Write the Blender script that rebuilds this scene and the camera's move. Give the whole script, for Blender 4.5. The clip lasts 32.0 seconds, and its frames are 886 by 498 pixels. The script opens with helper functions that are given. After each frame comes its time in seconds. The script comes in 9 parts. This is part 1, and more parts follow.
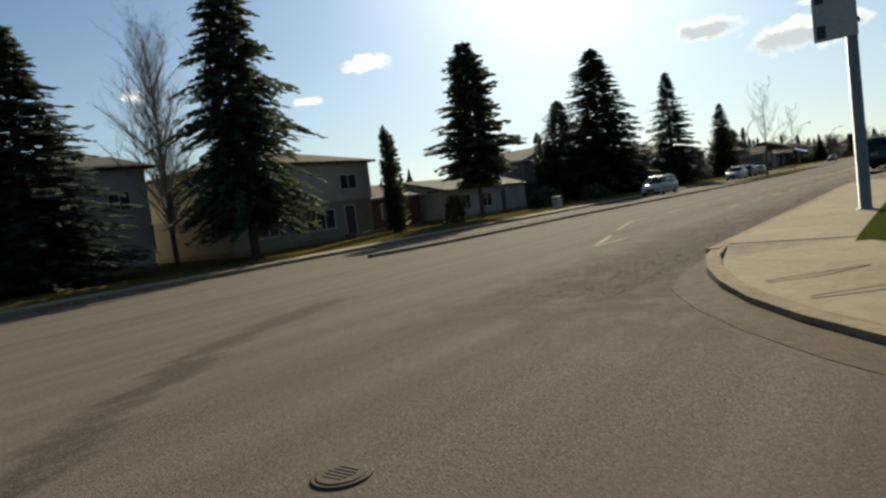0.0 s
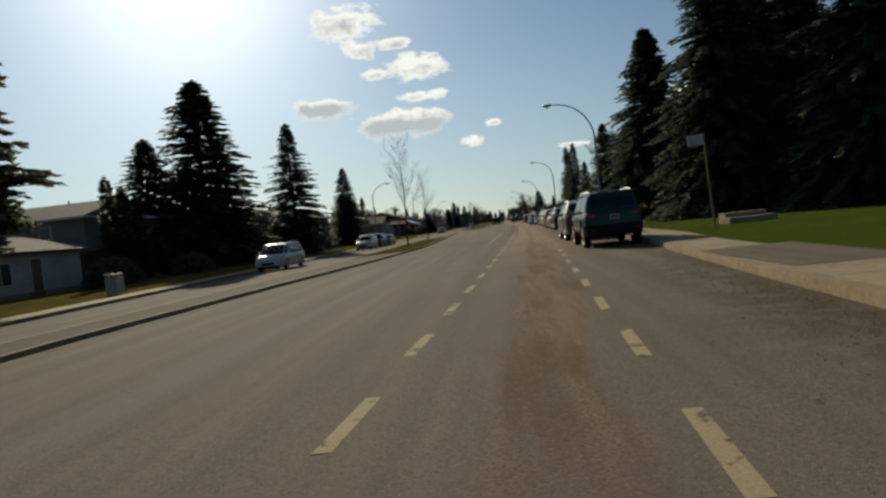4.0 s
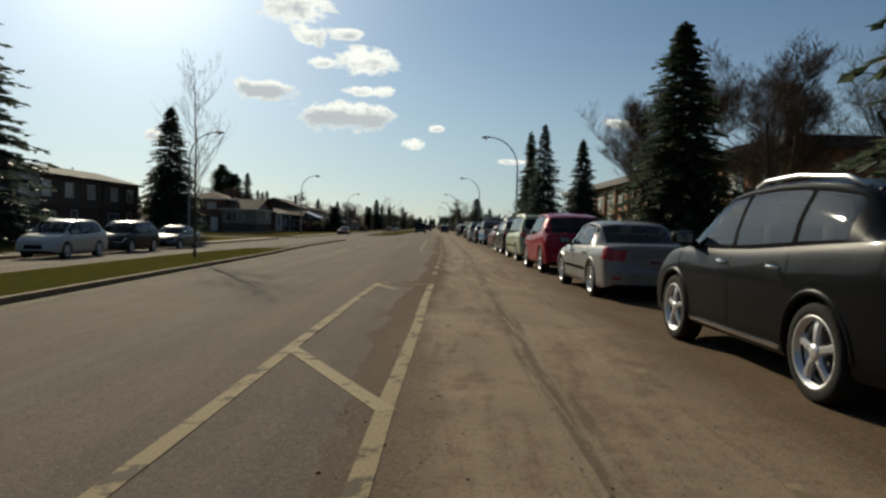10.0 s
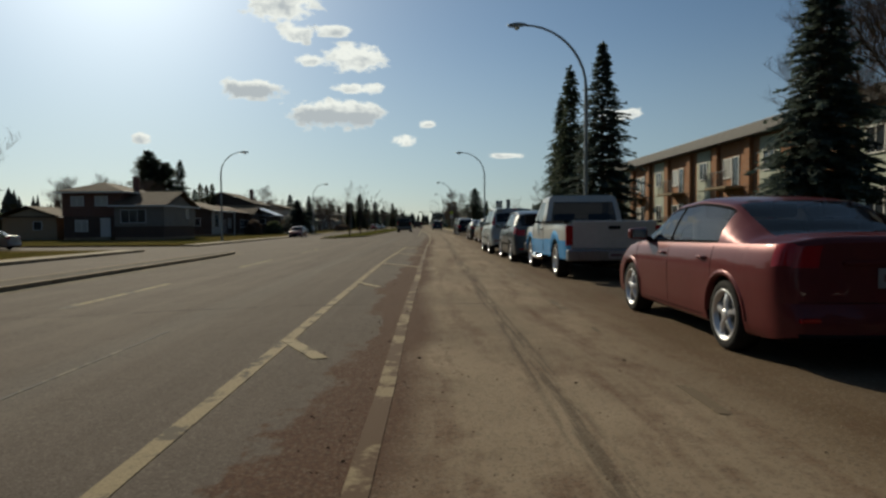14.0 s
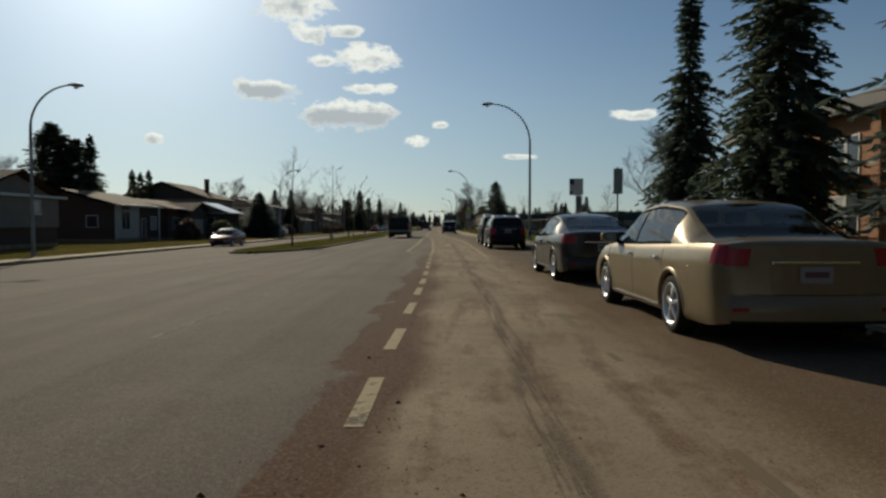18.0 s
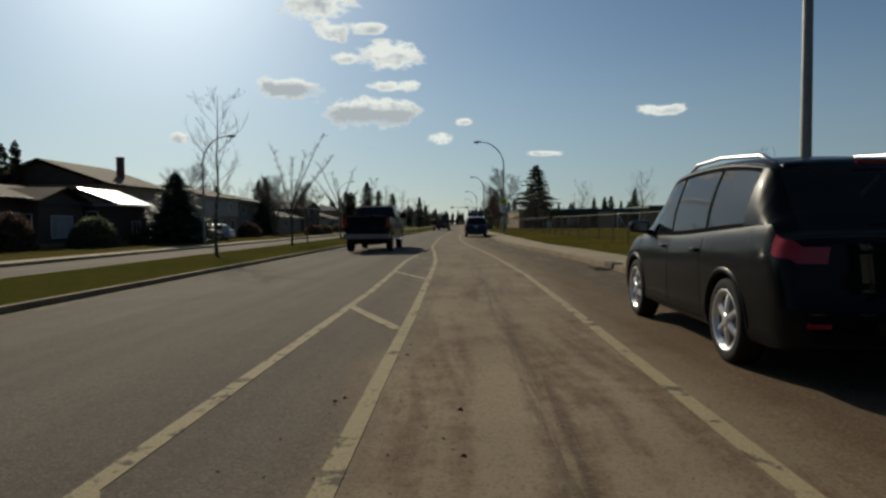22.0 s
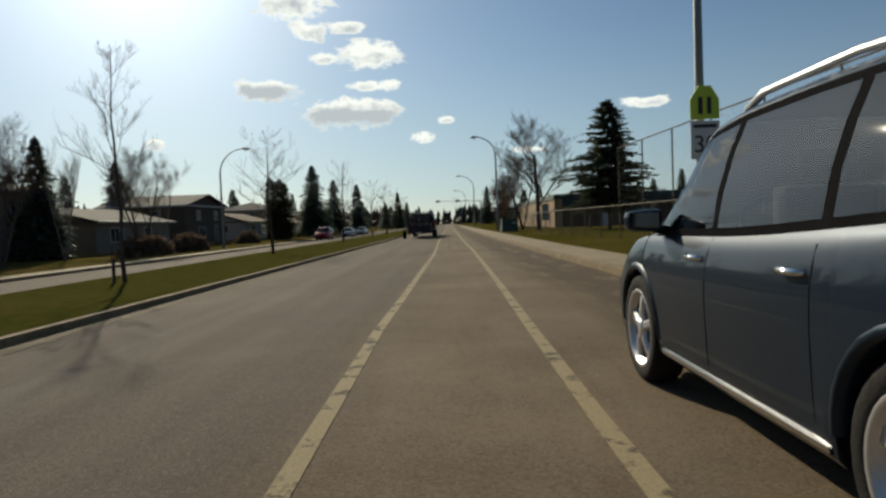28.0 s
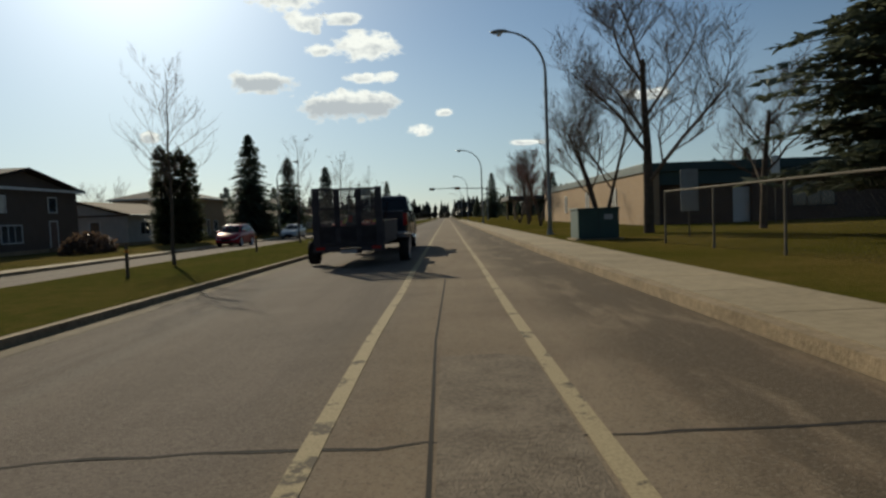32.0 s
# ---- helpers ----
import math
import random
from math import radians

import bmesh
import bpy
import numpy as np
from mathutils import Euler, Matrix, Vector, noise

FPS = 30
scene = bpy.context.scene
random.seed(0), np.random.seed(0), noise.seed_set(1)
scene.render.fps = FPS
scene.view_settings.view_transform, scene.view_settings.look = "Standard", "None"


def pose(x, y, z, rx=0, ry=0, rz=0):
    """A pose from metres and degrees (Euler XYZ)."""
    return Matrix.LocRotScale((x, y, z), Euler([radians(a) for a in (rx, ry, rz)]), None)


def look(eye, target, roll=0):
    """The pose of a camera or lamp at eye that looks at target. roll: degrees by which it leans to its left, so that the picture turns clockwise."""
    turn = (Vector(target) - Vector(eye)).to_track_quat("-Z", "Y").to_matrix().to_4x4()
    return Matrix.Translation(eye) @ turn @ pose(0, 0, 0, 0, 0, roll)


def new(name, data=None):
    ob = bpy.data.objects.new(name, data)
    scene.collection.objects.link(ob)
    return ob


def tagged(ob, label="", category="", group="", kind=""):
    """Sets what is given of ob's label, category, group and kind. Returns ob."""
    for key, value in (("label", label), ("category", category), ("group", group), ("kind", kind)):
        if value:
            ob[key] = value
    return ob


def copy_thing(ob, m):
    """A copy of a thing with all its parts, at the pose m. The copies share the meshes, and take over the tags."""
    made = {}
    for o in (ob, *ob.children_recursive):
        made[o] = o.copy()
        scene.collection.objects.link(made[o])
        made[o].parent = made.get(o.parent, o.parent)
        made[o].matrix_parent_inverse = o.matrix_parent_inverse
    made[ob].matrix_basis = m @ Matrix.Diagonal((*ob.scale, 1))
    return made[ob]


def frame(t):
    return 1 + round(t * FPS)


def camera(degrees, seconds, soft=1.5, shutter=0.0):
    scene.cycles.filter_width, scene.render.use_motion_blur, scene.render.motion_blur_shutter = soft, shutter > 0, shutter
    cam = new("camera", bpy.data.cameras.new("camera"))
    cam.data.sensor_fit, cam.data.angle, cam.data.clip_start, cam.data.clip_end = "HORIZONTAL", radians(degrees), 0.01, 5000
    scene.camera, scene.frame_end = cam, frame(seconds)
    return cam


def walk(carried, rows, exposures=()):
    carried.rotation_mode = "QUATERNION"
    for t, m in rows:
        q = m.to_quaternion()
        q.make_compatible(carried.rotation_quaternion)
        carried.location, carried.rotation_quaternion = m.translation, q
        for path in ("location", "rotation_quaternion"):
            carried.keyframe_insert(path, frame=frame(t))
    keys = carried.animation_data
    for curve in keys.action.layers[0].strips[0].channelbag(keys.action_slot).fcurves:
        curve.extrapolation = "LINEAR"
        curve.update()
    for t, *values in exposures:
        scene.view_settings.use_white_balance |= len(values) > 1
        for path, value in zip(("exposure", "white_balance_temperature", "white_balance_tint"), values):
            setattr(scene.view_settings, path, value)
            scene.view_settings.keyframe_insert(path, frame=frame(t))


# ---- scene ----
EXPOSURES = [(0.0, 0.5, 6470, 4), (1.2, 0.28, 6470, 4), (2.0, 0.06, 6470, 4), (3.0, 0.06, 6470, 4), (9.0, 0.18, 6470, 4), (13.0, 0.0, 6370, 4), (17.0, -0.06, 6320, 4), (24.0, -0.17, 6270, 4), (28.0, 0.15, 6370, 4), (32.0, 0.1, 6370, 4)]
cam = camera(68.1, 32.0, soft=2.6)
# seconds, x, y, z, pitch, roll, yaw
ROWS = [
    (0.0, 4.32, -0.00, 1.18, -3.93, 7.30, 37.41),
    (0.5, 3.40, 1.44, 1.20, -3.06, 4.94, 33.43),
    (1.0, 2.52, 2.80, 1.18, -3.46, 3.81, 33.12),
    (1.5, 1.62, 4.47, 1.17, -2.82, 5.58, 29.45),
    (2.0, 0.80, 6.73, 1.18, -2.40, 9.76, 18.75),
    (2.5, -0.13, 9.33, 1.19, -1.81, 5.20, 17.58),
    (3.0, -0.86, 12.16, 1.19, -1.89, 6.86, 13.27),
    (3.5, -1.41, 15.00, 1.17, -1.98, 6.36, 8.43),
    (4.0, -1.74, 17.81, 1.18, -1.98, 6.21, 5.18),
    (4.5, -1.94, 20.69, 1.19, -1.94, 4.77, 2.30),
    (6.5, -1.85, 33.13, 1.18, -2.16, 1.27, -1.20),
    (7.0, -1.84, 36.99, 1.17, -2.14, -1.49, 0.61),
    (7.5, -1.76, 40.95, 1.17, -1.81, 2.73, -0.51),
    (8.0, -1.59, 45.02, 1.18, -1.73, 2.40, -2.80),
    (8.5, -1.39, 49.18, 1.17, -2.03, 1.32, -2.51),
    (9.0, -1.16, 53.35, 1.20, -2.20, 0.28, -3.11),
    (9.5, -0.95, 57.45, 1.16, -2.10, -0.98, -2.35),
    (10.0, -0.78, 61.55, 1.18, -1.86, -1.33, -0.88),
    (10.5, -0.67, 65.68, 1.19, -2.11, 0.71, -1.01),
    (11.0, -0.54, 69.81, 1.19, -1.85, 0.68, -0.94),
    (11.5, -0.42, 73.94, 1.19, -1.94, 0.77, -1.38),
    (12.0, -0.29, 78.02, 1.18, -1.76, 0.38, -1.03),
    (12.5, -0.13, 82.03, 1.17, -1.90, 0.67, -0.89),
    (13.0, -0.00, 86.00, 1.19, -1.74, 0.93, -0.67),
    (13.5, 0.02, 89.86, 1.14, -2.11, 0.63, -1.57),
    (15.5, 0.08, 106.29, 1.18, -2.25, -0.79, -0.29),
    (16.0, 0.28, 110.24, 1.18, -2.09, -0.68, -0.45),
    (16.5, 0.46, 114.17, 1.18, -2.19, 0.11, 0.11),
    (17.0, 0.56, 118.13, 1.18, -2.27, 0.66, -0.01),
    (17.5, 0.55, 122.13, 1.15, -2.22, 0.65, -0.41),
    (18.0, 0.59, 126.21, 1.18, -2.08, 0.12, -0.33),
    (18.5, 0.66, 130.33, 1.15, -1.90, 0.01, 0.03),
    (19.0, 0.73, 134.55, 1.20, -2.03, 0.70, -0.12),
    (19.5, 0.82, 138.78, 1.18, -2.51, 1.13, -0.19),
    (20.0, 0.92, 142.97, 1.18, -2.93, 1.01, -0.86),
    (20.5, 1.03, 147.17, 1.17, -2.87, -0.70, 0.65),
    (21.0, 1.02, 151.44, 1.18, -2.76, 0.31, 1.03),
    (21.5, 0.95, 155.79, 1.18, -2.61, -0.68, 1.55),
    (22.0, 0.87, 160.20, 1.19, -2.25, 0.33, 1.76),
    (22.5, 0.80, 164.67, 1.16, -2.05, 1.21, 2.01),
    (23.0, 0.68, 169.20, 1.18, -2.21, 0.90, 1.54),
    (23.5, 0.55, 173.73, 1.18, -2.59, -0.45, 2.06),
    (24.0, 0.41, 178.27, 1.18, -2.48, -0.02, 2.55),
    (24.5, 0.26, 182.82, 1.18, -2.61, 1.01, 2.86),
    (26.5, -0.19, 201.25, 1.18, -2.63, 1.86, 0.36),
    (27.0, -0.23, 205.72, 1.18, -2.61, 0.41, 0.52),
    (27.5, -0.26, 210.16, 1.19, -2.21, 0.03, 1.03),
    (28.0, -0.28, 214.57, 1.17, -2.30, 2.20, 0.50),
    (28.5, -0.21, 218.95, 1.18, -2.29, 1.95, 0.35),
    (29.0, -0.12, 223.33, 1.18, -2.50, 1.50, 0.20),
    (29.5, -0.07, 227.73, 1.18, -2.49, 0.83, 0.61),
    (30.0, -0.08, 232.13, 1.18, -2.75, 1.85, 1.30),
    (30.5, -0.11, 236.54, 1.18, -2.83, 2.04, 0.89),
    (31.0, -0.14, 240.95, 1.17, -3.00, 2.87, 0.82),
    (31.5, -0.20, 245.38, 1.19, -2.68, 2.75, 0.21),
    (32.0, -0.18, 249.79, 1.18, -2.86, 2.24, 0.32),
]
walk(cam, [(t, pose(x, y, z, 90 + p, r, w)) for t, x, y, z, p, r, w in ROWS], EXPOSURES)

# ---- world and sun ----
SUN_EL, SUN_AZ = 25.0, -25.0          # degrees up, degrees right of the road's direction
world = bpy.data.worlds.new("sky")
scene.world = world
world.use_nodes = True
wn = world.node_tree.nodes
sky = wn.new("ShaderNodeTexSky")
sky.sky_type = "NISHITA"
sky.sun_disc = False
sky.sun_elevation = radians(SUN_EL)
sky.sun_rotation = radians(SUN_AZ)
sky.altitude = 600
sky.air_density, sky.dust_density, sky.ozone_density = 0.9, 0.5, 3.0
direction = wn.new("ShaderNodeTexCoord")
height = wn.new("ShaderNodeSeparateXYZ")
world.node_tree.links.new(direction.outputs["Generated"], height.inputs[0])
thin = wn.new("ShaderNodeMapRange")        # the haze is thickest towards the horizon
thin.interpolation_type = "SMOOTHERSTEP"
for i, v in ((1, 0.0), (2, 0.36), (3, 0.60), (4, 0.16)):
    thin.inputs[i].default_value = v
world.node_tree.links.new(height.outputs[2], thin.inputs[0])
hue = wn.new("ShaderNodeHueSaturation")
hue.inputs["Saturation"].default_value = 1.15
haze = wn.new("ShaderNodeMix")
haze.data_type = "RGBA"
world.node_tree.links.new(thin.outputs[0], haze.inputs["Factor"])
world.node_tree.links.new(sky.outputs[0], haze.inputs["A"])
world.node_tree.links.new(haze.outputs["Result"], hue.inputs["Color"])
# bright aureole of haze round the sun
facing = wn.new("ShaderNodeVectorMath")
facing.operation = "DOT_PRODUCT"
facing.inputs[1].default_value = (math.sin(radians(SUN_AZ)) * math.cos(radians(SUN_EL)), math.cos(radians(SUN_AZ)) * math.cos(radians(SUN_EL)), math.sin(radians(SUN_EL)))
world.node_tree.links.new(direction.outputs["Generated"], facing.inputs[0])
forward = wn.new("ShaderNodeMapRange")     # thin bright haze of a spring day: it scatters more light forwards
forward.inputs[1].default_value, forward.inputs[2].default_value = -0.1, 0.97
world.node_tree.links.new(facing.outputs["Value"], forward.inputs[0])
deep = wn.new("ShaderNodeMapRange")        # deeper blue away from the sun
for i, v in ((1, 0.2), (2, 0.85), (3, 0.78), (4, 1.0)):
    deep.inputs[i].default_value = v
world.node_tree.links.new(facing.outputs["Value"], deep.inputs[0])
world.node_tree.links.new(deep.outputs[0], hue.inputs["Value"])
veil = wn.new("ShaderNodeMix")
veil.data_type = "RGBA"
veil.inputs["A"].default_value, veil.inputs["B"].default_value = (3.0, 3.7, 4.4, 1), (8.3, 9.4, 9.4, 1)
world.node_tree.links.new(forward.outputs[0], veil.inputs["Factor"])
world.node_tree.links.new(veil.outputs["Result"], haze.inputs["B"])
glow = hue.outputs[0]
for power, light in ((10.0, (2.2, 2.3, 2.2, 1)), (48.0, (9.0, 9.2, 8.8, 1))):
    near_sun = wn.new("ShaderNodeMath")
    near_sun.operation, near_sun.use_clamp = "POWER", True
    near_sun.inputs[1].default_value = power
    world.node_tree.links.new(facing.outputs["Value"], near_sun.inputs[0])
    aureole = wn.new("ShaderNodeMix")
    aureole.data_type, aureole.blend_type = "RGBA", "ADD"
    aureole.inputs["B"].default_value = light
    world.node_tree.links.new(near_sun.outputs[0], aureole.inputs["Factor"])
    world.node_tree.links.new(glow, aureole.inputs["A"])
    glow = aureole.outputs["Result"]
world.node_tree.links.new(glow, wn["Background"].inputs[0])
wn["Background"].inputs[1].default_value = 0.06
sun_data = bpy.data.lights.new("sun", "SUN")
sun_data.energy, sun_data.angle, sun_data.color = 4.5, radians(0.6), (1.0, 0.86, 0.66)
sun = new("sun", sun_data)
to_sun = Vector((math.sin(radians(SUN_AZ)) * math.cos(radians(SUN_EL)), math.cos(radians(SUN_AZ)) * math.cos(radians(SUN_EL)), math.sin(radians(SUN_EL))))
sun.matrix_world = look(to_sun * 50, (0, 0, 0))


# ---- materials ----
def mat(name, color, rough=0.8, metal=0.0, spec=None, vary=0.0, scale=3.0, bump=0.0, bump_scale=60.0, coat=0.0, tint=None, rand=0.0):
    """A principled material; vary: mottling by two noises; bump: fine relief; rand: change of brightness from piece to piece."""
    m = bpy.data.materials.new(name)
    m.use_nodes = True
    nt = m.node_tree
    b = nt.nodes["Principled BSDF"]
    b.inputs["Base Color"].default_value = (*color, 1)
    b.inputs["Roughness"].default_value = rough
    b.inputs["Metallic"].default_value = metal
    b.inputs["Specular IOR Level"].default_value = spec if spec is not None else 0.5 if rough < 0.8 else 0.08
    b.inputs["Coat Weight"].default_value = coat
    b.inputs["Coat Roughness"].default_value = 0.06
    tc = nt.nodes.new("ShaderNodeTexCoord")
    col = None
    if vary:
        out = []
        for s in (scale, scale * 9):
            n = nt.nodes.new("ShaderNodeTexNoise")
            n.inputs["Scale"].default_value = s
            n.inputs["Detail"].default_value = 6
            nt.links.new(tc.outputs["Object"], n.inputs["Vector"])
            out.append(n.outputs["Fac"])
        add = nt.nodes.new("ShaderNodeMath")
        add.operation = "ADD"
        nt.links.new(out[0], add.inputs[0]), nt.links.new(out[1], add.inputs[1])
        ramp = nt.nodes.new("ShaderNodeMapRange")
        ramp.inputs[1].default_value, ramp.inputs[2].default_value = 0.7, 1.3
        nt.links.new(add.outputs[0], ramp.inputs[0])
        mix = nt.nodes.new("ShaderNodeMix")
        mix.data_type = "RGBA"
        t2 = tint or tuple(min(1, c * (1 + vary)) for c in color)
        mix.inputs["A"].default_value = (*[c * (1 - vary) for c in color], 1)
        mix.inputs["B"].default_value = (*t2, 1)
        nt.links.new(ramp.outputs[0], mix.inputs["Factor"])
        col = mix.outputs["Result"]
    if rand:
        oi = nt.nodes.new("ShaderNodeObjectInfo")
        hv = nt.nodes.new("ShaderNodeHueSaturation")
        mr = nt.nodes.new("ShaderNodeMapRange")
        mr.inputs[3].default_value, mr.inputs[4].default_value = 1 - rand, 1 + rand
        nt.links.new(oi.outputs["Random"], mr.inputs[0])
        nt.links.new(mr.outputs[0], hv.inputs["Value"])
        if col:
            nt.links.new(col, hv.inputs["Color"])
        else:
            hv.inputs["Color"].default_value = (*color, 1)
        col = hv.outputs[0]
    if col:
        nt.links.new(col, b.inputs["Base Color"])
    if bump:
        n = nt.nodes.new("ShaderNodeTexNoise")
        n.inputs["Scale"].default_value = bump_scale
        n.inputs["Detail"].default_value = 4
        nt.links.new(tc.outputs["Object"], n.inputs["Vector"])
        bp = nt.nodes.new("ShaderNodeBump")
        bp.inputs["Strength"].default_value = bump
        bp.inputs["Distance"].default_value = 0.02
        nt.links.new(n.outputs["Fac"], bp.inputs["Height"])
        nt.links.new(bp.outputs[0], b.inputs["Normal"])
    return m


class Nodes:
    """Short ways to write a node tree."""

    def __init__(self, m):
        m.use_nodes = True
        self.nt = m.node_tree
        self.b = self.nt.nodes["Principled BSDF"]

    def node(self, kind, **k):
        n = self.nt.nodes.new(kind)
        for a, v in k.items():
            if a == "operation":
                n.operation = v
            elif a == "data_type":
                n.data_type = v
            elif a == "attribute_name":
                n.attribute_name = v
        return n

    def put(self, sock, v):
        if hasattr(v, "is_output"):
            self.nt.links.new(v, sock)
        elif isinstance(v, tuple) and len(v) == 3 and sock.type == "RGBA":
            sock.default_value = (*v, 1)
        else:
            sock.default_value = v

    def math(self, op, a, b=0.0, clamp=False):
        n = self.node("ShaderNodeMath", operation=op)
        n.use_clamp = clamp
        self.put(n.inputs[0], a), self.put(n.inputs[1], b)
        return n.outputs[0]

    def range(self, v, lo, hi, a=0.0, b=1.0):
        n = self.node("ShaderNodeMapRange")
        for i, x in enumerate((v, lo, hi, a, b)):
            self.put(n.inputs[i], x)
        return n.outputs[0]

    def mix(self, f, a, b):
        n = self.node("ShaderNodeMix", data_type="RGBA")
        self.put(n.inputs["Factor"], f), self.put(n.inputs["A"], a), self.put(n.inputs["B"], b)
        return n.outputs["Result"]

    def vec(self, x, y, z=0.0):
        n = self.node("ShaderNodeCombineXYZ")
        self.put(n.inputs[0], x), self.put(n.inputs[1], y), self.put(n.inputs[2], z)
        return n.outputs[0]

    def noise(self, v, scale, detail=5.0, rough=0.55):
        n = self.node("ShaderNodeTexNoise")
        self.put(n.inputs["Vector"], v)
        n.inputs["Scale"].default_value, n.inputs["Detail"].default_value, n.inputs["Roughness"].default_value = scale, detail, rough
        return n.outputs["Fac"]

    def attr(self, name):
        return self.node("ShaderNodeAttribute", attribute_name=name).outputs["Fac"]

    def xyz(self):
        tc = self.node("ShaderNodeTexCoord").outputs["Object"]
        s = self.node("ShaderNodeSeparateXYZ")
        self.put(s.inputs[0], tc)
        return tc, s.outputs[0], s.outputs[1], s.outputs[2]

    def bump(self, h, strength, dist=0.02):
        n = self.node("ShaderNodeBump")
        n.inputs["Strength"].default_value, n.inputs["Distance"].default_value = strength, dist
        self.put(n.inputs["Height"], h)
        self.nt.links.new(n.outputs[0], self.b.inputs["Normal"])


def asphalt_material(name, dirty):
    """Worn grey asphalt; where dirty, winter sand lies in long bands beside the cycle lane."""
    m = bpy.data.materials.new(name)
    N = Nodes(m)
    tc, x, y, z = N.xyz()
    fine = N.noise(tc, 90, 3)
    mid = N.noise(tc, 1.1, 6)
    streak = N.noise(N.vec(N.math("MULTIPLY", x, 1.6), N.math("MULTIPLY", y, 0.045)), 1.0, 5)
    c = N.mix(N.range(streak, 0.32, 0.68), (0.093, 0.074, 0.061), (0.150, 0.121, 0.099))
    c = N.mix(N.range(mid, 0.35, 0.7, 0.0, 0.45), c, (0.101, 0.082, 0.067))
    stain = N.noise(tc, 0.33, 7, 0.68)
    c = N.mix(N.range(stain, 0.52, 0.72, 0.0, 0.45), c, (0.066, 0.055, 0.048))
    c = N.mix(N.range(stain, 0.46, 0.30, 0.0, 0.40), c, (0.178, 0.150, 0.120))
    c = N.mix(N.range(fine, 0.45, 0.75, 0.0, 0.55), c, (0.19, 0.16, 0.126))
    # sun glare put into the colour: warmer, paler asphalt towards the junction
    c = N.mix(N.range(y, 46, 22, 0.0, 0.75), c, N.mix(N.range(streak, 0.32, 0.68), (0.108, 0.087, 0.067), (0.168, 0.138, 0.107)))
    rough = 0.95
    if dirty:
        u = N.attr("across")          # metres right of the cycle lane's left line
        wob = N.math("MULTIPLY", N.math("SUBTRACT", N.noise(N.vec(N.math("MULTIPLY", x, 0.5), N.math("MULTIPLY", y, 0.3)), 1.0, 4), 0.5), 1.0)
        uw = N.math("ADD", u, wob)
        start = N.range(y, 34, 52)
        end = N.range(y, 196, 165, 0.3, 1.0)
        se = N.math("MULTIPLY", start, end)
        patch = N.noise(N.vec(N.math("MULTIPLY", x, 2.4), N.math("MULTIPLY", y, 0.25)), 1.0, 7, 0.62)
        wav = N.math("MULTIPLY", N.noise(N.vec(0.0, N.math("MULTIPLY", y, 0.12)), 1.0, 3), 1.6)
        rows = N.math("ADD", N.math("MULTIPLY", N.noise(N.vec(N.math("MULTIPLY", N.math("ADD", x, wav), 3.2), N.math("MULTIPLY", y, 0.16)), 1.0, 6, 0.66), 0.62), N.math("MULTIPLY", N.noise(tc, 4.5, 6, 0.7), 0.38))
        grit = N.noise(tc, 38, 4)
        wet = N.noise(tc, 0.5, 6, 0.6)
        sand = N.mix(N.range(grit, 0.35, 0.7), (0.072, 0.037, 0.022), (0.140, 0.074, 0.044))
        dust = N.mix(N.range(wet, 0.35, 0.65), (0.205, 0.155, 0.104), (0.31, 0.240, 0.163))
        brown = N.mix(N.range(grit, 0.3, 0.7), (0.070, 0.043, 0.022), (0.120, 0.078, 0.042))
        film = N.math("MULTIPLY", N.range(uw, -0.5, 0.5), N.range(y, 38, 58))
        c = N.mix(N.math("MULTIPLY", film, 0.72), c, N.mix(N.range(wet, 0.35, 0.65), (0.130, 0.099, 0.064), (0.190, 0.147, 0.096)))
        lane = N.math("MULTIPLY", N.range(uw, -0.2, 0.25), N.range(uw, 5.0, 4.4))
        c = N.mix(N.math("MULTIPLY", N.math("MULTIPLY", lane, se), 0.85), c, dust)
        park = N.math("MULTIPLY", N.range(uw, 1.9, 2.7), N.range(uw, 5.4, 4.6))
        c = N.mix(N.math("MULTIPLY", N.math("MULTIPLY", park, se), N.range(wet, 0.3, 0.55, 0.55, 0.95)), c, brown)
        tracks = N.math("MULTIPLY", N.math("MULTIPLY", lane, se), N.range(N.math("ADD", N.math("MULTIPLY", rows, 0.7), N.math("MULTIPLY", patch, 0.3)), 0.49, 0.60))
        c = N.mix(N.math("MULTIPLY", tracks, 0.7), c, sand)
        blot = N.math("MULTIPLY", N.math("MULTIPLY", N.range(uw, -0.2, 0.1), N.range(uw, 3.2, 2.2)), N.math("MULTIPLY", N.math("MULTIPLY", N.range(y, 46, 62), N.range(y, 200, 170)), N.range(N.noise(N.vec(N.math("MULTIPLY", x, 1.5), N.math("MULTIPLY", y, 0.7)), 1.0, 8, 0.7), 0.54, 0.66)))
        c = N.mix(N.math("MULTIPLY", blot, 0.55), c, sand)
        tread = N.math("MULTIPLY", N.range(N.math("ABSOLUTE", N.math("SUBTRACT", N.math("ADD", u, N.math("MULTIPLY", wob, 0.35)), 1.15)), 0.14, 0.07), N.range(N.noise(N.vec(N.math("MULTIPLY", x, 14.0), N.math("MULTIPLY", y, 0.5)), 1.0, 5, 0.7), 0.44, 0.54))
        c = N.mix(N.math("MULTIPLY", N.math("MULTIPLY", tread, N.math("MULTIPLY", N.range(y, 21, 26), N.range(y, 190, 160))), 0.62), c, (0.058, 0.044, 0.031))
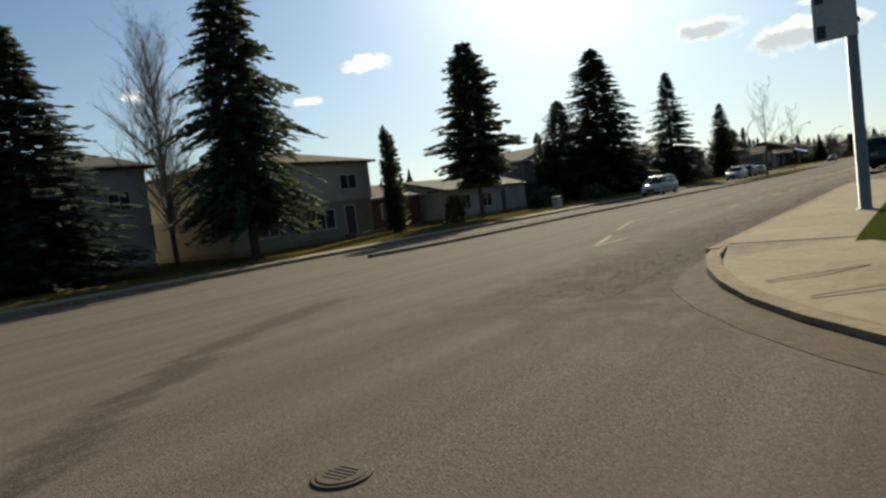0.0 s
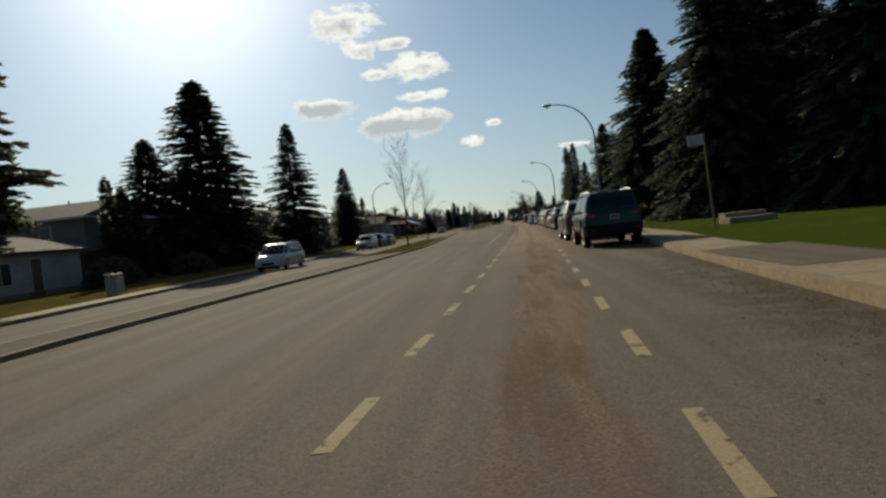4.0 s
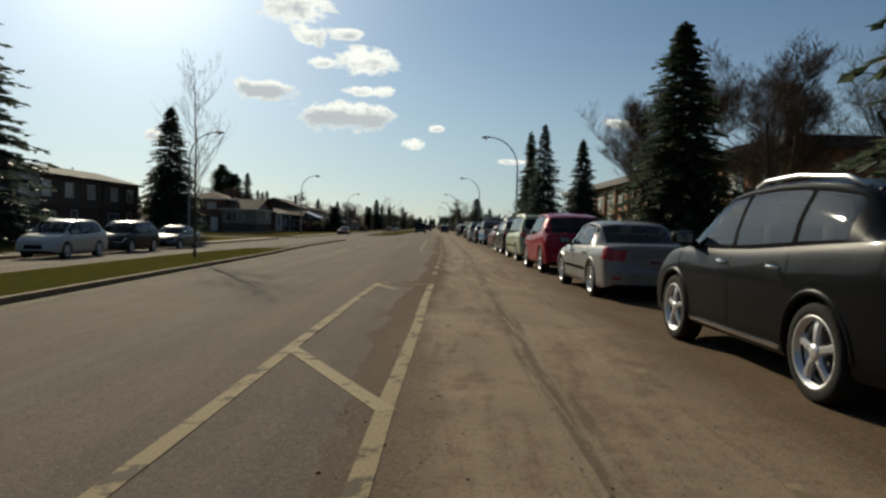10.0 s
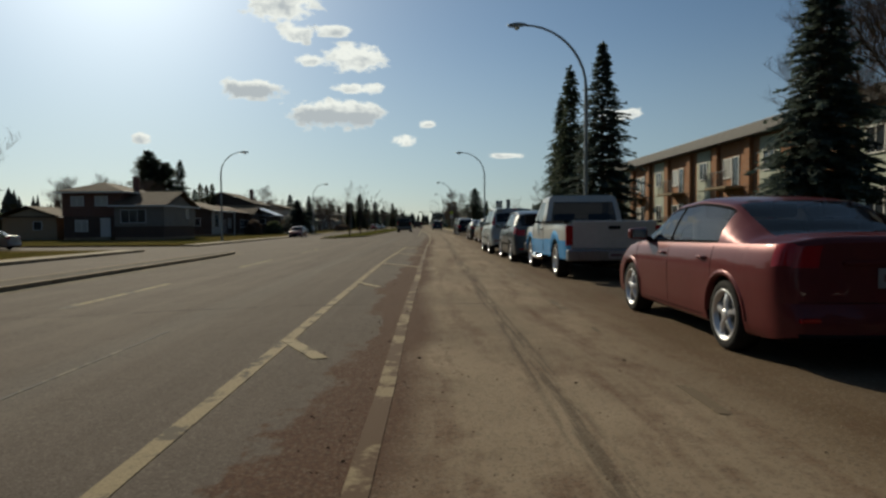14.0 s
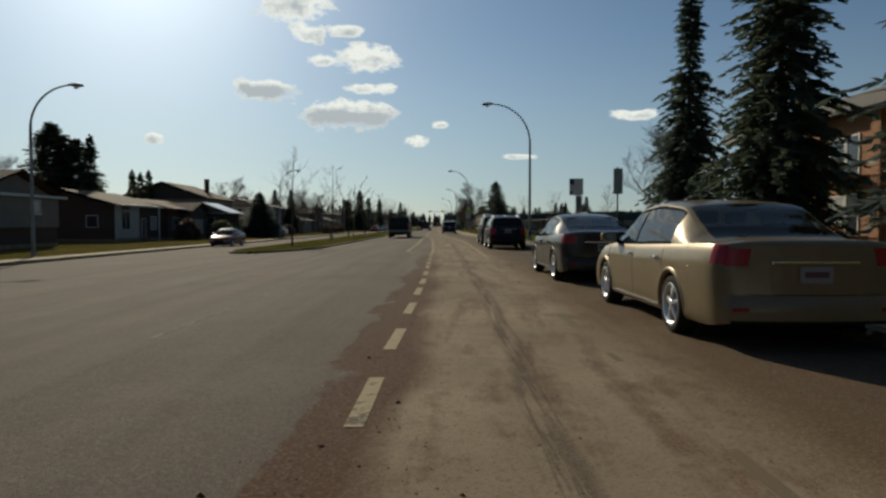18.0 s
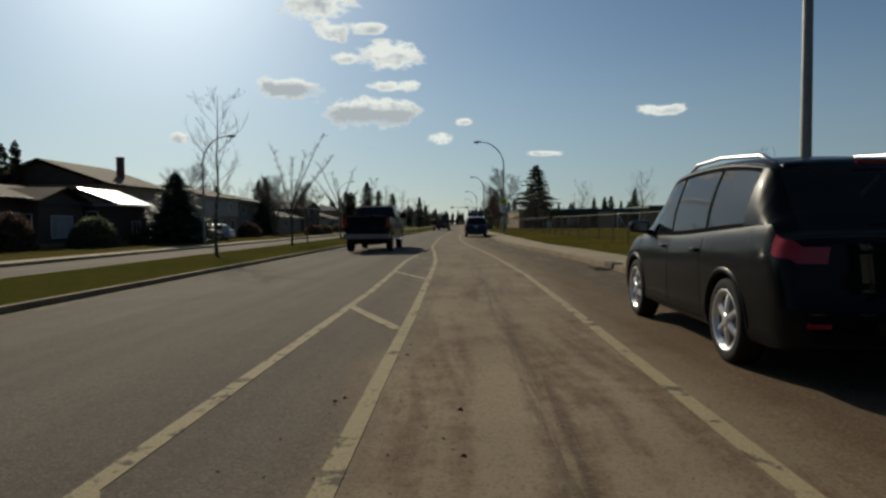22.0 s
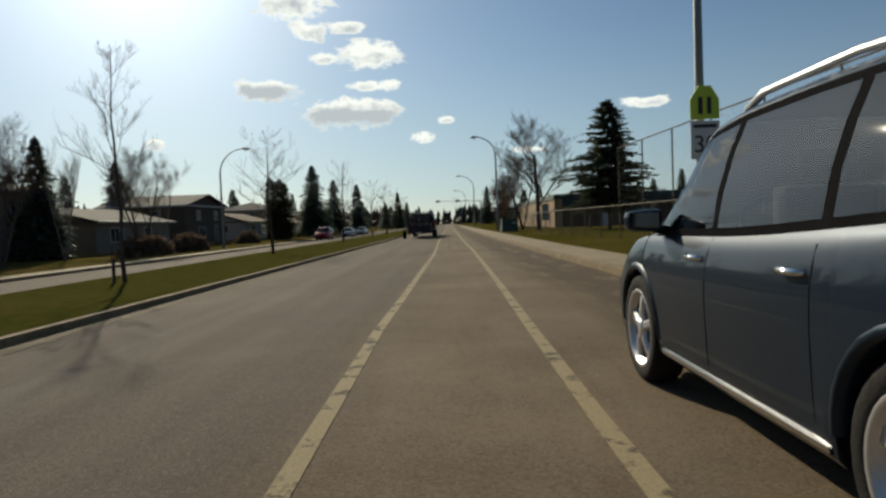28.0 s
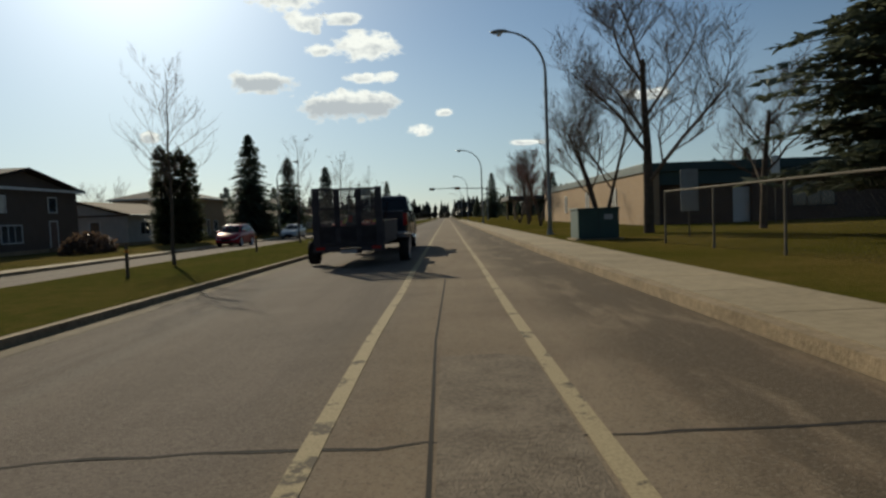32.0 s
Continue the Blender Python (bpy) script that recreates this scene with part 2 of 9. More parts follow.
        ridge = N.math("MULTIPLY", N.range(N.math("ADD", uw, N.math("MULTIPLY", N.math("SUBTRACT", N.math("ADD", N.math("MULTIPLY", patch, 0.6), N.math("MULTIPLY", N.noise(tc, 2.6, 6, 0.7), 0.4)), 0.5), 1.3)), -0.42, -0.36), N.range(uw, 0.38, 0.12))
        mid_road = N.math("MULTIPLY", N.range(y, 58, 75), N.range(y, 158, 140))
        c = N.mix(N.math("MULTIPLY", N.math("MULTIPLY", ridge, mid_road), 0.95), c, N.mix(N.range(grit, 0.35, 0.7), (0.062, 0.030, 0.017), (0.112, 0.056, 0.033)))
        early = N.math("MULTIPLY", N.math("MULTIPLY", N.range(N.math("ABSOLUTE", N.math("SUBTRACT", uw, 1.35)), 0.5, 0.35), N.range(y, 19, 23)), N.range(y, 52, 44))
        c = N.mix(N.math("MULTIPLY", N.math("MULTIPLY", early, N.range(N.math("ADD", N.math("MULTIPLY", rows, 0.55), N.math("MULTIPLY", N.noise(N.vec(N.math("MULTIPLY", x, 5.0), N.math("MULTIPLY", y, 1.1)), 1.0, 7, 0.7), 0.45)), 0.42, 0.5)), 0.85), c, N.mix(N.range(patch, 0.42, 0.58), brown, N.mix(N.range(grit, 0.35, 0.65), sand, dust)))
        # gutter litter along the right kerb and at the corner
        k = N.attr("kerb")
        gw = N.math("ADD", N.math("ADD", k, wob), N.math("MULTIPLY", N.range(y, 13, 20, 0.0, 1.0), N.range(y, 60, 46)))
        gut = N.math("MULTIPLY", N.range(gw, 1.75, 1.1), N.range(N.noise(N.vec(N.math("MULTIPLY", x, 2.2), N.math("MULTIPLY", y, 0.5)), 1.0, 7, 0.65), 0.36, 0.5))
        c = N.mix(N.math("MULTIPLY", N.math("MULTIPLY", gut, N.range(y, 6.0, 9.0)), 0.75), c, (0.066, 0.051, 0.035))
        pile = N.math("MULTIPLY", N.math("MULTIPLY", N.range(gw, 2.7, 1.5), N.range(y, 34, 26)), N.math("MULTIPLY", N.range(y, 4.2, 6.5), N.range(N.noise(tc, 1.6, 7, 0.68), 0.40, 0.54)))
        c = N.mix(N.math("MULTIPLY", pile, 0.95), c, N.mix(N.range(grit, 0.35, 0.7), (0.045, 0.032, 0.020), (0.10, 0.072, 0.045)))
        # sand swept into a curved bank at the junction
        bx = N.math("SUBTRACT", N.math("ADD", x, N.math("MULTIPLY", N.math("SUBTRACT", patch, 0.5), 1.3)), N.math("ADD", -2.9, N.math("MULTIPLY", N.math("POWER", N.math("ABSOLUTE", N.math("SUBTRACT", 6.6, y)), 1.6), 0.21)))
        bank = N.math("MULTIPLY", N.range(bx, 0.45, 0.25), N.math("MULTIPLY", N.range(bx, -0.3, -0.1), N.math("MULTIPLY", N.range(y, 7.2, 6.4), N.range(rows, 0.36, 0.5))))
        c = N.mix(N.math("MULTIPLY", bank, 0.8), c, (0.055, 0.042, 0.029))
        # polished wheel tracks of the traffic lane
        tr = N.range(N.math("ABSOLUTE", N.math("ADD", u, 2.7)), 0.5, 0.1, 0.0, 0.35)
        c = N.mix(N.math("MULTIPLY", tr, N.range(streak, 0.3, 0.6)), c, (0.15, 0.14, 0.125))
    # single stones of the aggregate, pale and dark, and broad stains
    cells = N.node("ShaderNodeTexVoronoi")
    N.put(cells.inputs["Vector"], tc)
    cells.inputs["Scale"].default_value = 70.0
    tone = N.node("ShaderNodeSeparateColor")
    N.put(tone.inputs[0], cells.outputs["Color"])
    c = N.mix(N.math("MULTIPLY", N.range(tone.outputs[0], 0.80, 0.9), 0.22), c, (0.26, 0.225, 0.175))
    c = N.mix(N.math("MULTIPLY", N.range(tone.outputs[0], 0.22, 0.12), 0.30), c, (0.035, 0.03, 0.026))
    c = N.mix(0.03, c, (0.46, 0.39, 0.31))
    N.put(N.b.inputs["Base Color"], c)
    N.b.inputs["Roughness"].default_value = rough
    N.b.inputs["Specular IOR Level"].default_value = 0.06
    N.bump(N.math("ADD", fine, N.math("ADD", N.math("MULTIPLY", mid, 0.6), N.math("MULTIPLY", N.noise(tc, 14, 5, 0.7), 0.8))), 0.6, 0.014)
    return m


def paint_material(name, color, wear, under=(0.10, 0.082, 0.06), size=3.0):
    """Road paint, worn through to the asphalt in flakes."""
    m = bpy.data.materials.new(name)
    N = Nodes(m)
    tc, x, y, z = N.xyz()
    n = N.noise(tc, size, 7, 0.7)
    g = N.noise(tc, 60, 3)
    c = N.mix(N.range(n, wear, wear + 0.06), under, N.mix(N.range(g, 0.4, 0.7), color, tuple(v * 0.72 for v in color)))
    N.put(N.b.inputs["Base Color"], c)
    N.b.inputs["Roughness"].default_value = 0.92
    N.b.inputs["Specular IOR Level"].default_value = 0.12
    N.bump(g, 0.2, 0.004)
    return m


def lawn_material(name, green, straw, patchy):
    m = bpy.data.materials.new(name)
    N = Nodes(m)
    tc, x, y, z = N.xyz()
    a = N.noise(tc, 0.12, 6)
    b = N.noise(tc, 2.5, 6, 0.65)
    g = N.noise(tc, 45, 4)
    c = N.mix(N.range(N.math("ADD", N.math("MULTIPLY", a, patchy), N.math("MULTIPLY", b, 1 - patchy)), 0.4, 0.62), green, straw)
    c = N.mix(N.range(g, 0.3, 0.75), tuple(v * 0.6 for v in green), c)
    N.put(N.b.inputs["Base Color"], c)
    N.b.inputs["Roughness"].default_value = 0.95
    N.b.inputs["Specular IOR Level"].default_value = 0.0
    N.bump(g, 1.0, 0.05)
    return m


M = {}
M["asphalt"] = asphalt_material("asphalt", True)
M["asphalt_plain"] = asphalt_material("asphalt_plain", False)
M["white_line"] = paint_material("white_line", (0.325, 0.265, 0.16), 0.40)
M["white_worn"] = paint_material("white_worn", (0.29, 0.23, 0.135), 0.42)
M["white_sanded"] = paint_material("white_sanded", (0.26, 0.20, 0.12), 0.51, (0.098, 0.060, 0.036), 1.6)
M["white_dusty"] = paint_material("white_dusty", (0.26, 0.20, 0.125), 0.53, (0.135, 0.102, 0.066), 1.6)
M["trace_line"] = paint_material("trace_line", (0.22, 0.19, 0.14), 0.49, (0.115, 0.104, 0.09))
M["yellow_line"] = paint_material("yellow_line", (0.30, 0.25, 0.13), 0.46, (0.11, 0.1, 0.085))
M["concrete"] = mat("concrete", (0.27, 0.22, 0.145), 0.9, spec=0.1, vary=0.2, scale=0.8, bump=0.35, bump_scale=45, rand=0.06)
M["kerb"] = mat("kerb", (0.235, 0.18, 0.115), 0.92, spec=0.1, vary=0.3, scale=1.4, bump=0.5, bump_scale=30)
M["lawn"] = lawn_material("lawn", (0.070, 0.105, 0.017), (0.135, 0.128, 0.030), 0.5)
M["lawn_median"] = lawn_material("lawn_median", (0.083, 0.090, 0.020), (0.165, 0.122, 0.042), 0.35)
M["lawn_dry"] = lawn_material("lawn_dry", (0.10, 0.095, 0.026), (0.26, 0.17, 0.07), 0.6)
M["lawn_field"] = lawn_material("lawn_field", (0.085, 0.082, 0.014), (0.20, 0.135, 0.046), 0.7)
M["earth"] = mat("earth", (0.13, 0.105, 0.07), 0.95, vary=0.3, scale=0.2, bump=0.4)
M["gutter_pan"] = mat("gutter_pan", (0.135, 0.108, 0.072), 0.95, spec=0.1, vary=0.4, scale=1.1, bump=0.5, bump_scale=40)
M["gravel"] = mat("gravel", (0.085, 0.067, 0.048), 0.95, vary=0.35, scale=2.0, bump=0.8, bump_scale=50)
M["metal_pole"] = mat("metal_pole", (0.22, 0.235, 0.23), 0.55, 0.25, vary=0.15, scale=2.0)
M["lamp_glass"] = mat("lamp_glass", (0.55, 0.55, 0.5), 0.3)
M["bark"] = mat("bark", (0.10, 0.078, 0.06), 0.95, vary=0.35, scale=4, bump=0.8, bump_scale=25)
M["bark_pale"] = mat("bark_pale", (0.24, 0.20, 0.16), 0.95, vary=0.3, scale=4, bump=0.6, bump_scale=25)


# ---- mesh helpers ----
def part(name, bm, material, parent, label=""):
    """Links a bmesh as one mesh object under a thing or a part."""
    me = bpy.data.meshes.new(name)
    bm.to_mesh(me)
    bm.free()
    return link(name, me, material, parent, label)


def link(name, me, material=None, parent=None, label="", smooth=False):
    if material is not None and not me.materials:
        me.materials.append(material)
    if smooth:
        me.shade_smooth()
    ob = new(name, me)
    if parent is not None:
        ob.parent = parent
    if label:
        tagged(ob, label)
    return ob


def mesh_of(name, verts, faces, material=None, smooth=False):
    me = bpy.data.meshes.new(name)
    me.from_pydata([tuple(map(float, v)) for v in verts], [], [tuple(map(int, f)) for f in faces])
    me.validate()
    if material is not None:
        me.materials.append(material)
    if smooth:
        me.shade_smooth()
    return me


def thing(name, m, label, category, group="", kind=""):
    ob = new(name)
    ob.empty_display_size = 0.2
    ob.matrix_world = m
    return tagged(ob, label, category, group, kind)


def box_bm(x0, x1, y0, y1, z0, z1, bevel=0.0):
    bm = bmesh.new()
    bmesh.ops.create_cube(bm, size=1)
    for v in bm.verts:
        v.co = Vector((x0 + (v.co.x + 0.5) * (x1 - x0), y0 + (v.co.y + 0.5) * (y1 - y0), z0 + (v.co.z + 0.5) * (z1 - z0)))
    if bevel:
        bmesh.ops.bevel(bm, geom=bm.edges[:], offset=bevel, segments=2, affect="EDGES", profile=0.6)
    return bm


def tube(points, radii, sides=8, cap=True):
    """Vertices and faces of a tube along points."""
    pts = [Vector(p) for p in points]
    vs, fs = [], []
    up = Vector((0.31, 0.17, 0.93))
    for i, p in enumerate(pts):
        d = (pts[min(i + 1, len(pts) - 1)] - pts[max(i - 1, 0)]).normalized()
        a = d.cross(up)
        if a.length < 1e-3:
            a = d.cross(Vector((1, 0, 0)))
        a.normalize()
        b = d.cross(a)
        for k in range(sides):
            t = 2 * math.pi * k / sides
            vs.append(p + (a * math.cos(t) + b * math.sin(t)) * radii[i])
    for i in range(len(pts) - 1):
        for k in range(sides):
            k2 = (k + 1) % sides
            fs.append((i * sides + k, i * sides + k2, (i + 1) * sides + k2, (i + 1) * sides + k))
    if cap:
        fs.append(tuple(range(sides - 1, -1, -1)))
        fs.append(tuple((len(pts) - 1) * sides + k for k in range(sides)))
    return vs, fs


def add_to(acc, vf):
    o = len(acc[0])
    acc[0].extend(vf[0])
    acc[1].extend([tuple(i + o for i in f) for f in vf[1]])


# ---- the road's lines: metres along, metres right ----
def line(*rows):
    ys, xs = zip(*rows)
    return lambda y: float(np.interp(y, ys, xs))


LB = line((-60, -4.6), (12, -3.3), (22, -2.86), (32, -2.35), (43, -1.85), (58, -1.27), (91, -0.35), (113, -0.15), (122, -0.05), (140, 0.25), (158, 0.3), (174, 0.14), (181, 0.0), (186.5, -0.28), (193, -0.72), (220, -1.12), (240, -0.86), (255, -0.95), (700, -0.95))
BL = line((52, -2.6), (57, -2.43), (75, -1.9), (93, -1.4), (114, -1.33), (127, -1.05), (156, -0.85), (173, -0.76), (181, -0.95), (186, -0.88), (192, -0.82))
RB = line((20, -0.86), (27, -0.57), (46, 0.35), (53, 0.65), (58, 0.78), (65, 0.95), (93, 1.75), (120, 2.0), (140, 2.25), (157, 2.4), (176, 2.3), (181, 2.08), (186, 1.8), (195, 1.2), (201, 0.88), (209, 0.63), (219, 0.56), (240, 0.68), (255, 0.57), (700, 0.6))
RK = line((-60, 1.0), (9, 1.72), (18, 1.7), (24, 1.62), (28, 1.82), (33, 2.18), (40, 2.7), (50, 2.8), (58, 2.98), (62, 3.32), (66, 3.85), (80, 4.1), (100, 4.55), (120, 4.75), (140, 4.9), (160, 4.92), (170, 4.85), (180, 4.45), (187, 3.98), (192, 3.5), (198, 3.2), (208, 3.12), (225, 3.05), (240, 2.8), (257, 2.58), (268, 2.45), (400, 2.4), (700, 2.4))
SO = line((-60, 3.0), (9, 3.42), (16, 3.36), (28, 3.3), (34, 3.5), (40, 4.2), (50, 4.5), (60, 4.95), (66, 5.2), (80, 5.75), (100, 6.15), (120, 6.35), (140, 6.42), (165, 6.42), (180, 6.0), (187, 5.6), (193, 5.0), (209, 4.72), (225, 4.55), (240, 4.2), (268, 4.05), (400, 4.0), (700, 4.0))
MR = line((-60, -10.4), (30, -10.2), (40, -9.3), (50, -8.2), (65, -7.3), (90, -8.0), (105, -8.9), (130, -9.0), (152, -7.4), (163, -6.1), (200, -5.9), (230, -5.6), (256, -5.2), (285, -4.9), (700, -4.9))
ML = line((-60, -12.0), (30, -12.4), (50, -11.2), (70, -11.6), (90, -12.0), (105, -10.6), (130, -10.4), (152, -10.4), (165, -11.5), (250, -12.0), (300, -11.6), (700, -11.6))
LK = line((-60, -18.6), (60, -18.6), (200, -18.4), (300, -17.6), (700, -17.5))
SLOPE = 0.034


def gz(x):
    """Height of the road's cross-fall."""
    return SLOPE * (max(x, -18.6) + 2) if x < -2 else 0.0


def strip(name, lo, hi, y0, y1, dz, material, n=2, step=4.0, attrs=False, thick=0.0, parent=None):
    """A strip between two lines along the road, dz above the cross-fall."""
    ys = np.arange(y0, y1 + 0.01, (y1 - y0) / max(1, round((y1 - y0) / step)))
    vs, fs, at, kb = [], [], [], []
    for y in ys:
        a, b = lo(y), hi(y)
        for k in range(n):
            x = a + (b - a) * k / (n - 1)
            vs.append((x, y, gz(x) + dz))
            at.append(x - LB(y))
            kb.append(RK(y) - x)
    for i in range(len(ys) - 1):
        for k in range(n - 1):
            fs.append((i * n + k, i * n + k + 1, (i + 1) * n + k + 1, (i + 1) * n + k))
    if thick:
        o = len(vs)
        m = len(ys)
        for i in range(m):
            for k in (0, n - 1):
                v = vs[i * n + k]
                vs.append((v[0], v[1], v[2] - thick))
                at.append(0), kb.append(0)
        for i in range(m - 1):
            fs.append((o + 2 * i, i * n, (i + 1) * n, o + 2 * i + 2))
            fs.append((i * n + n - 1, o + 2 * i + 1, o + 2 * i + 3, (i + 1) * n + n - 1))
        fs.append((0, o, o + 1, n - 1))
        e = (m - 1) * n
        fs.append((e, e + n - 1, o + 2 * m - 1, o + 2 * m - 2))
    me = mesh_of(name, vs, fs, material)
    if attrs:
        for key, data in (("across", at), ("kerb", kb)):
            a = me.attributes.new(key, "FLOAT", "POINT")
            a.data.foreach_set("value", data)
    return link(name, me, None, parent)

# ---- ground, road, pavements ----
tagged(link("ground", mesh_of("ground", [(-2500, -400, -0.95), (2500, -400, -0.95), (2500, 4000, -0.95), (-2500, 4000, -0.95)], [(0, 1, 2, 3)]), M["earth"]), "dry brown earth reaching to the horizon", "ground", kind="structure")
tagged(strip("road", lambda y: MR(y) - 1.0, lambda y: RK(y) + 0.4, -60, 700, 0.0, M["asphalt"], n=24, step=2.0, attrs=True), "worn grey asphalt road with reddish winter sand", "road", kind="structure")
tagged(strip("road_far_side", LK, lambda y: MR(y) - 1.0, -60, 700, 0.0, M["asphalt_plain"], n=6, step=4.0), "pale grey asphalt carriageway beyond the median", "road", kind="structure")
side = mesh_of("side_street", [(1.8, -9.0, 0.003), (140, -9.0, 0.003), (140, 2.6, 0.003), (7.0, 3.0, 0.003), (4.2, 5.2, 0.003), (2.4, 7.8, 0.003), (1.9, 8.4, 0.003), (1.8, 4.0, 0.003)], [(0, 1, 2, 3, 4, 5, 6, 7)])
tagged(link("side_street", side, M["asphalt"]), "grey asphalt side street with loose grit", "road", kind="structure")


def kerb(name, edge, inward, y0, y1, label, high=0.14):
    """A concrete kerb 0.16 m wide along a line; inward: side on which the raised ground lies."""
    lo, hi = (edge, lambda y: edge(y) + 0.17) if inward > 0 else (lambda y: edge(y) - 0.17, edge)
    ob = strip(name, lo, hi, y0, y1, high, M["kerb"], n=2, step=1.5, thick=0.25)
    return tagged(ob, label, "kerb", kind="structure")


kerb("kerb_near", RK, 1, 9, 700, "sandy worn concrete kerb beside the pavement")
kerb("kerb_far", LK, -1, -60, 137.2, "pale concrete kerb on the far side of the street")
kerb("kerb_far", LK, -1, 147.8, 700, "pale concrete kerb on the far side of the street")
def nosed(edge, other, a, b):
    """A median edge that rounds in towards the other one at both ends."""
    def at(y):
        d = min(max(0.0, y - a), max(0.0, b - y), 6.0) / 6.0
        f = math.sqrt(1 - (1 - d) ** 2)
        m = (edge(y) + other(y)) / 2
        return m + (edge(y) - m) * max(f, 0.12)
    return at


for a, b, mid in ((16, 127, ((16, 58, "gravel"), (58, 98, "lawn_median"), (98, 127, "gravel"))), (159, 700, ((159, 700, "lawn_median"),))):
    er, el = nosed(MR, ML, a, b), nosed(ML, MR, a, b)
    kerb("kerb_median", er, -1, a, b, "dark weathered concrete kerb of the median", 0.11)
    kerb("kerb_median", el, 1, a, b, "weathered concrete kerb of the median", 0.11)
    for c, d, m in mid:
        grass = m != "gravel"
        tagged(strip("median_grass" if grass else "median_paving", lambda y: el(y) + 0.16, lambda y: max(er(y) - 0.16, el(y) + 0.17), c, d, 0.115 if grass else 0.105, M[m], n=5, step=1.5), "thin green spring grass on the median" if grass else "dark gravelly dirt infill of the narrow median", "grass" if grass else "median", kind="structure")
for a, b in ((-60, 137.2), (147.8, 700)):
    tagged(strip("lawn_far_side", lambda y: -300, lambda y: LK(y) - 1.5, a, b, 0.13, M["lawn_dry"], n=8, step=8), "straw-coloured dormant lawns before the houses", "lawn", kind="structure")
tagged(strip("far_side_street", lambda y: -160, LK, 137.2, 147.8, 0.0, M["asphalt_plain"], n=4), "grey asphalt side street between the lawns", "road", kind="structure")
tagged(strip("lawn_near", SO, lambda y: SO(y) + 6 if y < 40 else 300, 9, 184, 0.14, M["lawn"], n=10, step=4), "green spring lawn under the spruces", "lawn", kind="structure")
tagged(strip("lawn_near_school", SO, lambda y: 300, 184, 700, 0.14, M["lawn_field"], n=10, step=4), "patchy green and straw-coloured sports field", "lawn", kind="structure")


for a, b in ((16, 127), (159, 420)):
    er = nosed(MR, ML, a, b)
    tagged(strip("median_gutter", lambda y: er(y) - 0.01, lambda y: er(y) + 0.42, a, b, 0.004, M["gutter_pan"], n=2, step=1.5), "sandy concrete gutter pan beside the median", "gutter", kind="structure")


# ---- pavements in slabs ----
def slabs(name, lo, hi, y0, y1, pitch, dz, label, stuff_from):
    """Concrete pavement: a bed with joints, and slabs on it. Past stuff_from the slabs are joined."""
    bed = tagged(strip(name, lo, hi, y0, y1, dz - 0.012, M["kerb"], n=2, step=4.0), label, "pavement", kind="structure")
    far_v, far_f = [], []
    y = y0
    while y < y1:
        e = min(y + pitch, y1) - 0.02
        a0, b0, a1, b1 = lo(y) + 0.015, hi(y) - 0.01, lo(e) + 0.015, hi(e) - 0.01
        z = dz + gz(a0)
        vs = [(a0, y, z), (b0, y, z), (b1, e, z), (a1, e, z)]
        lowv = [(v[0], v[1], v[2] - 0.03) for v in vs]
        fs = [(0, 1, 2, 3), (0, 4, 5, 1), (1, 5, 6, 2), (2, 6, 7, 3), (3, 7, 4, 0)]
        if y < stuff_from:
            link("slab", mesh_of("slab", vs + lowv, fs, M["concrete"]), None, bed)
        else:
            add_to((far_v, far_f), (vs + lowv, fs))
        y += pitch
    if far_v:
        tagged(link("slabs", mesh_of("slabs", far_v, far_f, M["concrete"]), None, bed), kind="stuff")
    return bed


slabs("pavement_near", lambda y: RK(y) + 0.17, SO, 9.4, 420, 1.8, 0.148, "buff concrete pavement laid in broad slabs", 300)
slabs("pavement_far", lambda y: LK(y) - 1.5, lambda y: LK(y) - 0.17, -40, 137.2, 3.0, 0.148, "pale concrete pavement before the houses", 250)
slabs("pavement_far", lambda y: LK(y) - 1.5, lambda y: LK(y) - 0.17, 147.8, 420, 3.0, 0.148, "pale concrete pavement before the houses", 250)

tagged(strip("driveway", lambda y: RK(y) + 0.17 - 0.06 * (y - 29), lambda y: SO(y) + 0.4, 26.9, 31.2, 0.154, M["asphalt_plain"], n=3, step=1.0), "dark asphalt driveway crossing the pavement", "driveway", kind="structure")
M["gutter"] = mat("gutter", (0.088, 0.067, 0.042), 0.93, spec=0.1, vary=0.35, scale=0.9, bump=0.4, bump_scale=40)
# the rounded street corner
CX, CY, CR = 9.75, 10.3, 8.1
arc = [(CX - CR * math.cos(a), CY - CR * math.sin(a)) for a in [math.pi / 2 * k / 14 for k in range(15)]]
arc = [(RK(9.4) + 0.02, 9.4)] + [p for p in arc if p[1] < 9.0] + [(40, CY - CR)]


def along(points, z0, z1, w0, w1):
    """A band beside a plan polyline, from w0 to w1 metres to its left, z0 low and z1 high."""
    vs, fs = [], []
    for i, p in enumerate(points):
        a, b = points[max(i - 1, 0)], points[min(i + 1, len(points) - 1)]
        d = Vector((b[0] - a[0], b[1] - a[1], 0)).normalized()
        n = Vector((-d.y, d.x, 0))
        ww = w0 * min(1.0, i / 3) if w0 < 0 else w0
        zz = z1(i) if callable(z1) else z1
        for w, z in ((ww, z0), (ww, zz), (w1, zz), (w1, z0)):
            vs.append((p[0] + n.x * w, p[1] + n.y * w, z))
    for i in range(len(points) - 1):
        o = 4 * i
        for k in range(3):
            fs.append((o + k, o + 4 + k, o + 5 + k, o + k + 1))
    return vs, fs


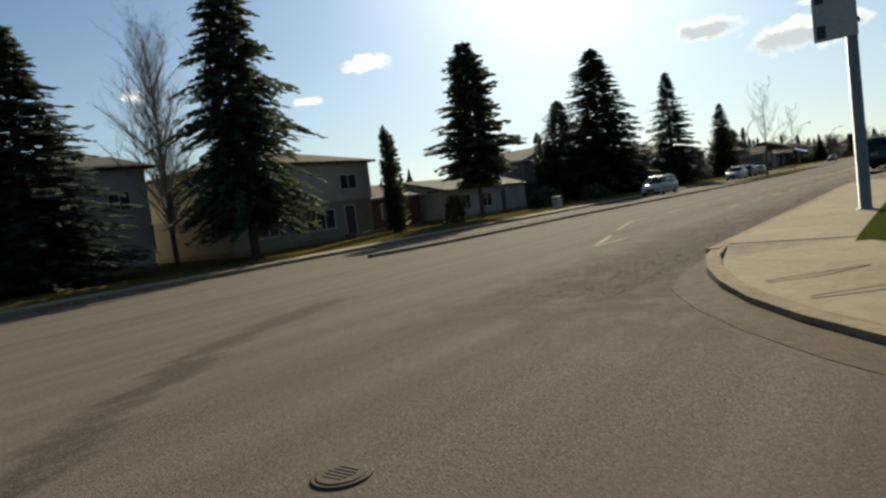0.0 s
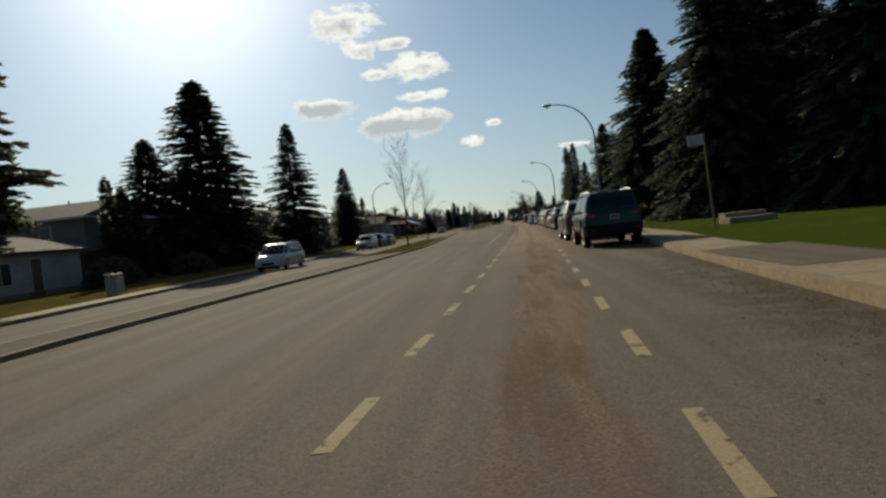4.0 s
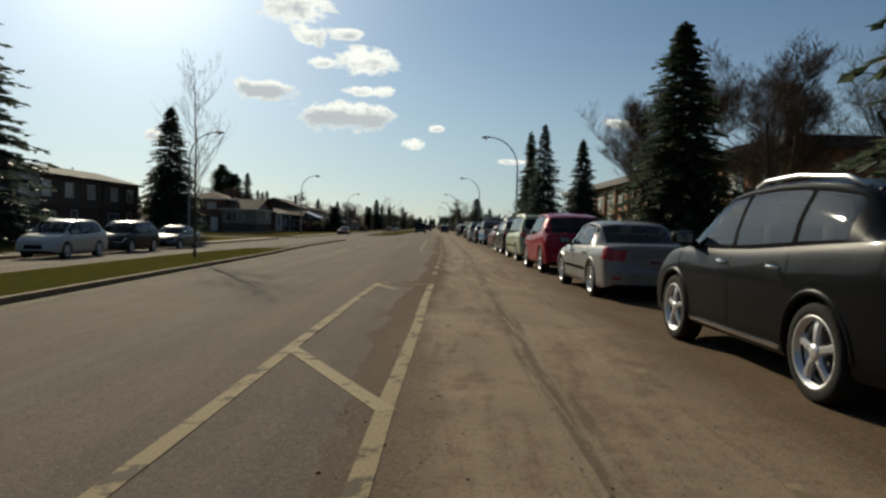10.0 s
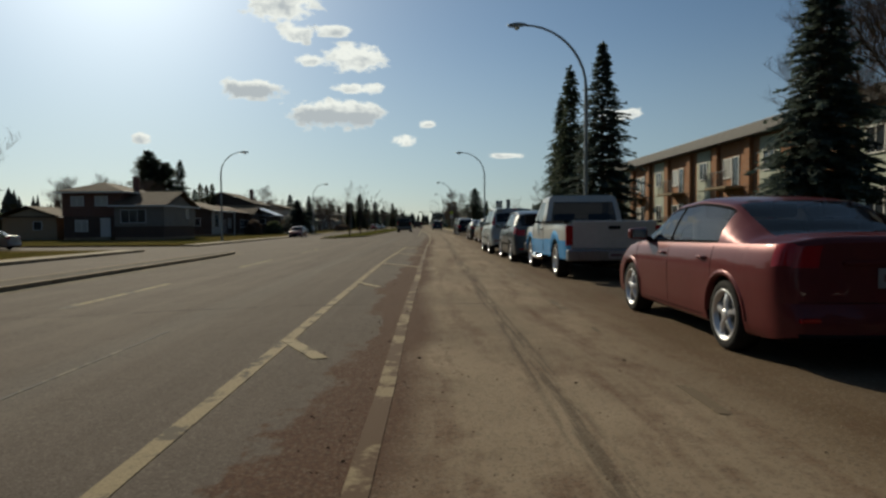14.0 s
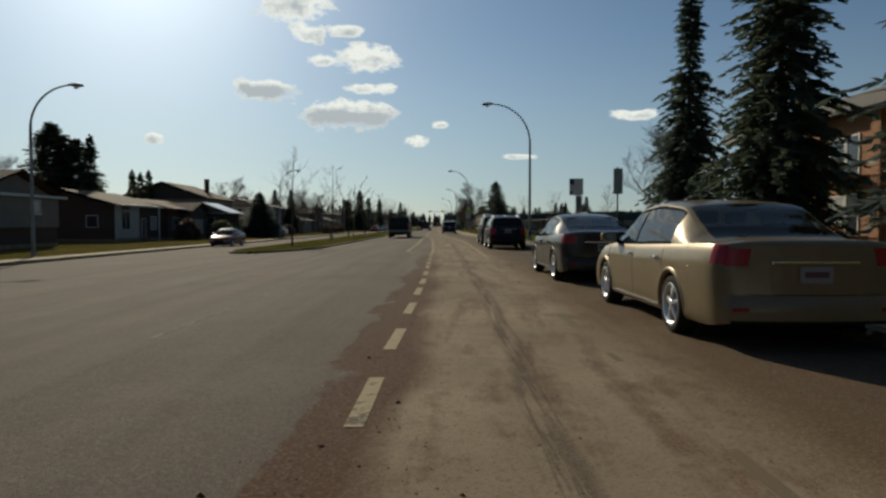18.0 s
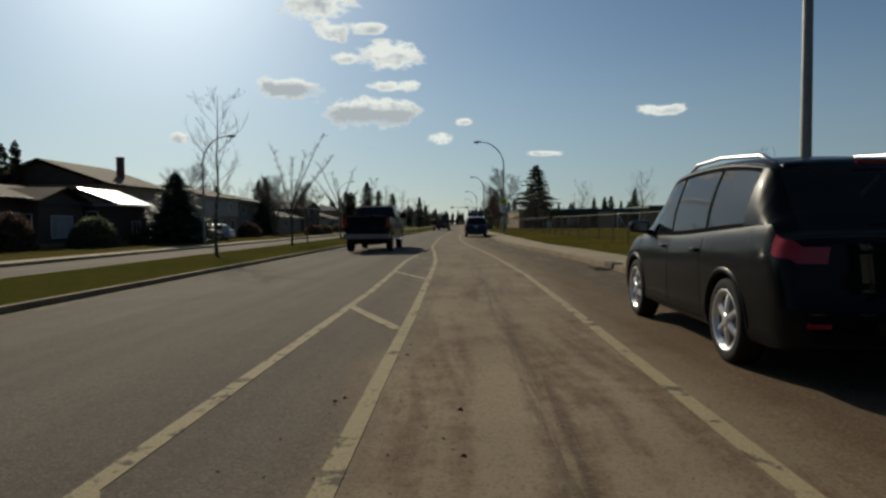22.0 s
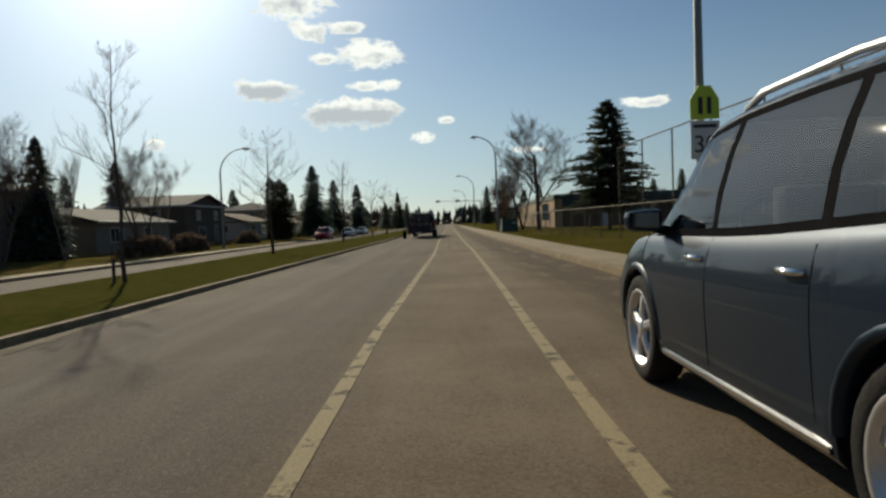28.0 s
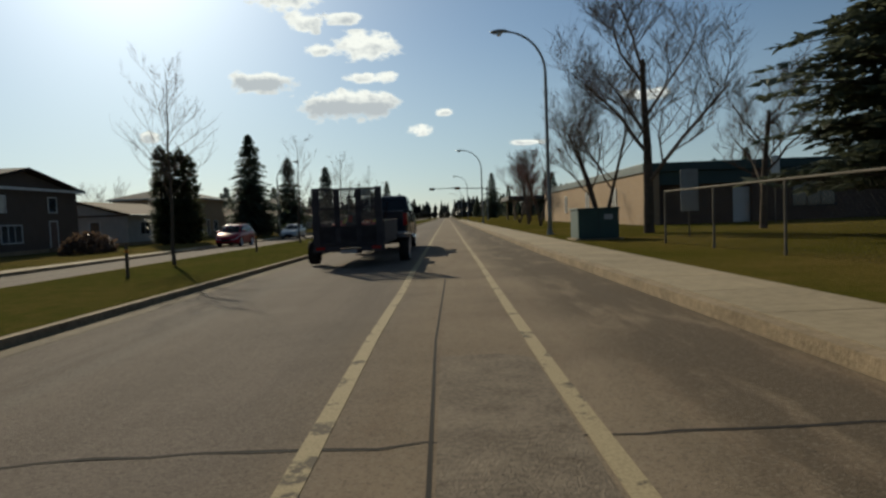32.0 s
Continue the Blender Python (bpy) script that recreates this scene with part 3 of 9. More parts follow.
tagged(link("kerb_corner", mesh_of("kerb_corner", *along(arc, -0.1, lambda i: 0.06 + 0.08 * max(0.0, 1 - i / 4), 0.0, 0.17), None), M["kerb"]), "low dropped concrete kerb round the street corner", "kerb", kind="structure")
tagged(link("gutter_corner", mesh_of("gutter_corner", *along(arc, -0.1, 0.006, -0.45, 0.0), None), M["gutter"]), "pale concrete gutter strip round the street corner", "gutter", kind="structure")
corner = tagged(new("pavement_corner"), "pale concrete pavement with a grooved ramp at the corner", "pavement", kind="structure")
vs = [(RK(9.4) + 0.17, 9.39, 0.14)] + [(v[0], v[1], 0.062) for v in along(arc[1:], 0, 0.06, 0.17, 0.2)[0][0::4]]
vs += [(40, 3.9, 0.14), (7.0, 4.6, 0.14), (4.6, 6.9, 0.14), (SO(9.4), 9.39, 0.14)]
fan = mesh_of("corner_slab", vs, [tuple(range(len(vs)))], M["concrete"])
link("corner_slab", fan, None, corner)
for k in range(6):
    a = radians(28 + 7 * k)
    p = Vector((CX - (CR - 0.35) * math.cos(a), CY - (CR - 0.35) * math.sin(a), 0))
    q = p + Vector((1.5, 1.25, 0))
    d = (q - p).normalized().cross(Vector((0, 0, 1))) * 0.012
    vs = [(p.x - d.x, p.y - d.y, 0.075), (p.x + d.x, p.y + d.y, 0.075), (q.x + d.x, q.y + d.y, 0.112), (q.x - d.x, q.y - d.y, 0.112)]
    link("groove", mesh_of("groove", vs + [(v[0], v[1], v[2] + 0.006) for v in vs], [(4, 5, 6, 7), (0, 1, 5, 4), (1, 2, 6, 5), (2, 3, 7, 6), (3, 0, 4, 7)], M["kerb"]), None, corner)
lawn_c = [(SO(9.4), 9.39, 0.145), (4.6, 6.9, 0.145), (7.0, 4.6, 0.145), (300, 3.8, 0.145), (300, 40.5, 0.145), (SO(9.4) + 5, 40.5, 0.145), (SO(12), 12, 0.145)]
tagged(link("lawn_corner", mesh_of("lawn_corner", lawn_c, [(0, 1, 2, 3, 4, 5, 6)]), M["lawn"]), "green lawn behind the corner pavement", "lawn", kind="structure")

# ---- painted lines ----
def dash(name, fx, y0, y1, w, material, label, group, n=None):
    m = n or max(1, int((y1 - y0) / 3))
    vs, fs = [], []
    for i in range(m + 1):
        y = y0 + (y1 - y0) * i / m
        x = fx(y)
        z = gz(x) + 0.004
        j = 0.012 * math.sin(y * 7.3)
        vs += [(x - w / 2 + j, y, z - 0.01), (x - w / 2 + j, y, z), (x + w / 2 + j, y, z), (x + w / 2 + j, y, z - 0.01)]
    for i in range(m):
        o = 4 * i
        fs += [(o + k, o + k + 1, o + 5 + k, o + 4 + k) for k in range(3)]
    return tagged(link(name, mesh_of(name, vs, fs, material)), label, "road marking", group, kind="structure")


lift = [0]


def bar(a, b, w, material, label, group):
    a, b = Vector((*a, 0)), Vector((*b, 0))
    d = (b - a).normalized().cross(Vector((0, 0, 1))) * w / 2
    lift[0] = (lift[0] + 1) % 6
    z = 0.0048 + 0.0007 * lift[0]
    vs, fs = [], []
    for i in range(7):
        c = a.lerp(b, i / 6)
        for p, s in ((c - d, -0.012), (c - d, 0), (c + d, 0), (c + d, -0.012)):
            vs.append((p.x, p.y, gz(p.x) + z + s))
        if i:
            o = 4 * i
            fs += [(o - 4 + k, o + k, o + k + 1, o - 3 + k) for k in range(3)]
    return tagged(link("road_marking", mesh_of("road_marking", vs, fs, material)), label, "road marking", group, kind="structure")


y = 21.4
while y < 48.5:
    dash("road_marking", LB, y, y + 1.15, 0.12, M["white_line"], "short white dash of the cycle lane's edge", "cycle lane dashes")
    dash("road_marking", RB, y - 1.0, y + 0.2, 0.12, M["white_line"] if y < 40 else M["white_worn"], "short white dash of the cycle lane's edge", "cycle lane dashes")
    y += 2.61
y, k = 51.5, 0
while y < 150:
    dash("road_marking", RB, y - (1.0, 0.35, 0.6, 0.25)[k % 4], y + 0.1, (0.11, 0.07, 0.09, 0.06)[k % 4], M["white_dusty"], "worn dash almost buried in sand", "cycle lane dashes")
    y, k = y + 2.6, k + 1
for y in (78.0, 80.5, 83.0, 85.5, 88.0, 90.4):
    dash("road_marking", LB, y, y + 1.0, 0.12, M["white_worn"], "worn white dash half buried in sand", "cycle lane dashes")
for y in (127.6, 130.0, 132.4, 134.9, 137.3, 139.4, 141.7, 144.1, 146.1, 148.4, 151.1):
    dash("road_marking", LB, y, y + 1.25, 0.12, M["white_line"], "short white dash of the cycle lane's edge", "cycle lane dashes")
for a, b in ((52.8, 75.2), (93.9, 126.9), (155.1, 191)):
    dash("road_marking", BL, a, b, 0.12, M["white_line"] if a > 150 else M["white_worn"], "solid white line of the painted buffer", "buffer lines")
    dash("road_marking", LB, a - 2.0, b, 0.12, M["white_line"] if a > 150 else M["white_sanded"] if a > 90 else M["white_worn"], "solid white line of the cycle lane, partly sanded over", "buffer lines")
    bar((BL(a), a), (LB(a - 2.3), a - 2.3), 0.12, M["white_line"], "white slanting end of the painted buffer", "buffer bars")
bar((BL(75.2), 75.1), (LB(75), 74.9), 0.14, M["white_worn"], "white end of the painted buffer", "buffer bars")
bar((BL(126.9), 126.9), (LB(126), 126.8), 0.14, M["white_worn"], "white end of the painted buffer", "buffer bars")
for y in (60.7, 67.8, 74.8, 100.4, 106.8, 113.3, 119.8, 125.4, 163.0, 169.6, 176.3):
    far = 0.45 if 70 < y < 80 or 98 < y < 110 else 1.0
    bar((BL(y), y), (BL(y) + (LB(y) - 0.05 - BL(y)) * far, y - 2.1 * far), 0.14, M["white_line"], "slanting white bar of the painted buffer", "buffer bars")
bar((-0.9, 183.12), (-0.36, 181.95), 0.14, M["white_line"], "short slanting white bar of the painted buffer", "buffer bars")
dash("road_marking", RB, 150, 690, 0.12, M["white_line"], "solid white line between the cycle lane and parking", "cycle lane lines", n=150)
dash("road_marking", LB, 191, 690, 0.12, M["white_line"], "solid white line between traffic and the cycle lane", "cycle lane lines", n=130)
for a, b in (((-1.1, 11.7), (-1.72, 13.9)), ((-1.1, 11.7), (-0.95, 12.95)), ((-2.15, 15.3), (-3.1, 18.7)), ((-3.1, 18.7), (-2.9, 19.8))):
    bar(a, b, 0.12, M["white_line"], "white angled stroke of a worn lane marking", "junction markings")
for y in (94.2, 104.0, 113.6, 123.8):
    dash("road_marking", lambda v: -5.6, y, y + 4.3, 0.13, M["yellow_line"], "faded yellow lane dash by the turning lane", "yellow lane dashes")
for y in (36, 50, 66, 82):
    dash("road_marking", lambda v: -15.0, y, y + 4.5, 0.12, M["white_worn"], "faded pale dash on the far carriageway", "far lane dashes")
for y0 in (86, 96, 110, 121, 133):
    dash("road_marking", lambda v: LB(v) - 2.6, y0, y0 + 5.2, 0.035, M["trace_line"], "thin worn trace of an old lane line", "old lane traces")

# cracks across the carriageway
M["crack"] = mat("crack", (0.03, 0.027, 0.024), 0.95)
rng = random.Random(5)
for y0, xa, xb in ((13.6, -7, 1.5), (17.2, -9, 1.0), (56.9, -4.2, 0.9), (63.0, -6.5, -1.0), (84.5, -6, 1.5), (103, -7, 1.0), (127.6, -6, 1.4), (140.7, -5.0, 1.2), (146.6, -7, 0.5), (157.3, -6.5, 2.0), (178.1, -5, 2.4), (186, -5, 2), (210.8, -4, 2.6), (230.5, -5, 2.7), (239.6, -5, 2.6), (253.0, -5.0, 2.4), (262, -4.5, 2.3)):
    pts, x = [], xa
    while x < xb:
        pts.append((x, y0 + 0.10 * (x - xa) * 0.3 + rng.uniform(-0.05, 0.05)))
        x += rng.uniform(0.18, 0.4)
    vs, fs = [], []
    for i, p in enumerate(pts):
        w = rng.uniform(0.006, 0.022)
        vs += [(p[0], p[1] - w, gz(p[0]) + 0.0025), (p[0], p[1] + w, gz(p[0]) + 0.0025)]
        if i:
            o = 2 * i
            fs.append((o - 2, o, o + 1, o - 1))
    tagged(link("road_crack", mesh_of("road_crack", vs, fs, M["crack"])), "dark crack running across the asphalt", "crack", "road cracks", kind="structure")
for pts in ([(0.03, 213.6, 0), (0.1, 216, 0)], [(-0.34, 243, 0), (-0.27, 246.5, 0), (-0.36, 249, 0), (-0.3, 252, 0), (-0.33, 256, 0), (-0.25, 262, 0)], [(-1.3, 241, 0), (-0.75, 246, 0)]):
    vs, fs = [], []
    for i, p in enumerate(pts):
        vs += [(p[0] - 0.012, p[1], 0.0026), (p[0] + 0.012, p[1], 0.0026)]
        if i:
            fs.append((2 * i - 2, 2 * i - 1, 2 * i + 1, 2 * i))
    tagged(link("road_crack", mesh_of("road_crack", vs, fs, M["crack"])), "dark crack running along the asphalt", "crack", "road cracks", kind="structure")

# a patch of coarse newer asphalt
patch_m = mat("asphalt_patch", (0.165, 0.135, 0.102), 0.95, spec=0.05, vary=0.35, scale=3.0, bump=0.7, bump_scale=60)
pv = [(-0.27, 250.6, 0.003), (0.5, 250.7, 0.003), (0.49, 255.1, 0.003), (0.2, 255.3, 0.003), (-0.28, 255.25, 0.003)]
tagged(link("road_patch", mesh_of("road_patch", pv, [(0, 1, 2, 3, 4)], patch_m)), "square-edged patch of coarse brown asphalt", "road patch", kind="structure")

# manhole
M["iron"] = mat("iron", (0.09, 0.07, 0.055), 0.8, 0.3, vary=0.3, scale=6)
man = thing("manhole_cover", pose(2.05, 1.95, 0.003), "round dark iron manhole cover in the asphalt", "manhole cover")
link("ring", mesh_of("ring", *tube([(0, 0, -0.05), (0, 0, 0.008), (0, 0, 0.012)], [0.145, 0.145, 0.14], 32)), M["iron"], man)
link("lid", mesh_of("lid", *tube([(0, 0, 0.0), (0, 0, 0.016), (0, 0, 0.018)], [0.12, 0.12, 0.115], 32)), M["iron"], man)
for k in range(5):
    part("rib", box_bm(-0.08 + 0.012 * abs(k - 2), 0.08 - 0.012 * abs(k - 2), -0.064 + 0.028 * k, -0.052 + 0.028 * k, 0.015, 0.021), M["iron"], man)

# loose stones by the corner and in the sand
M["stone"] = mat("stone", (0.26, 0.20, 0.135), 0.9, vary=0.3, scale=20)
acc = ([], [])
for k in range(6200):
    if k < 4600:
        y = rng.uniform(4.3, 24)
        x = RK(y) - abs(rng.gauss(0, 0.75)) - 0.1 if rng.random() < 0.75 else rng.gauss(0.6, 1.3)
    else:
        y = rng.uniform(15, 200)
        x = LB(y) + rng.choice((rng.gauss(0.0, 0.35), rng.gauss(1.0, 0.5), rng.uniform(2, 4)))
    if x > RK(y) - 0.05 or (y < 9 and x > 1.5):
        continue
    s = rng.uniform(0.0022, 0.0065) * (1.8 if rng.random() < 0.06 else 1)
    vs = [(x + s * dx, y + s * dy, s * dz) for dx, dy, dz in ((1, 0.1, 0.1), (-0.2, 1, 0.2), (-0.9, -0.3, 0.1), (0.2, -0.9, 0.2), (0.05, 0, 1.1))]
    add_to(acc, (vs, [(0, 1, 4), (1, 2, 4), (2, 3, 4), (3, 0, 4)]))
tagged(link("loose_stones", mesh_of("loose_stones", *acc), M["stone"]), "small loose stones and grit scattered on asphalt", "gravel", kind="stuff")

M["litter"] = mat("litter", (0.078, 0.054, 0.034), 0.95, vary=0.4, scale=20)
acc = ([], [])
for k in range(3800):
    y = 6.5 + 26 * rng.random() ** 1.3
    x = RK(y) - 0.12 - abs(rng.gauss(0, 0.5)) - (rng.random() < 0.45) * abs(rng.gauss(0.55, 0.35)) * (1 if y < 22 else 0.5)
    s, a = rng.uniform(0.004, 0.012) * (1.7 if rng.random() < 0.06 else 1), rng.uniform(0, 6.28)
    vs = [(x + s * math.cos(a + q * 1.57) * rng.uniform(0.5, 1.5), y + s * math.sin(a + q * 1.57) * rng.uniform(0.5, 1.5), 0.0045 + rng.uniform(0.0, 0.012)) for q in range(4)]
    add_to(acc, (vs, [(0, 1, 2), (0, 2, 3)]))
tagged(link("leaf_litter", mesh_of("leaf_litter", *acc), M["litter"]), "dark rotted leaf litter swept along the kerb", "leaf litter", kind="stuff")
M["soil"] = mat("soil", (0.07, 0.042, 0.026), 0.95, vary=0.3, scale=20)
acc = ([], [])
for k in range(6200):
    y = rng.uniform(48, 188)
    x = LB(y) + (rng.gauss(0.0, 0.28) if k % 3 else rng.choice((rng.gauss(0.55, 0.12), rng.gauss(1.15, 0.1), rng.gauss(1.9, 0.2))))
    s = rng.uniform(0.003, 0.009) * (2.2 if rng.random() < 0.05 else 1)
    a = rng.uniform(0, 6.28)
    vs = [(x + s * math.cos(a + q * 1.57) * rng.uniform(0.8, 1.6), y + s * math.sin(a + q * 1.57) * rng.uniform(0.8, 1.6), 0.001) for q in range(4)] + [(x, y, s * rng.uniform(0.6, 1.1))]
    add_to(acc, (vs, [(0, 1, 4), (1, 2, 4), (2, 3, 4), (3, 0, 4)]))
tagged(link("soil_crumbs", mesh_of("soil_crumbs", *acc), M["soil"]), "crumbs of dark red-brown soil along the tracks", "soil", kind="stuff")


# ---- street lamps ----
def street_lamp(base, reach, height, label, side=-1):
    """A tapered steel pole that bends over the road; side: -1 towards negative x."""
    th = thing("street_lamp", pose(*base), label, "street lamp", "street lamps along the road")
    r = min(reach * 0.85, 2.9)
    pts, rad = [], []
    for k in range(9):
        z = (height - r) * k / 8
        pts.append((0, 0, z)), rad.append(0.105 - 0.04 * z / height)
    for k in range(1, 11):
        a = math.pi / 2 * k / 10
        pts.append((side * r * (1 - math.cos(a)), 0, height - r + r * math.sin(a))), rad.append(0.062 - 0.002 * k)
    pts.append((side * (reach - 0.55), 0, height + 0.03)), rad.append(0.038)
    link("pole", mesh_of("pole", *tube(pts, rad, 10), None, True), M["metal_pole"], th)
    link("base_plate", mesh_of("base_plate", *tube([(0, 0, 0), (0, 0, 0.05), (0, 0, 0.06), (0, 0, 0.32)], [0.2, 0.2, 0.14, 0.12], 10)), M["metal_pole"], th)
    x = side * (reach - 0.6)
    head = tube([(x, 0, height + 0.02), (x + side * 0.12, 0, height + 0.03), (x + side * 0.35, 0, height + 0.02), (x + side * 0.65, 0, height - 0.02), (x + side * 0.8, 0, height - 0.05)], [0.05, 0.1, 0.15, 0.14, 0.06], 10)
    hv = [Vector((v[0], v[1], height + (v[2] - height) * 0.7)) for v in head[0]]
    h = link("lamp_head", mesh_of("lamp_head", hv, head[1], None, True), M["metal_pole"], th)
    lens = tube([(x + side * 0.42, 0, height - 0.2), (x + side * 0.42, 0, height - 0.12), (x + side * 0.42, 0, height - 0.06)], [0.06, 0.12, 0.14], 12)
    link("lens", mesh_of("lens", *lens, None, True), M["lamp_glass"], h, "frosted glass lens")
    return th


for y, bx, hx in ((69.5, 5.98, 2.44), (122, 6.87, 3.72), (172, 6.91, 3.77), (228.5, 5.08, 2.18), (280.5, 4.63, 2.37), (335, 4.52, 1.6), (390, 4.42, 1.6), (445, 4.4, 1.6), (500, 4.4, 1.6)):
    street_lamp((bx, y, 0.12), bx - hx, 9.45, "tall grey steel street lamp arching over the road", -1)
for y in (115.4, 160.7, 214.2, 273.7, 330, 388, 446, 505):
    street_lamp((-20.7, y, -0.5), 2.6, 9.0, "tall grey steel street lamp on the far kerb", 1)


# ---- trees ----
def needles_material(name, color, tip):
    """Needles: mottled greens that let part of the light through from behind."""
    m = bpy.data.materials.new(name)
    N = Nodes(m)
    tc, x, y, z = N.xyz()
    n = N.noise(tc, 0.9, 5)
    g = N.node("ShaderNodeNewGeometry").outputs["Random Per Island"]
    c = N.mix(N.range(n, 0.35, 0.7), color, tip)
    c = N.mix(N.math("MULTIPLY", g, 0.5), c, tuple(v * 0.6 for v in color))
    N.put(N.b.inputs["Base Color"], c)
    N.b.inputs["Roughness"].default_value = 0.6
    N.b.inputs["Specular IOR Level"].default_value = 0.35
    tl, mx = N.node("ShaderNodeBsdfTranslucent"), N.node("ShaderNodeMixShader")
    N.put(tl.inputs[0], N.mix(0.5, c, tip))
    mx.inputs[0].default_value = 0.4
    N.nt.links.new(N.b.outputs[0], mx.inputs[1]), N.nt.links.new(tl.outputs[0], mx.inputs[2])
    N.nt.links.new(mx.outputs[0], N.nt.nodes["Material Output"].inputs[0])
    return m


M["spruce"] = needles_material("spruce_needles", (0.066, 0.086, 0.056), (0.11, 0.135, 0.085))
M["spruce_blue"] = needles_material("blue_spruce_needles", (0.068, 0.088, 0.072), (0.11, 0.14, 0.115))
M["pine"] = needles_material("pine_needles", (0.090, 0.104, 0.062), (0.145, 0.160, 0.098))
M["cedar"] = needles_material("cedar_needles", (0.062, 0.076, 0.038), (0.10, 0.11, 0.056))
M["twig"] = mat("twig", (0.15, 0.115, 0.09), 0.95, vary=0.25, scale=1.0)
M["twig_brown"] = mat("twig_brown", (0.12, 0.085, 0.068), 0.95, vary=0.25, scale=1.0)
M["twig_red"] = mat("twig_red", (0.17, 0.085, 0.07), 0.95, vary=0.25, scale=1.0)
M["twig_pale"] = mat("twig_pale", (0.25, 0.22, 0.18), 0.95, vary=0.25, scale=1.0)


def conifer(name, seed, height, radius, bare, per, twigs, material, droop=0.25, shape=0.85, tuft=0.42, two_tops=False, rough=0.18, clump=0.0):
    """A spruce or pine: trunk, limbs and whorls of branches set with small needle sprays. Built 1:1 at its foot."""
    r = np.random.default_rng(seed)
    th = thing(name, pose(0, 0, 0), "", "tree")
    trunk = tube([(0, 0, height * k / 8) for k in range(9)], [max(0.02, height * 0.0155 * (1 - k / 8.2)) for k in range(9)], 8)
    link("trunk", mesh_of("trunk", *trunk, None, True), M["bark"], th)
    V, F, lv, lf = [], [], [], []
    z = bare
    while z < height - 0.25:
        f = (z - bare) / (height - bare)
        env = radius * (1 - f) ** shape * (1 + rough * r.normal())
        env = max(env, 0.12)
        if f < 0.12:
            env *= 0.75 + 2 * f
        n = max(4, int(per * (0.6 + 0.4 * (1 - f))))
        a0 = r.uniform(0, 6.28)
        for k in range(n):
            if clump and r.random() < clump:
                continue
            a = a0 + 6.283 * k / n + r.normal() * 0.2
            L = env * r.uniform(0.72, 1.14)
            d = np.array([math.cos(a), math.sin(a)])
            side = np.array([-d[1], d[0]])
            dr = droop * (1.25 - f) * L
            up = 0.10 * L if f > 0.6 else 0.0
            zz = z + r.uniform(-0.15, 0.15)
            tipz = zz - dr + up
            o = len(lv)
            w = 0.012 + 0.012 * L
            lv += [(0, 0, zz + w), (side[0] * w, side[1] * w, zz - w), (-side[0] * w, -side[1] * w, zz - w), (d[0] * L * 0.92, d[1] * L * 0.92, tipz)]
            lf += [(o, o + 1, o + 3), (o + 1, o + 2, o + 3), (o + 2, o, o + 3)]
            m = max(3, int(twigs * (0.35 + L / radius)))
            for j in range(m):
                s = 0.22 + 0.78 * (j + r.uniform(0, 1)) / m
                c = np.array([d[0] * L * s, d[1] * L * s, zz + (tipz - zz) * s ** 1.3 + 0.06 * L * (s - s * s) * 4])
                sg = 1 if j % 2 else -1
                tl = tuft * (0.55 + 0.45 * (1 - s)) * r.uniform(0.7, 1.35) * (0.65 + 0.35 * L / radius)
                sp = r.uniform(0.35, 1.0) * sg
                dirv = np.array([d[0] * 0.7 + side[0] * sp, d[1] * 0.7 + side[1] * sp, r.uniform(-0.55, 0.15) - droop * 0.3])
                dirv /= np.linalg.norm(dirv)
                wv = np.cross(dirv, (r.normal() * 0.4, r.normal() * 0.4, 1.0))
                wv = wv / (np.linalg.norm(wv) + 1e-6) * tl * r.uniform(0.22, 0.34)
                nv = np.cross(dirv, wv) * 0.5
                o = len(V)
                V += [c - dirv * tl * 0.15, c + dirv * tl * 0.35 + wv, c + dirv * tl, c + dirv * tl * 0.35 - wv + nv, c + dirv * tl * 0.4 - nv * 1.4 + (0, 0, -tl * 0.16)]
                F += [(o, o + 1, o + 2), (o, o + 2, o + 3), (o, o + 4, o + 2)]
        z += r.uniform(0.22, 0.34) * (1 if f < 0.75 else 0.7) * max(0.7, height / 15)
    for k in range(26):
        zz = height - 0.05 - 0.9 * r.random()
        a = r.uniform(0, 6.28)
        l = 0.1 + 0.45 * (height - zz)
        o = len(V)
        V += [(0, 0, zz + 0.12), (math.cos(a) * l, math.sin(a) * l, zz + 0.05), (math.cos(a + 0.5) * l * 0.6, math.sin(a + 0.5) * l * 0.6, zz - 0.1)]
        F += [(o, o + 1, o + 2)]
    tagged(link("branchwork", mesh_of("branchwork", lv, lf), M["bark"], th), kind="stuff")
    tagged(link("crown", mesh_of("crown", V, F), material, th), kind="stuff")
    return th


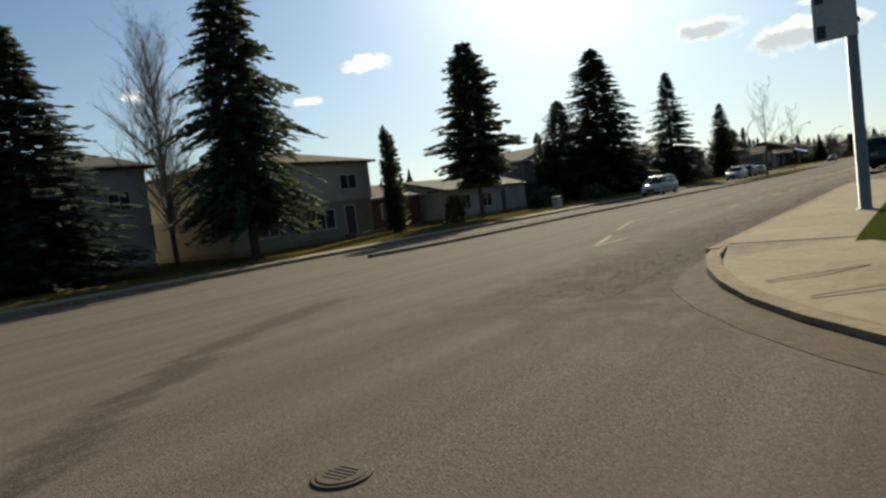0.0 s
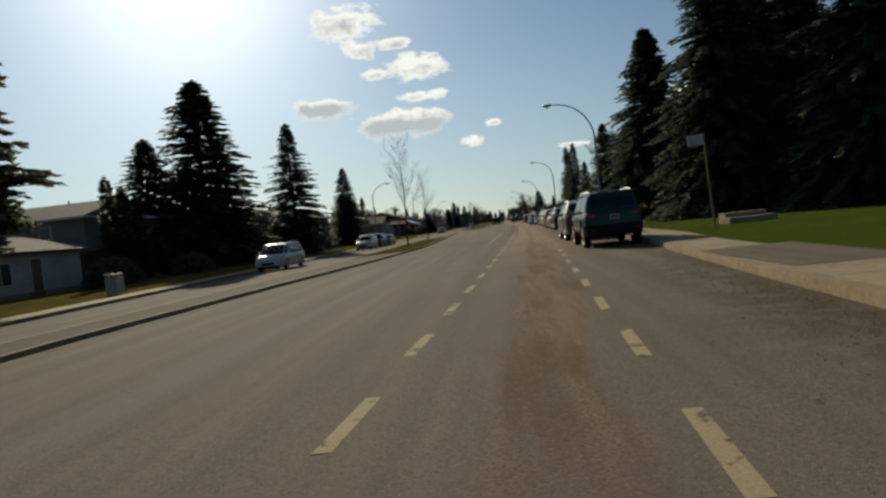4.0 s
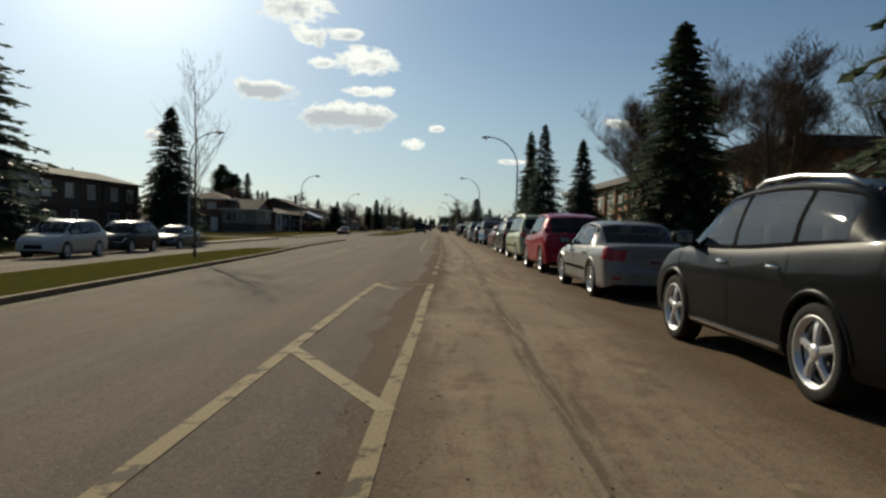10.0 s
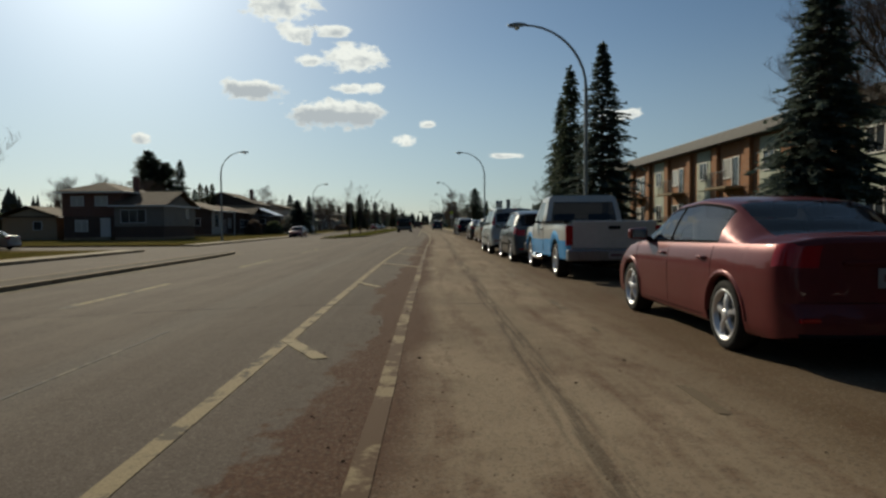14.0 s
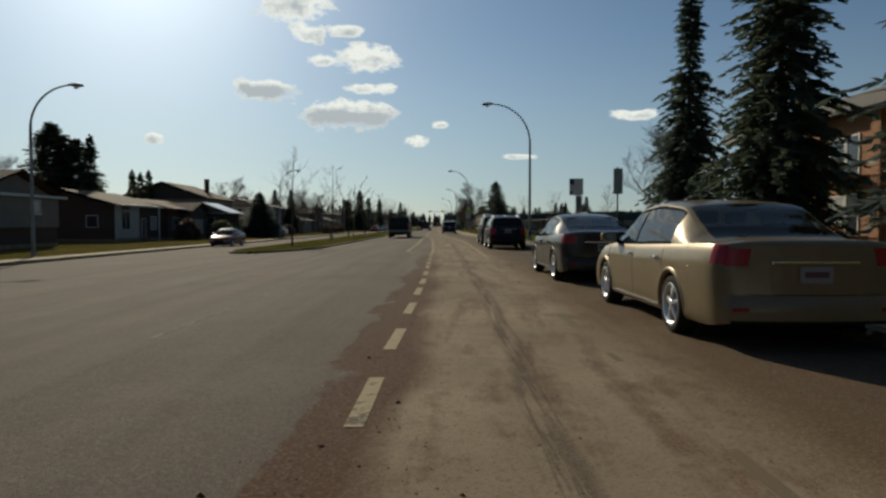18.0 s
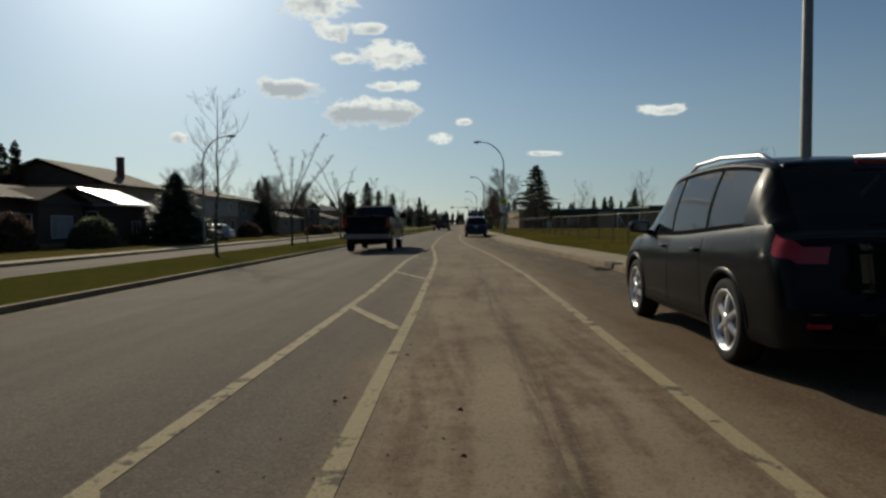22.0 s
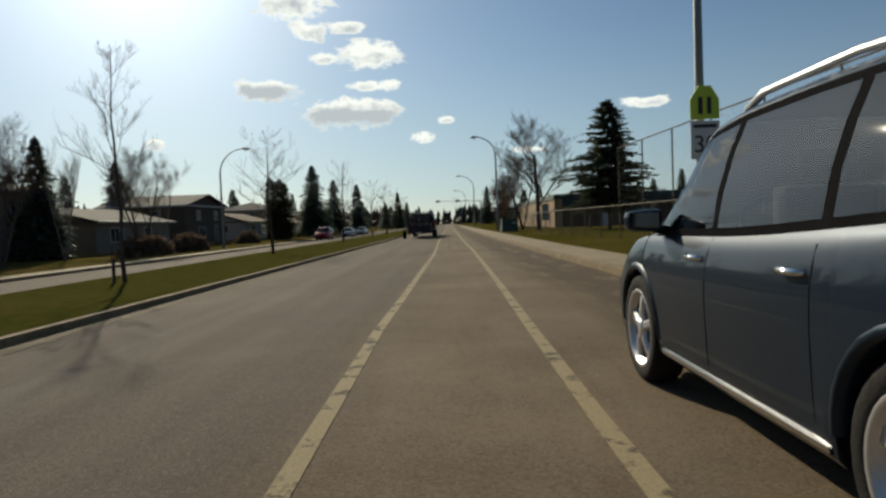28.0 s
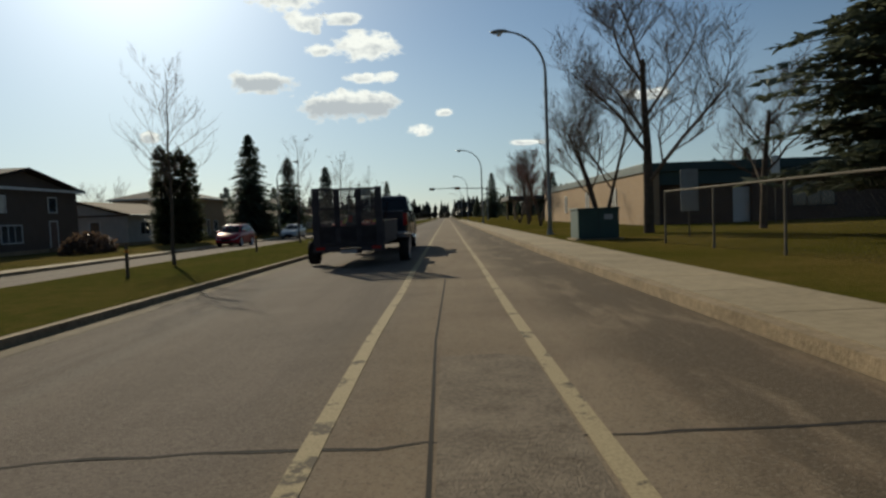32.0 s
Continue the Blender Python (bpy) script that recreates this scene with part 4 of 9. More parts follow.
def bare_tree(name, seed, height, trunk_r, forks, spread, levels, twig_mat, lean=(0, 0), clear=0.3, upright=0.35, kids=4, min_r=0.006, sprays=0):
    """A leafless tree: trunk, limbs and fine twigs by branching."""
    r = random.Random(seed)
    th = thing(name, pose(0, 0, 0), "", "tree")
    heavy, fine = ([], []), ([], [])

    def grow(p, d, length, rad, level):
        n = 4 if level < 2 else (2 if level < levels else 1)
        pts, rs, q = [p], [rad], p
        for k in range(n):
            d = (d + Vector((r.gauss(0, 0.18 if level else 0.05), r.gauss(0, 0.18 if level else 0.05), r.gauss(0, 0.06) + (upright * 0.12 if level else 0)))).normalized()
            q = q + d * length / n
            pts.append(q)
            rs.append(max(min_r * 0.6, rad * (1 - 0.55 * (k + 1) / n)) if level < levels else min_r * 0.35)
        add_to(heavy if level == 0 else fine, tube(pts, rs, 7 if level == 0 else (5 if level == 1 else 3), cap=False))
        if level >= levels:
            for k in range(sprays):
                s = pts[0].lerp(pts[-1], r.uniform(0.2, 1.0))
                e = (d + Vector((r.gauss(0, 0.6), r.gauss(0, 0.6), r.gauss(0.1, 0.5)))).normalized()
                n1 = r.uniform(0.25, 0.6)
                w = Vector((r.gauss(0, 1), r.gauss(0, 1), 0)) * min_r * 0.8
                o = len(fine[0])
                fine[0].extend((s - w, s + w, s + e * n1)), fine[1].append((o, o + 1, o + 2))
            return
        m = kids + (1 if level else 0) if level < levels - 1 else kids + 2
        for k in range(m):
            t = 0.16 + 0.84 * (k + r.uniform(0.1, 1)) / m if level else clear + (1 - clear) * (k + r.uniform(0.3, 1)) / m
            i = min(int(t * n), n - 1)
            s = pts[i].lerp(pts[i + 1], t * n - i)
            a = r.uniform(0, 6.283)
            out = Vector((math.cos(a), math.sin(a), 0)) * spread * r.uniform(0.6, 1.3)
            nd = (d * r.uniform(0.5, 0.9) + out + Vector((0, 0, upright * r.uniform(0.3, 1.0)))).normalized()
            grow(s, nd, length * r.uniform(0.42, 0.68) * (1.15 - 0.35 * t), max(min_r, rs[i] * r.uniform(0.34, 0.54)), level + 1)

    for f in range(forks):
        a = 6.283 * f / max(1, forks) + r.uniform(0, 1)
        tilt = 0.0 if forks == 1 else 0.28
        d = Vector((math.cos(a) * tilt + lean[0], math.sin(a) * tilt + lean[1], 1)).normalized()
        grow(Vector((0.03 * math.cos(a), 0.03 * math.sin(a), 0)), d, height * 0.62, trunk_r / (1 if forks == 1 else 1.4), 0)
        link("trunk", mesh_of("trunk", *heavy, None, True), M["bark"] if twig_mat is not M["twig_pale"] else M["bark_pale"], th)
        heavy[0].clear(), heavy[1].clear()
    tagged(link("branchwork", mesh_of("branchwork", *fine), twig_mat, th), kind="stuff")
    return th


def leader_tree(name, seed, height, trunk_r, limbs, reach, rise, twig_mat, clear=0.28):
    """A young leafless tree with one leading stem and many fine side branches that rise from it."""
    r = random.Random(seed)
    th = thing(name, pose(0, 0, 0), "", "tree")
    stem, q = [Vector((0, 0, 0))], Vector((0, 0, 0))
    for k in range(10):
        q = q + Vector((r.gauss(0, 0.035), r.gauss(0, 0.035), height / 10))
        stem.append(q.copy())
    link("trunk", mesh_of("trunk", *tube(stem, [trunk_r * (1 - k / 10.6) + 0.004 for k in range(11)], 7, cap=False), None, True), M["bark"], th)
    fine = ([], [])

    def shoot(p, d, length, rad, level):
        pts, w = [p], d
        for k in range(4 if level == 0 else 2):
            w = (w + Vector((r.gauss(0, 0.16), r.gauss(0, 0.16), r.gauss(0.05, 0.1)))).normalized()
            pts.append(pts[-1] + w * length / (4 if level == 0 else 2))
        n = len(pts) - 1
        add_to(fine, tube(pts, [max(0.003, rad * (1 - 0.8 * k / n)) for k in range(n + 1)], 4 if level == 0 else 3, cap=False))
        if level < 2:
            for k in range(7 if level == 0 else 4):
                t = (0.2 + 0.8 * r.random()) * n
                i = min(int(t), n - 1)
                a = r.uniform(0, 6.283)
                e = (w * 0.8 + Vector((math.cos(a) * 0.6, math.sin(a) * 0.6, r.uniform(0.0, 0.6)))).normalized()
                shoot(pts[i].lerp(pts[i + 1], t - i), e, length * r.uniform(0.25, 0.5), rad * 0.45, level + 1)

    for k in range(limbs):
        f = clear + (0.97 - clear) * (k + r.random()) / limbs
        i = min(int(f * 10), 9)
        a = 2.4 * k + r.gauss(0, 0.4)
        d = Vector((math.cos(a), math.sin(a), rise * r.uniform(0.7, 1.4))).normalized()
        shoot(stem[i].lerp(stem[i + 1], f * 10 - i), d, reach * height * (0.35 + 0.65 * math.sin(math.pi * min(1.0, (1.05 - f) / (1.05 - clear) * 0.62))) * r.uniform(0.65, 1.2), trunk_r * 0.34 * (1.15 - f), 0)
    tagged(link("branchwork", mesh_of("branchwork", *fine), twig_mat, th), kind="stuff")
    return th


def vee_sapling(name, seed):
    """A young street tree: clear trunk, then straight limbs that fan out, furred with short budding twigs."""
    r = random.Random(seed)
    th = thing(name, pose(0, 0, 0), "", "tree")
    link("trunk", mesh_of("trunk", *tube([(0, 0, 0), (0.02, 0, 1.0), (0.0, 0.02, 1.9), (0.03, 0, 2.6)], [0.085, 0.07, 0.062, 0.055], 8), None, True), M["bark"], th)
    fine = ([], [])
    for dx, dy, top, base in ((-1.5, 0.3, 7.0, 2.5), (2.3, -0.3, 7.6, 2.5), (2.8, 0.5, 6.2, 2.3), (0.8, 1.1, 6.6, 2.4), (-1.7, -0.7, 4.7, 1.8), (0.4, -1.2, 6.0, 2.4), (1.5, -0.6, 4.4, 2.0)):
        a = Vector((0, 0, base))
        b = Vector((dx, dy, top))
        pts = [a.lerp(b, k / 7) + Vector((dx, dy, 0)) * 0.22 * ((k / 7) ** 2 - k / 7) + Vector((r.gauss(0, 0.04), r.gauss(0, 0.04), 0)) * (k > 0) for k in range(8)]
        limb = tube(pts, [0.042 * (1 - k / 7.6) + 0.004 for k in range(8)], 6, cap=False)
        link("limb", mesh_of("limb", *limb, None, True), M["bark"], th)
        for k in range(70):
            t = 1.0 + 6.0 * r.random() ** 0.75
            i = min(int(t), 6)
            s = pts[i].lerp(pts[i + 1], t - i)
            d = Vector((r.gauss(0, 0.55), r.gauss(0, 0.55), r.uniform(0.1, 1.1))).normalized()
            n = r.uniform(0.12, 0.5)
            e = s + d * n
            add_to(fine, tube([s, s + d * n * 0.5 + Vector((0, 0, 0.02)), e], [0.006, 0.005, 0.003], 3, cap=False))
            for j in range(3):
                q = s.lerp(e, r.uniform(0.4, 1.0))
                w = r.uniform(0.014, 0.026)
                add_to(fine, ([q + Vector((w, 0, 0)), q + Vector((-w, w, 0)), q + Vector((-w, -w, 0)), q + Vector((0, 0, 2 * w))], [(0, 1, 3), (1, 2, 3), (2, 0, 3)]))
    tagged(link("branchwork", mesh_of("branchwork", *fine), M["twig"], th), kind="stuff")
    return th


used_proto = set()


def plant(proto, x, y, z, scale, turn, label, category="tree", sx=None):
    """Sets a tree: the first one is the prototype itself, the rest are copies that share its meshes."""
    s = Vector((sx or scale, sx or scale, scale))
    m = pose(x, y, z, 0, 0, turn)
    if proto.name not in used_proto:
        used_proto.add(proto.name)
        ob = proto
        ob.matrix_world = m
    else:
        ob = copy_thing(proto, m)
    ob.scale = s
    return tagged(ob, label, category)


SPR = [conifer("spruce_tree", 11, 14, 3.3, 0.6, 14, 20, M["spruce"], 0.30, 0.80, 0.62),
       conifer("spruce_tree", 12, 14, 3.0, 0.6, 13, 18, M["spruce_blue"], 0.18, 0.85, 0.58),
       conifer("spruce_tree", 13, 13, 2.5, 0.7, 13, 17, M["spruce"], 0.35, 0.72, 0.55, rough=0.22),
       conifer("spruce_tree", 14, 10, 2.8, 0.3, 14, 19, M["spruce_blue"], 0.2, 0.85, 0.55)]
BIGSPR = conifer("spruce_tree", 15, 16, 4.4, 0.4, 21, 34, M["spruce"], 0.34, 0.70, 0.68, rough=0.12)
TALLSPR = conifer("spruce_tree", 19, 16.2, 4.0, 2.2, 17, 26, M["spruce"], 0.30, 0.78, 0.62, rough=0.2)
FARSPR = conifer("spruce_tree", 31, 12, 2.8, 0.4, 9, 8, M["spruce"], 0.25, 0.82, 0.95)
FARSPR2 = conifer("spruce_tree", 32, 10, 2.3, 0.4, 9, 8, M["spruce_blue"], 0.2, 0.75, 0.9)
FIELD = conifer("pine_tree", 18, 11, 4.2, 1.5, 13, 23, M["pine"], 0.0, 0.78, 0.72, rough=0.24, clump=0.1)
PINE = conifer("pine_tree", 16, 14, 3.2, 2.6, 15, 30, M["pine"], -0.02, 0.45, 0.7, rough=0.22, clump=0.08)
CEDAR = conifer("cedar_tree", 17, 7, 0.75, 0.1, 12, 9, M["cedar"], -0.55, 0.5, 0.4)
ELM = bare_tree("bare_tree", 21, 11, 0.22, 1, 0.8, 4, M["twig"], clear=0.25, upright=0.4, kids=6, min_r=0.008, sprays=2)
DENSE = bare_tree("bare_tree", 41, 11, 0.17, 2, 1.0, 4, M["twig_brown"], clear=0.28, upright=0.45, kids=7, min_r=0.008, sprays=4)
ELM2 = bare_tree("bare_tree", 22, 11, 0.2, 3, 0.7, 4, M["twig"], clear=0.3, upright=0.4, kids=5, sprays=3)
FARELM = bare_tree("bare_tree", 33, 10, 0.2, 2, 0.75, 3, M["twig"], clear=0.3, upright=0.4, kids=6, min_r=0.012)
REDTREE = bare_tree("bare_tree", 23, 8, 0.15, 2, 0.7, 4, M["twig_red"], clear=0.3, upright=0.5)
SAP = leader_tree("sapling", 24, 7.5, 0.085, 26, 0.30, 0.8, M["twig"], 0.3)
SAP2 = leader_tree("sapling", 25, 6, 0.065, 18, 0.26, 0.9, M["twig"], 0.35)
SAP3 = leader_tree("sapling", 26, 7, 0.07, 20, 0.30, 1.6, M["twig"], 0.3)
VEE = vee_sapling("sapling", 29)
POPLAR = leader_tree("poplar_tree", 27, 15, 0.17, 130, 0.33, 2.3, M["twig_pale"], 0.1)
BIRCH = bare_tree("birch_tree", 28, 9, 0.09, 3, 0.3, 3, M["twig_pale"], clear=0.3, upright=0.8, kids=5)

GL = -0.44        # height of the far lawns
ZR = 0.13         # height of the near lawns
S1 = "tall dark green spruce with drooping branches"
S2 = "blue-green spruce with a pointed crown"
# near side
for x, y, h, r, k in ((11.0, 55.5, 15.5, 4.4, 0), (13.5, 58.0, 14.5, 4.2, 1), (10.8, 71.5, 15.0, 4.6, 2), (15.5, 49, 15, 4.3, 3), (17, 60, 16, 4.4, 4), (19, 41, 14, 4.0, 5)):
    plant(BIGSPR, x, y, ZR, h / 16, 57 * k, "huge dense dark spruce whose boughs reach the lawn", sx=r / 4.4)
plant(SPR[0], 9.9, 90.0, ZR, 10.2 / 14, 20, S1, sx=0.95)
plant(SPR[3], 10.4, 111, ZR, 8.0 / 10, 70, S2, sx=0.72)
plant(SPR[2], 11.9, 148.0, ZR, 14.0 / 13, 140, S1, sx=0.95)
plant(SPR[2], 13.8, 161.0, ZR, 14.0 / 13, 200, "slim dense dark spruce beside a taller one", sx=0.9)
plant(SPR[1], 12.3, 139.6, ZR, 13.6 / 14, 10, "open-branched dark spruce with upswept tips", sx=1.05)
plant(FIELD, 12.8, 268, ZR, 10.5 / 11, 33, "broad dark pine with a bare lower trunk")
plant(DENSE, 19.5, 100, ZR, 1.15, 0, "large leafless tree with dense fine twigs")
plant(ELM2, 24, 94, ZR, 1.15, 50, "large leafless tree with dense fine twigs")
plant(DENSE, 18.4, 114.5, ZR, 1.38, 120, "large leafless tree with dense fine twigs", sx=1.15)
plant(ELM2, 18.2, 124, ZR, 1.1, 200, "leafless tree with dense fine twigs by the flats", sx=0.9)
plant(ELM, 14.6, 165.0, ZR, 0.72, 230, "leaning leafless tree at the edge of a lawn")
plant(ELM, 8.3, 277.5, ZR, 1.05, 10, "tall leafless tree with a forked dark trunk")
plant(ELM2, 7.2, 281.0, ZR, 0.72, 70, "spreading leafless tree beside the school")
plant(ELM, 13.4, 278.0, ZR, 0.74, 150, "round-crowned leafless tree before the school")
plant(REDTREE, 7.0, 300, ZR, 0.85, 10, "small reddish leafless tree beside the pavement")
plant(REDTREE, 7.2, 309, ZR, 0.8, 80, "small reddish leafless tree beside the pavement")
plant(REDTREE, 7.5, 319, ZR, 0.85, 160, "small reddish leafless tree beside the pavement")
plant(ELM2, 10, 330, ZR, 0.85, 10, "leafless tree beyond the school")
for x, y, k in ((17.5, 222, 0), (21, 205, 1), (15.0, 238, 2)):
    plant(SAP, x, y, ZR, 0.75, 90 * k, "thin young leafless tree in the field")
# far side
plant(SPR[1], -28.5, 12.2, GL, 12.0 / 14, 40, "dark spruce with spiky upswept branches", sx=1.65)
plant(TALLSPR, -25.0, 21.5, GL, 1.0, 10, "very tall dark spruce with a bare trunk foot")
plant(POPLAR, -32.6, 21.4, GL, 13.6 / 15, 0, "tall leafless columnar poplar with pale twigs", sx=0.9)
plant(CEDAR, -28.8, 37.5, GL, 7.6 / 7, 0, "narrow dark evergreen column by the house", sx=1.3)
plant(CEDAR, -28.2, 36.4, GL, 7.9 / 7, 60, "narrow dark evergreen column by the house", sx=1.0)
plant(PINE, -27.6, 47.2, GL, 15.2 / 14, 0, "tall open-crowned pine with a bare lower trunk", sx=0.95)
for k, (x, y) in enumerate(((-31.5, 65.5), (-31.2, 67.0), (-30.8, 68.2))):
    plant(CEDAR, x, y, GL, (8.2 - 0.7 * k) / 7, 50 * k, "narrow dark evergreen column in a row", sx=1.3)
plant(SPR[0], -33.0, 85.5, GL, 20.0 / 14, 100, "broad massive dark spruce in a front yard", sx=2.6)
plant(SPR[0], -35.0, 78.0, GL, 13.0 / 14, 210, S1, sx=1.75)
plant(SPR[1], -27.6, 98.8, GL, 16.6 / 14, 0, S2, sx=1.75)
plant(SPR[0], -28.9, 132.0, GL, 13.8 / 14, 77, S1, sx=1.2)
plant(PINE, -48.2, 209.4, GL, 14.8 / 14, 60, "dark bushy pine behind the houses", sx=1.15)
plant(SPR[2], -41.6, 206, GL, 12.7 / 13, 0, S1, sx=1.05)
plant(PINE, -45.6, 210, GL, 12.8 / 14, 160, "dark bushy pine behind the houses", sx=1.0)
plant(ELM, -44, 187, GL, 0.85, 30, "leafless tree behind the houses")
plant(ELM2, -29.4, 136.0, GL, 0.85, 130, "leaning leafless tree beside the dark spruce", sx=0.7).rotation_euler.y = 0.3
plant(ELM2, -49, 185, GL, 0.8, 60, "leafless tree behind the houses")
plant(ELM2, -39, 186, GL, 0.78, 160, "leafless tree behind the houses")
plant(ELM, -42.5, 261.5, GL, 1.15, 200, "broad leafless tree behind the roofs")
for k, (x, y) in enumerate(((-42.9, 219.6), (-41.9, 220.0), (-40.9, 220.4))):
    plant(CEDAR, x, y, GL, (9.6 - 0.35 * (k % 2)) / 7, 40 * k, "narrow dark evergreen column behind a house", sx=1.25)
plant(SPR[3], -48.5, 220.5, GL, 8.0 / 10, 10, S2, sx=0.75)
plant(SPR[3], -24.2, 216.8, GL, 6.2 / 10, 20, "squat dense dark spruce before a house", sx=1.4)
plant(SPR[3], -42.0, 297, GL, 11.0 / 10, 20, S1, sx=1.15)
plant(SPR[3], -30, 262, GL, 9.0 / 10, 50, S2, sx=0.9)
for k in range(4):
    plant(CEDAR, -25.8 + 0.35 * k, 309 + 1.3 * k, GL, (9.0 - 0.5 * (k % 2)) / 7, 30 * k, "tall dense evergreen column in a row", sx=1.7)
for k, (x, y) in enumerate(((-25.6, 251.4), (-26.8, 259.5), (-25.2, 267.4), (-27.0, 275.5))):
    plant((ELM2, BIRCH)[k % 2], x, y, GL, (0.82, 0.95)[k % 2], 75 * k, "leafless garden tree before the far houses", sx=0.75)
plant(BIRCH, -38, 268, GL, 1.05, 0, "slender leafless birch behind the houses")
plant(BIRCH, -36, 274, GL, 1.1, 70, "slender leafless birch behind the houses")
plant(SPR[0], -24, 330, GL, 12.5 / 14, 0, S1, sx=1.2)
plant(SPR[2], -23, 345, GL, 11.0 / 13, 0, S1, sx=1.2)
# saplings on the median
med = [(70.5, -9.5, SAP, 8.6, 0, 0.8), (86.0, -9.6, SAP, 7.0, 60, 0.65), (167.2, -8.6, SAP3, 5.4, 40, 1.0), (187.0, -9.3, SAP2, 6.6, 20, 1.0), (216, -9.6, VEE, 6.6, 190, 0.85), (200.0, -9.6, VEE, 6.7, 0, 0.9), (232, -9.0, SAP2, 6.2, 130, 0.9), (249.0, -9.6, SAP, 6.1, 200, 1.0), (272.0, -9.5, SAP, 6.6, 250, 0.8), (289, -9.0, SAP2, 6.2, 10, 0.9), (306, -9.0, SAP, 6.6, 100, 0.9), (325, -9.0, SAP3, 6.5, 10, 0.9), (345, -9.0, SAP2, 6.5, 60, 0.9)]
for y, x, p, h, turn, w in med:
    ref = {SAP: 7.5, SAP2: 6.0, SAP3: 7.0, VEE: 7.6}[p]
    plant(p, x, y, gz(x) + 0.14, h / ref, turn, "thin leafless young tree on the grassy median", sx=w)
# the far end of the road
rng = random.Random(8)
for k in range(96):
    side = -1 if k % 2 else 1
    y = rng.uniform(330, 640)
    x = side * rng.uniform(11, 60) - (6 if side < 0 else 0)
    if rng.random() < 0.68:
        plant((FARSPR, FARSPR2)[rng.randrange(2)], x, y, GL if side < 0 else ZR, rng.uniform(0.7, 1.15), rng.uniform(0, 360), "distant dark spruce near the road's end")
    else:
        plant((FARELM, FARELM, REDTREE)[rng.randrange(3)], x, y, GL if side < 0 else ZR, rng.uniform(0.7, 1.0), rng.uniform(0, 360), "distant leafless tree near the road's end")
for k in range(16):
    plant((FARELM, FARELM, FARSPR, FARSPR2, FARELM)[k % 5], rng.uniform(-60, -36), 215 + 8 * k + rng.uniform(-3, 3), GL, rng.uniform(0.55, 0.95), rng.uniform(0, 360), "tree behind the far houses")
for k in range(9):
    plant((FARSPR, FARSPR2)[k % 2], 60 + 14 * k + rng.uniform(-5, 5), 330 + rng.uniform(0, 60), ZR, rng.uniform(0.7, 1.0), rng.uniform(0, 360), "distant dark spruce behind the school")


# ---- vehicles ----
def car_paint(name, color, metal=0.3, rough=0.36):
    """Lacquered car paint with a little road dust in it."""
    m = mat(name, color, rough, metal, 0.03, vary=0.07, scale=1.5, coat=0.55 if max(color) > 0.03 else 0.32)
    b = m.node_tree.nodes["Principled BSDF"]
    b.inputs["Coat Roughness"].default_value, b.inputs["Coat IOR"].default_value = 0.03, 1.38
    return m


M["tyre"] = mat("tyre", (0.022, 0.021, 0.02), 0.85, vary=0.3, scale=6, bump=0.3, bump_scale=40)
M["rim"] = mat("rim", (0.62, 0.62, 0.63), 0.34, 0.75, vary=0.1, scale=5)
M["dark_rim"] = mat("dark_rim", (0.05, 0.05, 0.05), 0.6, 0.3)
M["trim_black"] = mat("trim_black", (0.016, 0.016, 0.017), 0.8, spec=0.0, vary=0.2, scale=4)
M["chrome"] = mat("chrome", (0.75, 0.75, 0.75), 0.15, 1.0)
M["tail_red"] = mat("tail_red", (0.27, 0.006, 0.009), 0.2, spec=0.3, coat=0.3)
M["lamp_clear"] = mat("lamp_clear", (0.6, 0.6, 0.58), 0.12, 0.2, coat=0.5)
M["amber"] = mat("amber", (0.6, 0.2, 0.02), 0.25, coat=0.4)
M["mirror"] = mat("mirror", (0.30, 0.31, 0.32), 0.06, 1.0)
M["gold_strip"] = mat("gold_strip", (0.30, 0.22, 0.09), 0.5, 0.3)
M["bumper_steel"] = mat("bumper_steel", (0.20, 0.20, 0.20), 0.38, 0.8, vary=0.2, scale=4)
M["plate"] = mat("plate", (0.26, 0.25, 0.24), 0.6)
M["plate_bar"] = mat("plate_bar", (0.12, 0.05, 0.05), 0.6)
M["seat_dark"] = mat("seat_dark", (0.045, 0.043, 0.04), 0.9)


def glass_material(name, tint, gloss=0.05):
    """Tinted car glass: a clear tint with a mirror-like sheen by Fresnel."""
    m = bpy.data.materials.new(name)
    m.use_nodes = True
    nt = m.node_tree
    out = nt.nodes["Material Output"]
    tr = nt.nodes.new("ShaderNodeBsdfTransparent")
    tr.inputs[0].default_value = (*tint, 1)
    gl = nt.nodes.new("ShaderNodeBsdfGlossy")
    gl.inputs["Roughness"].default_value = gloss
    fr = nt.nodes.new("ShaderNodeFresnel")
    fr.inputs[0].default_value = 1.5
    mx = nt.nodes.new("ShaderNodeMixShader")
    nt.links.new(fr.outputs[0], mx.inputs[0])
    nt.links.new(tr.outputs[0], mx.inputs[1])
    nt.links.new(gl.outputs[0], mx.inputs[2])
    nt.links.new(mx.outputs[0], out.inputs[0])
    return m


M["car_glass"] = glass_material("car_glass", (0.66, 0.70, 0.68), 0.02)
M["privacy_glass"] = glass_material("privacy_glass", (0.05, 0.052, 0.055), 0.02)

WHEELS = {}


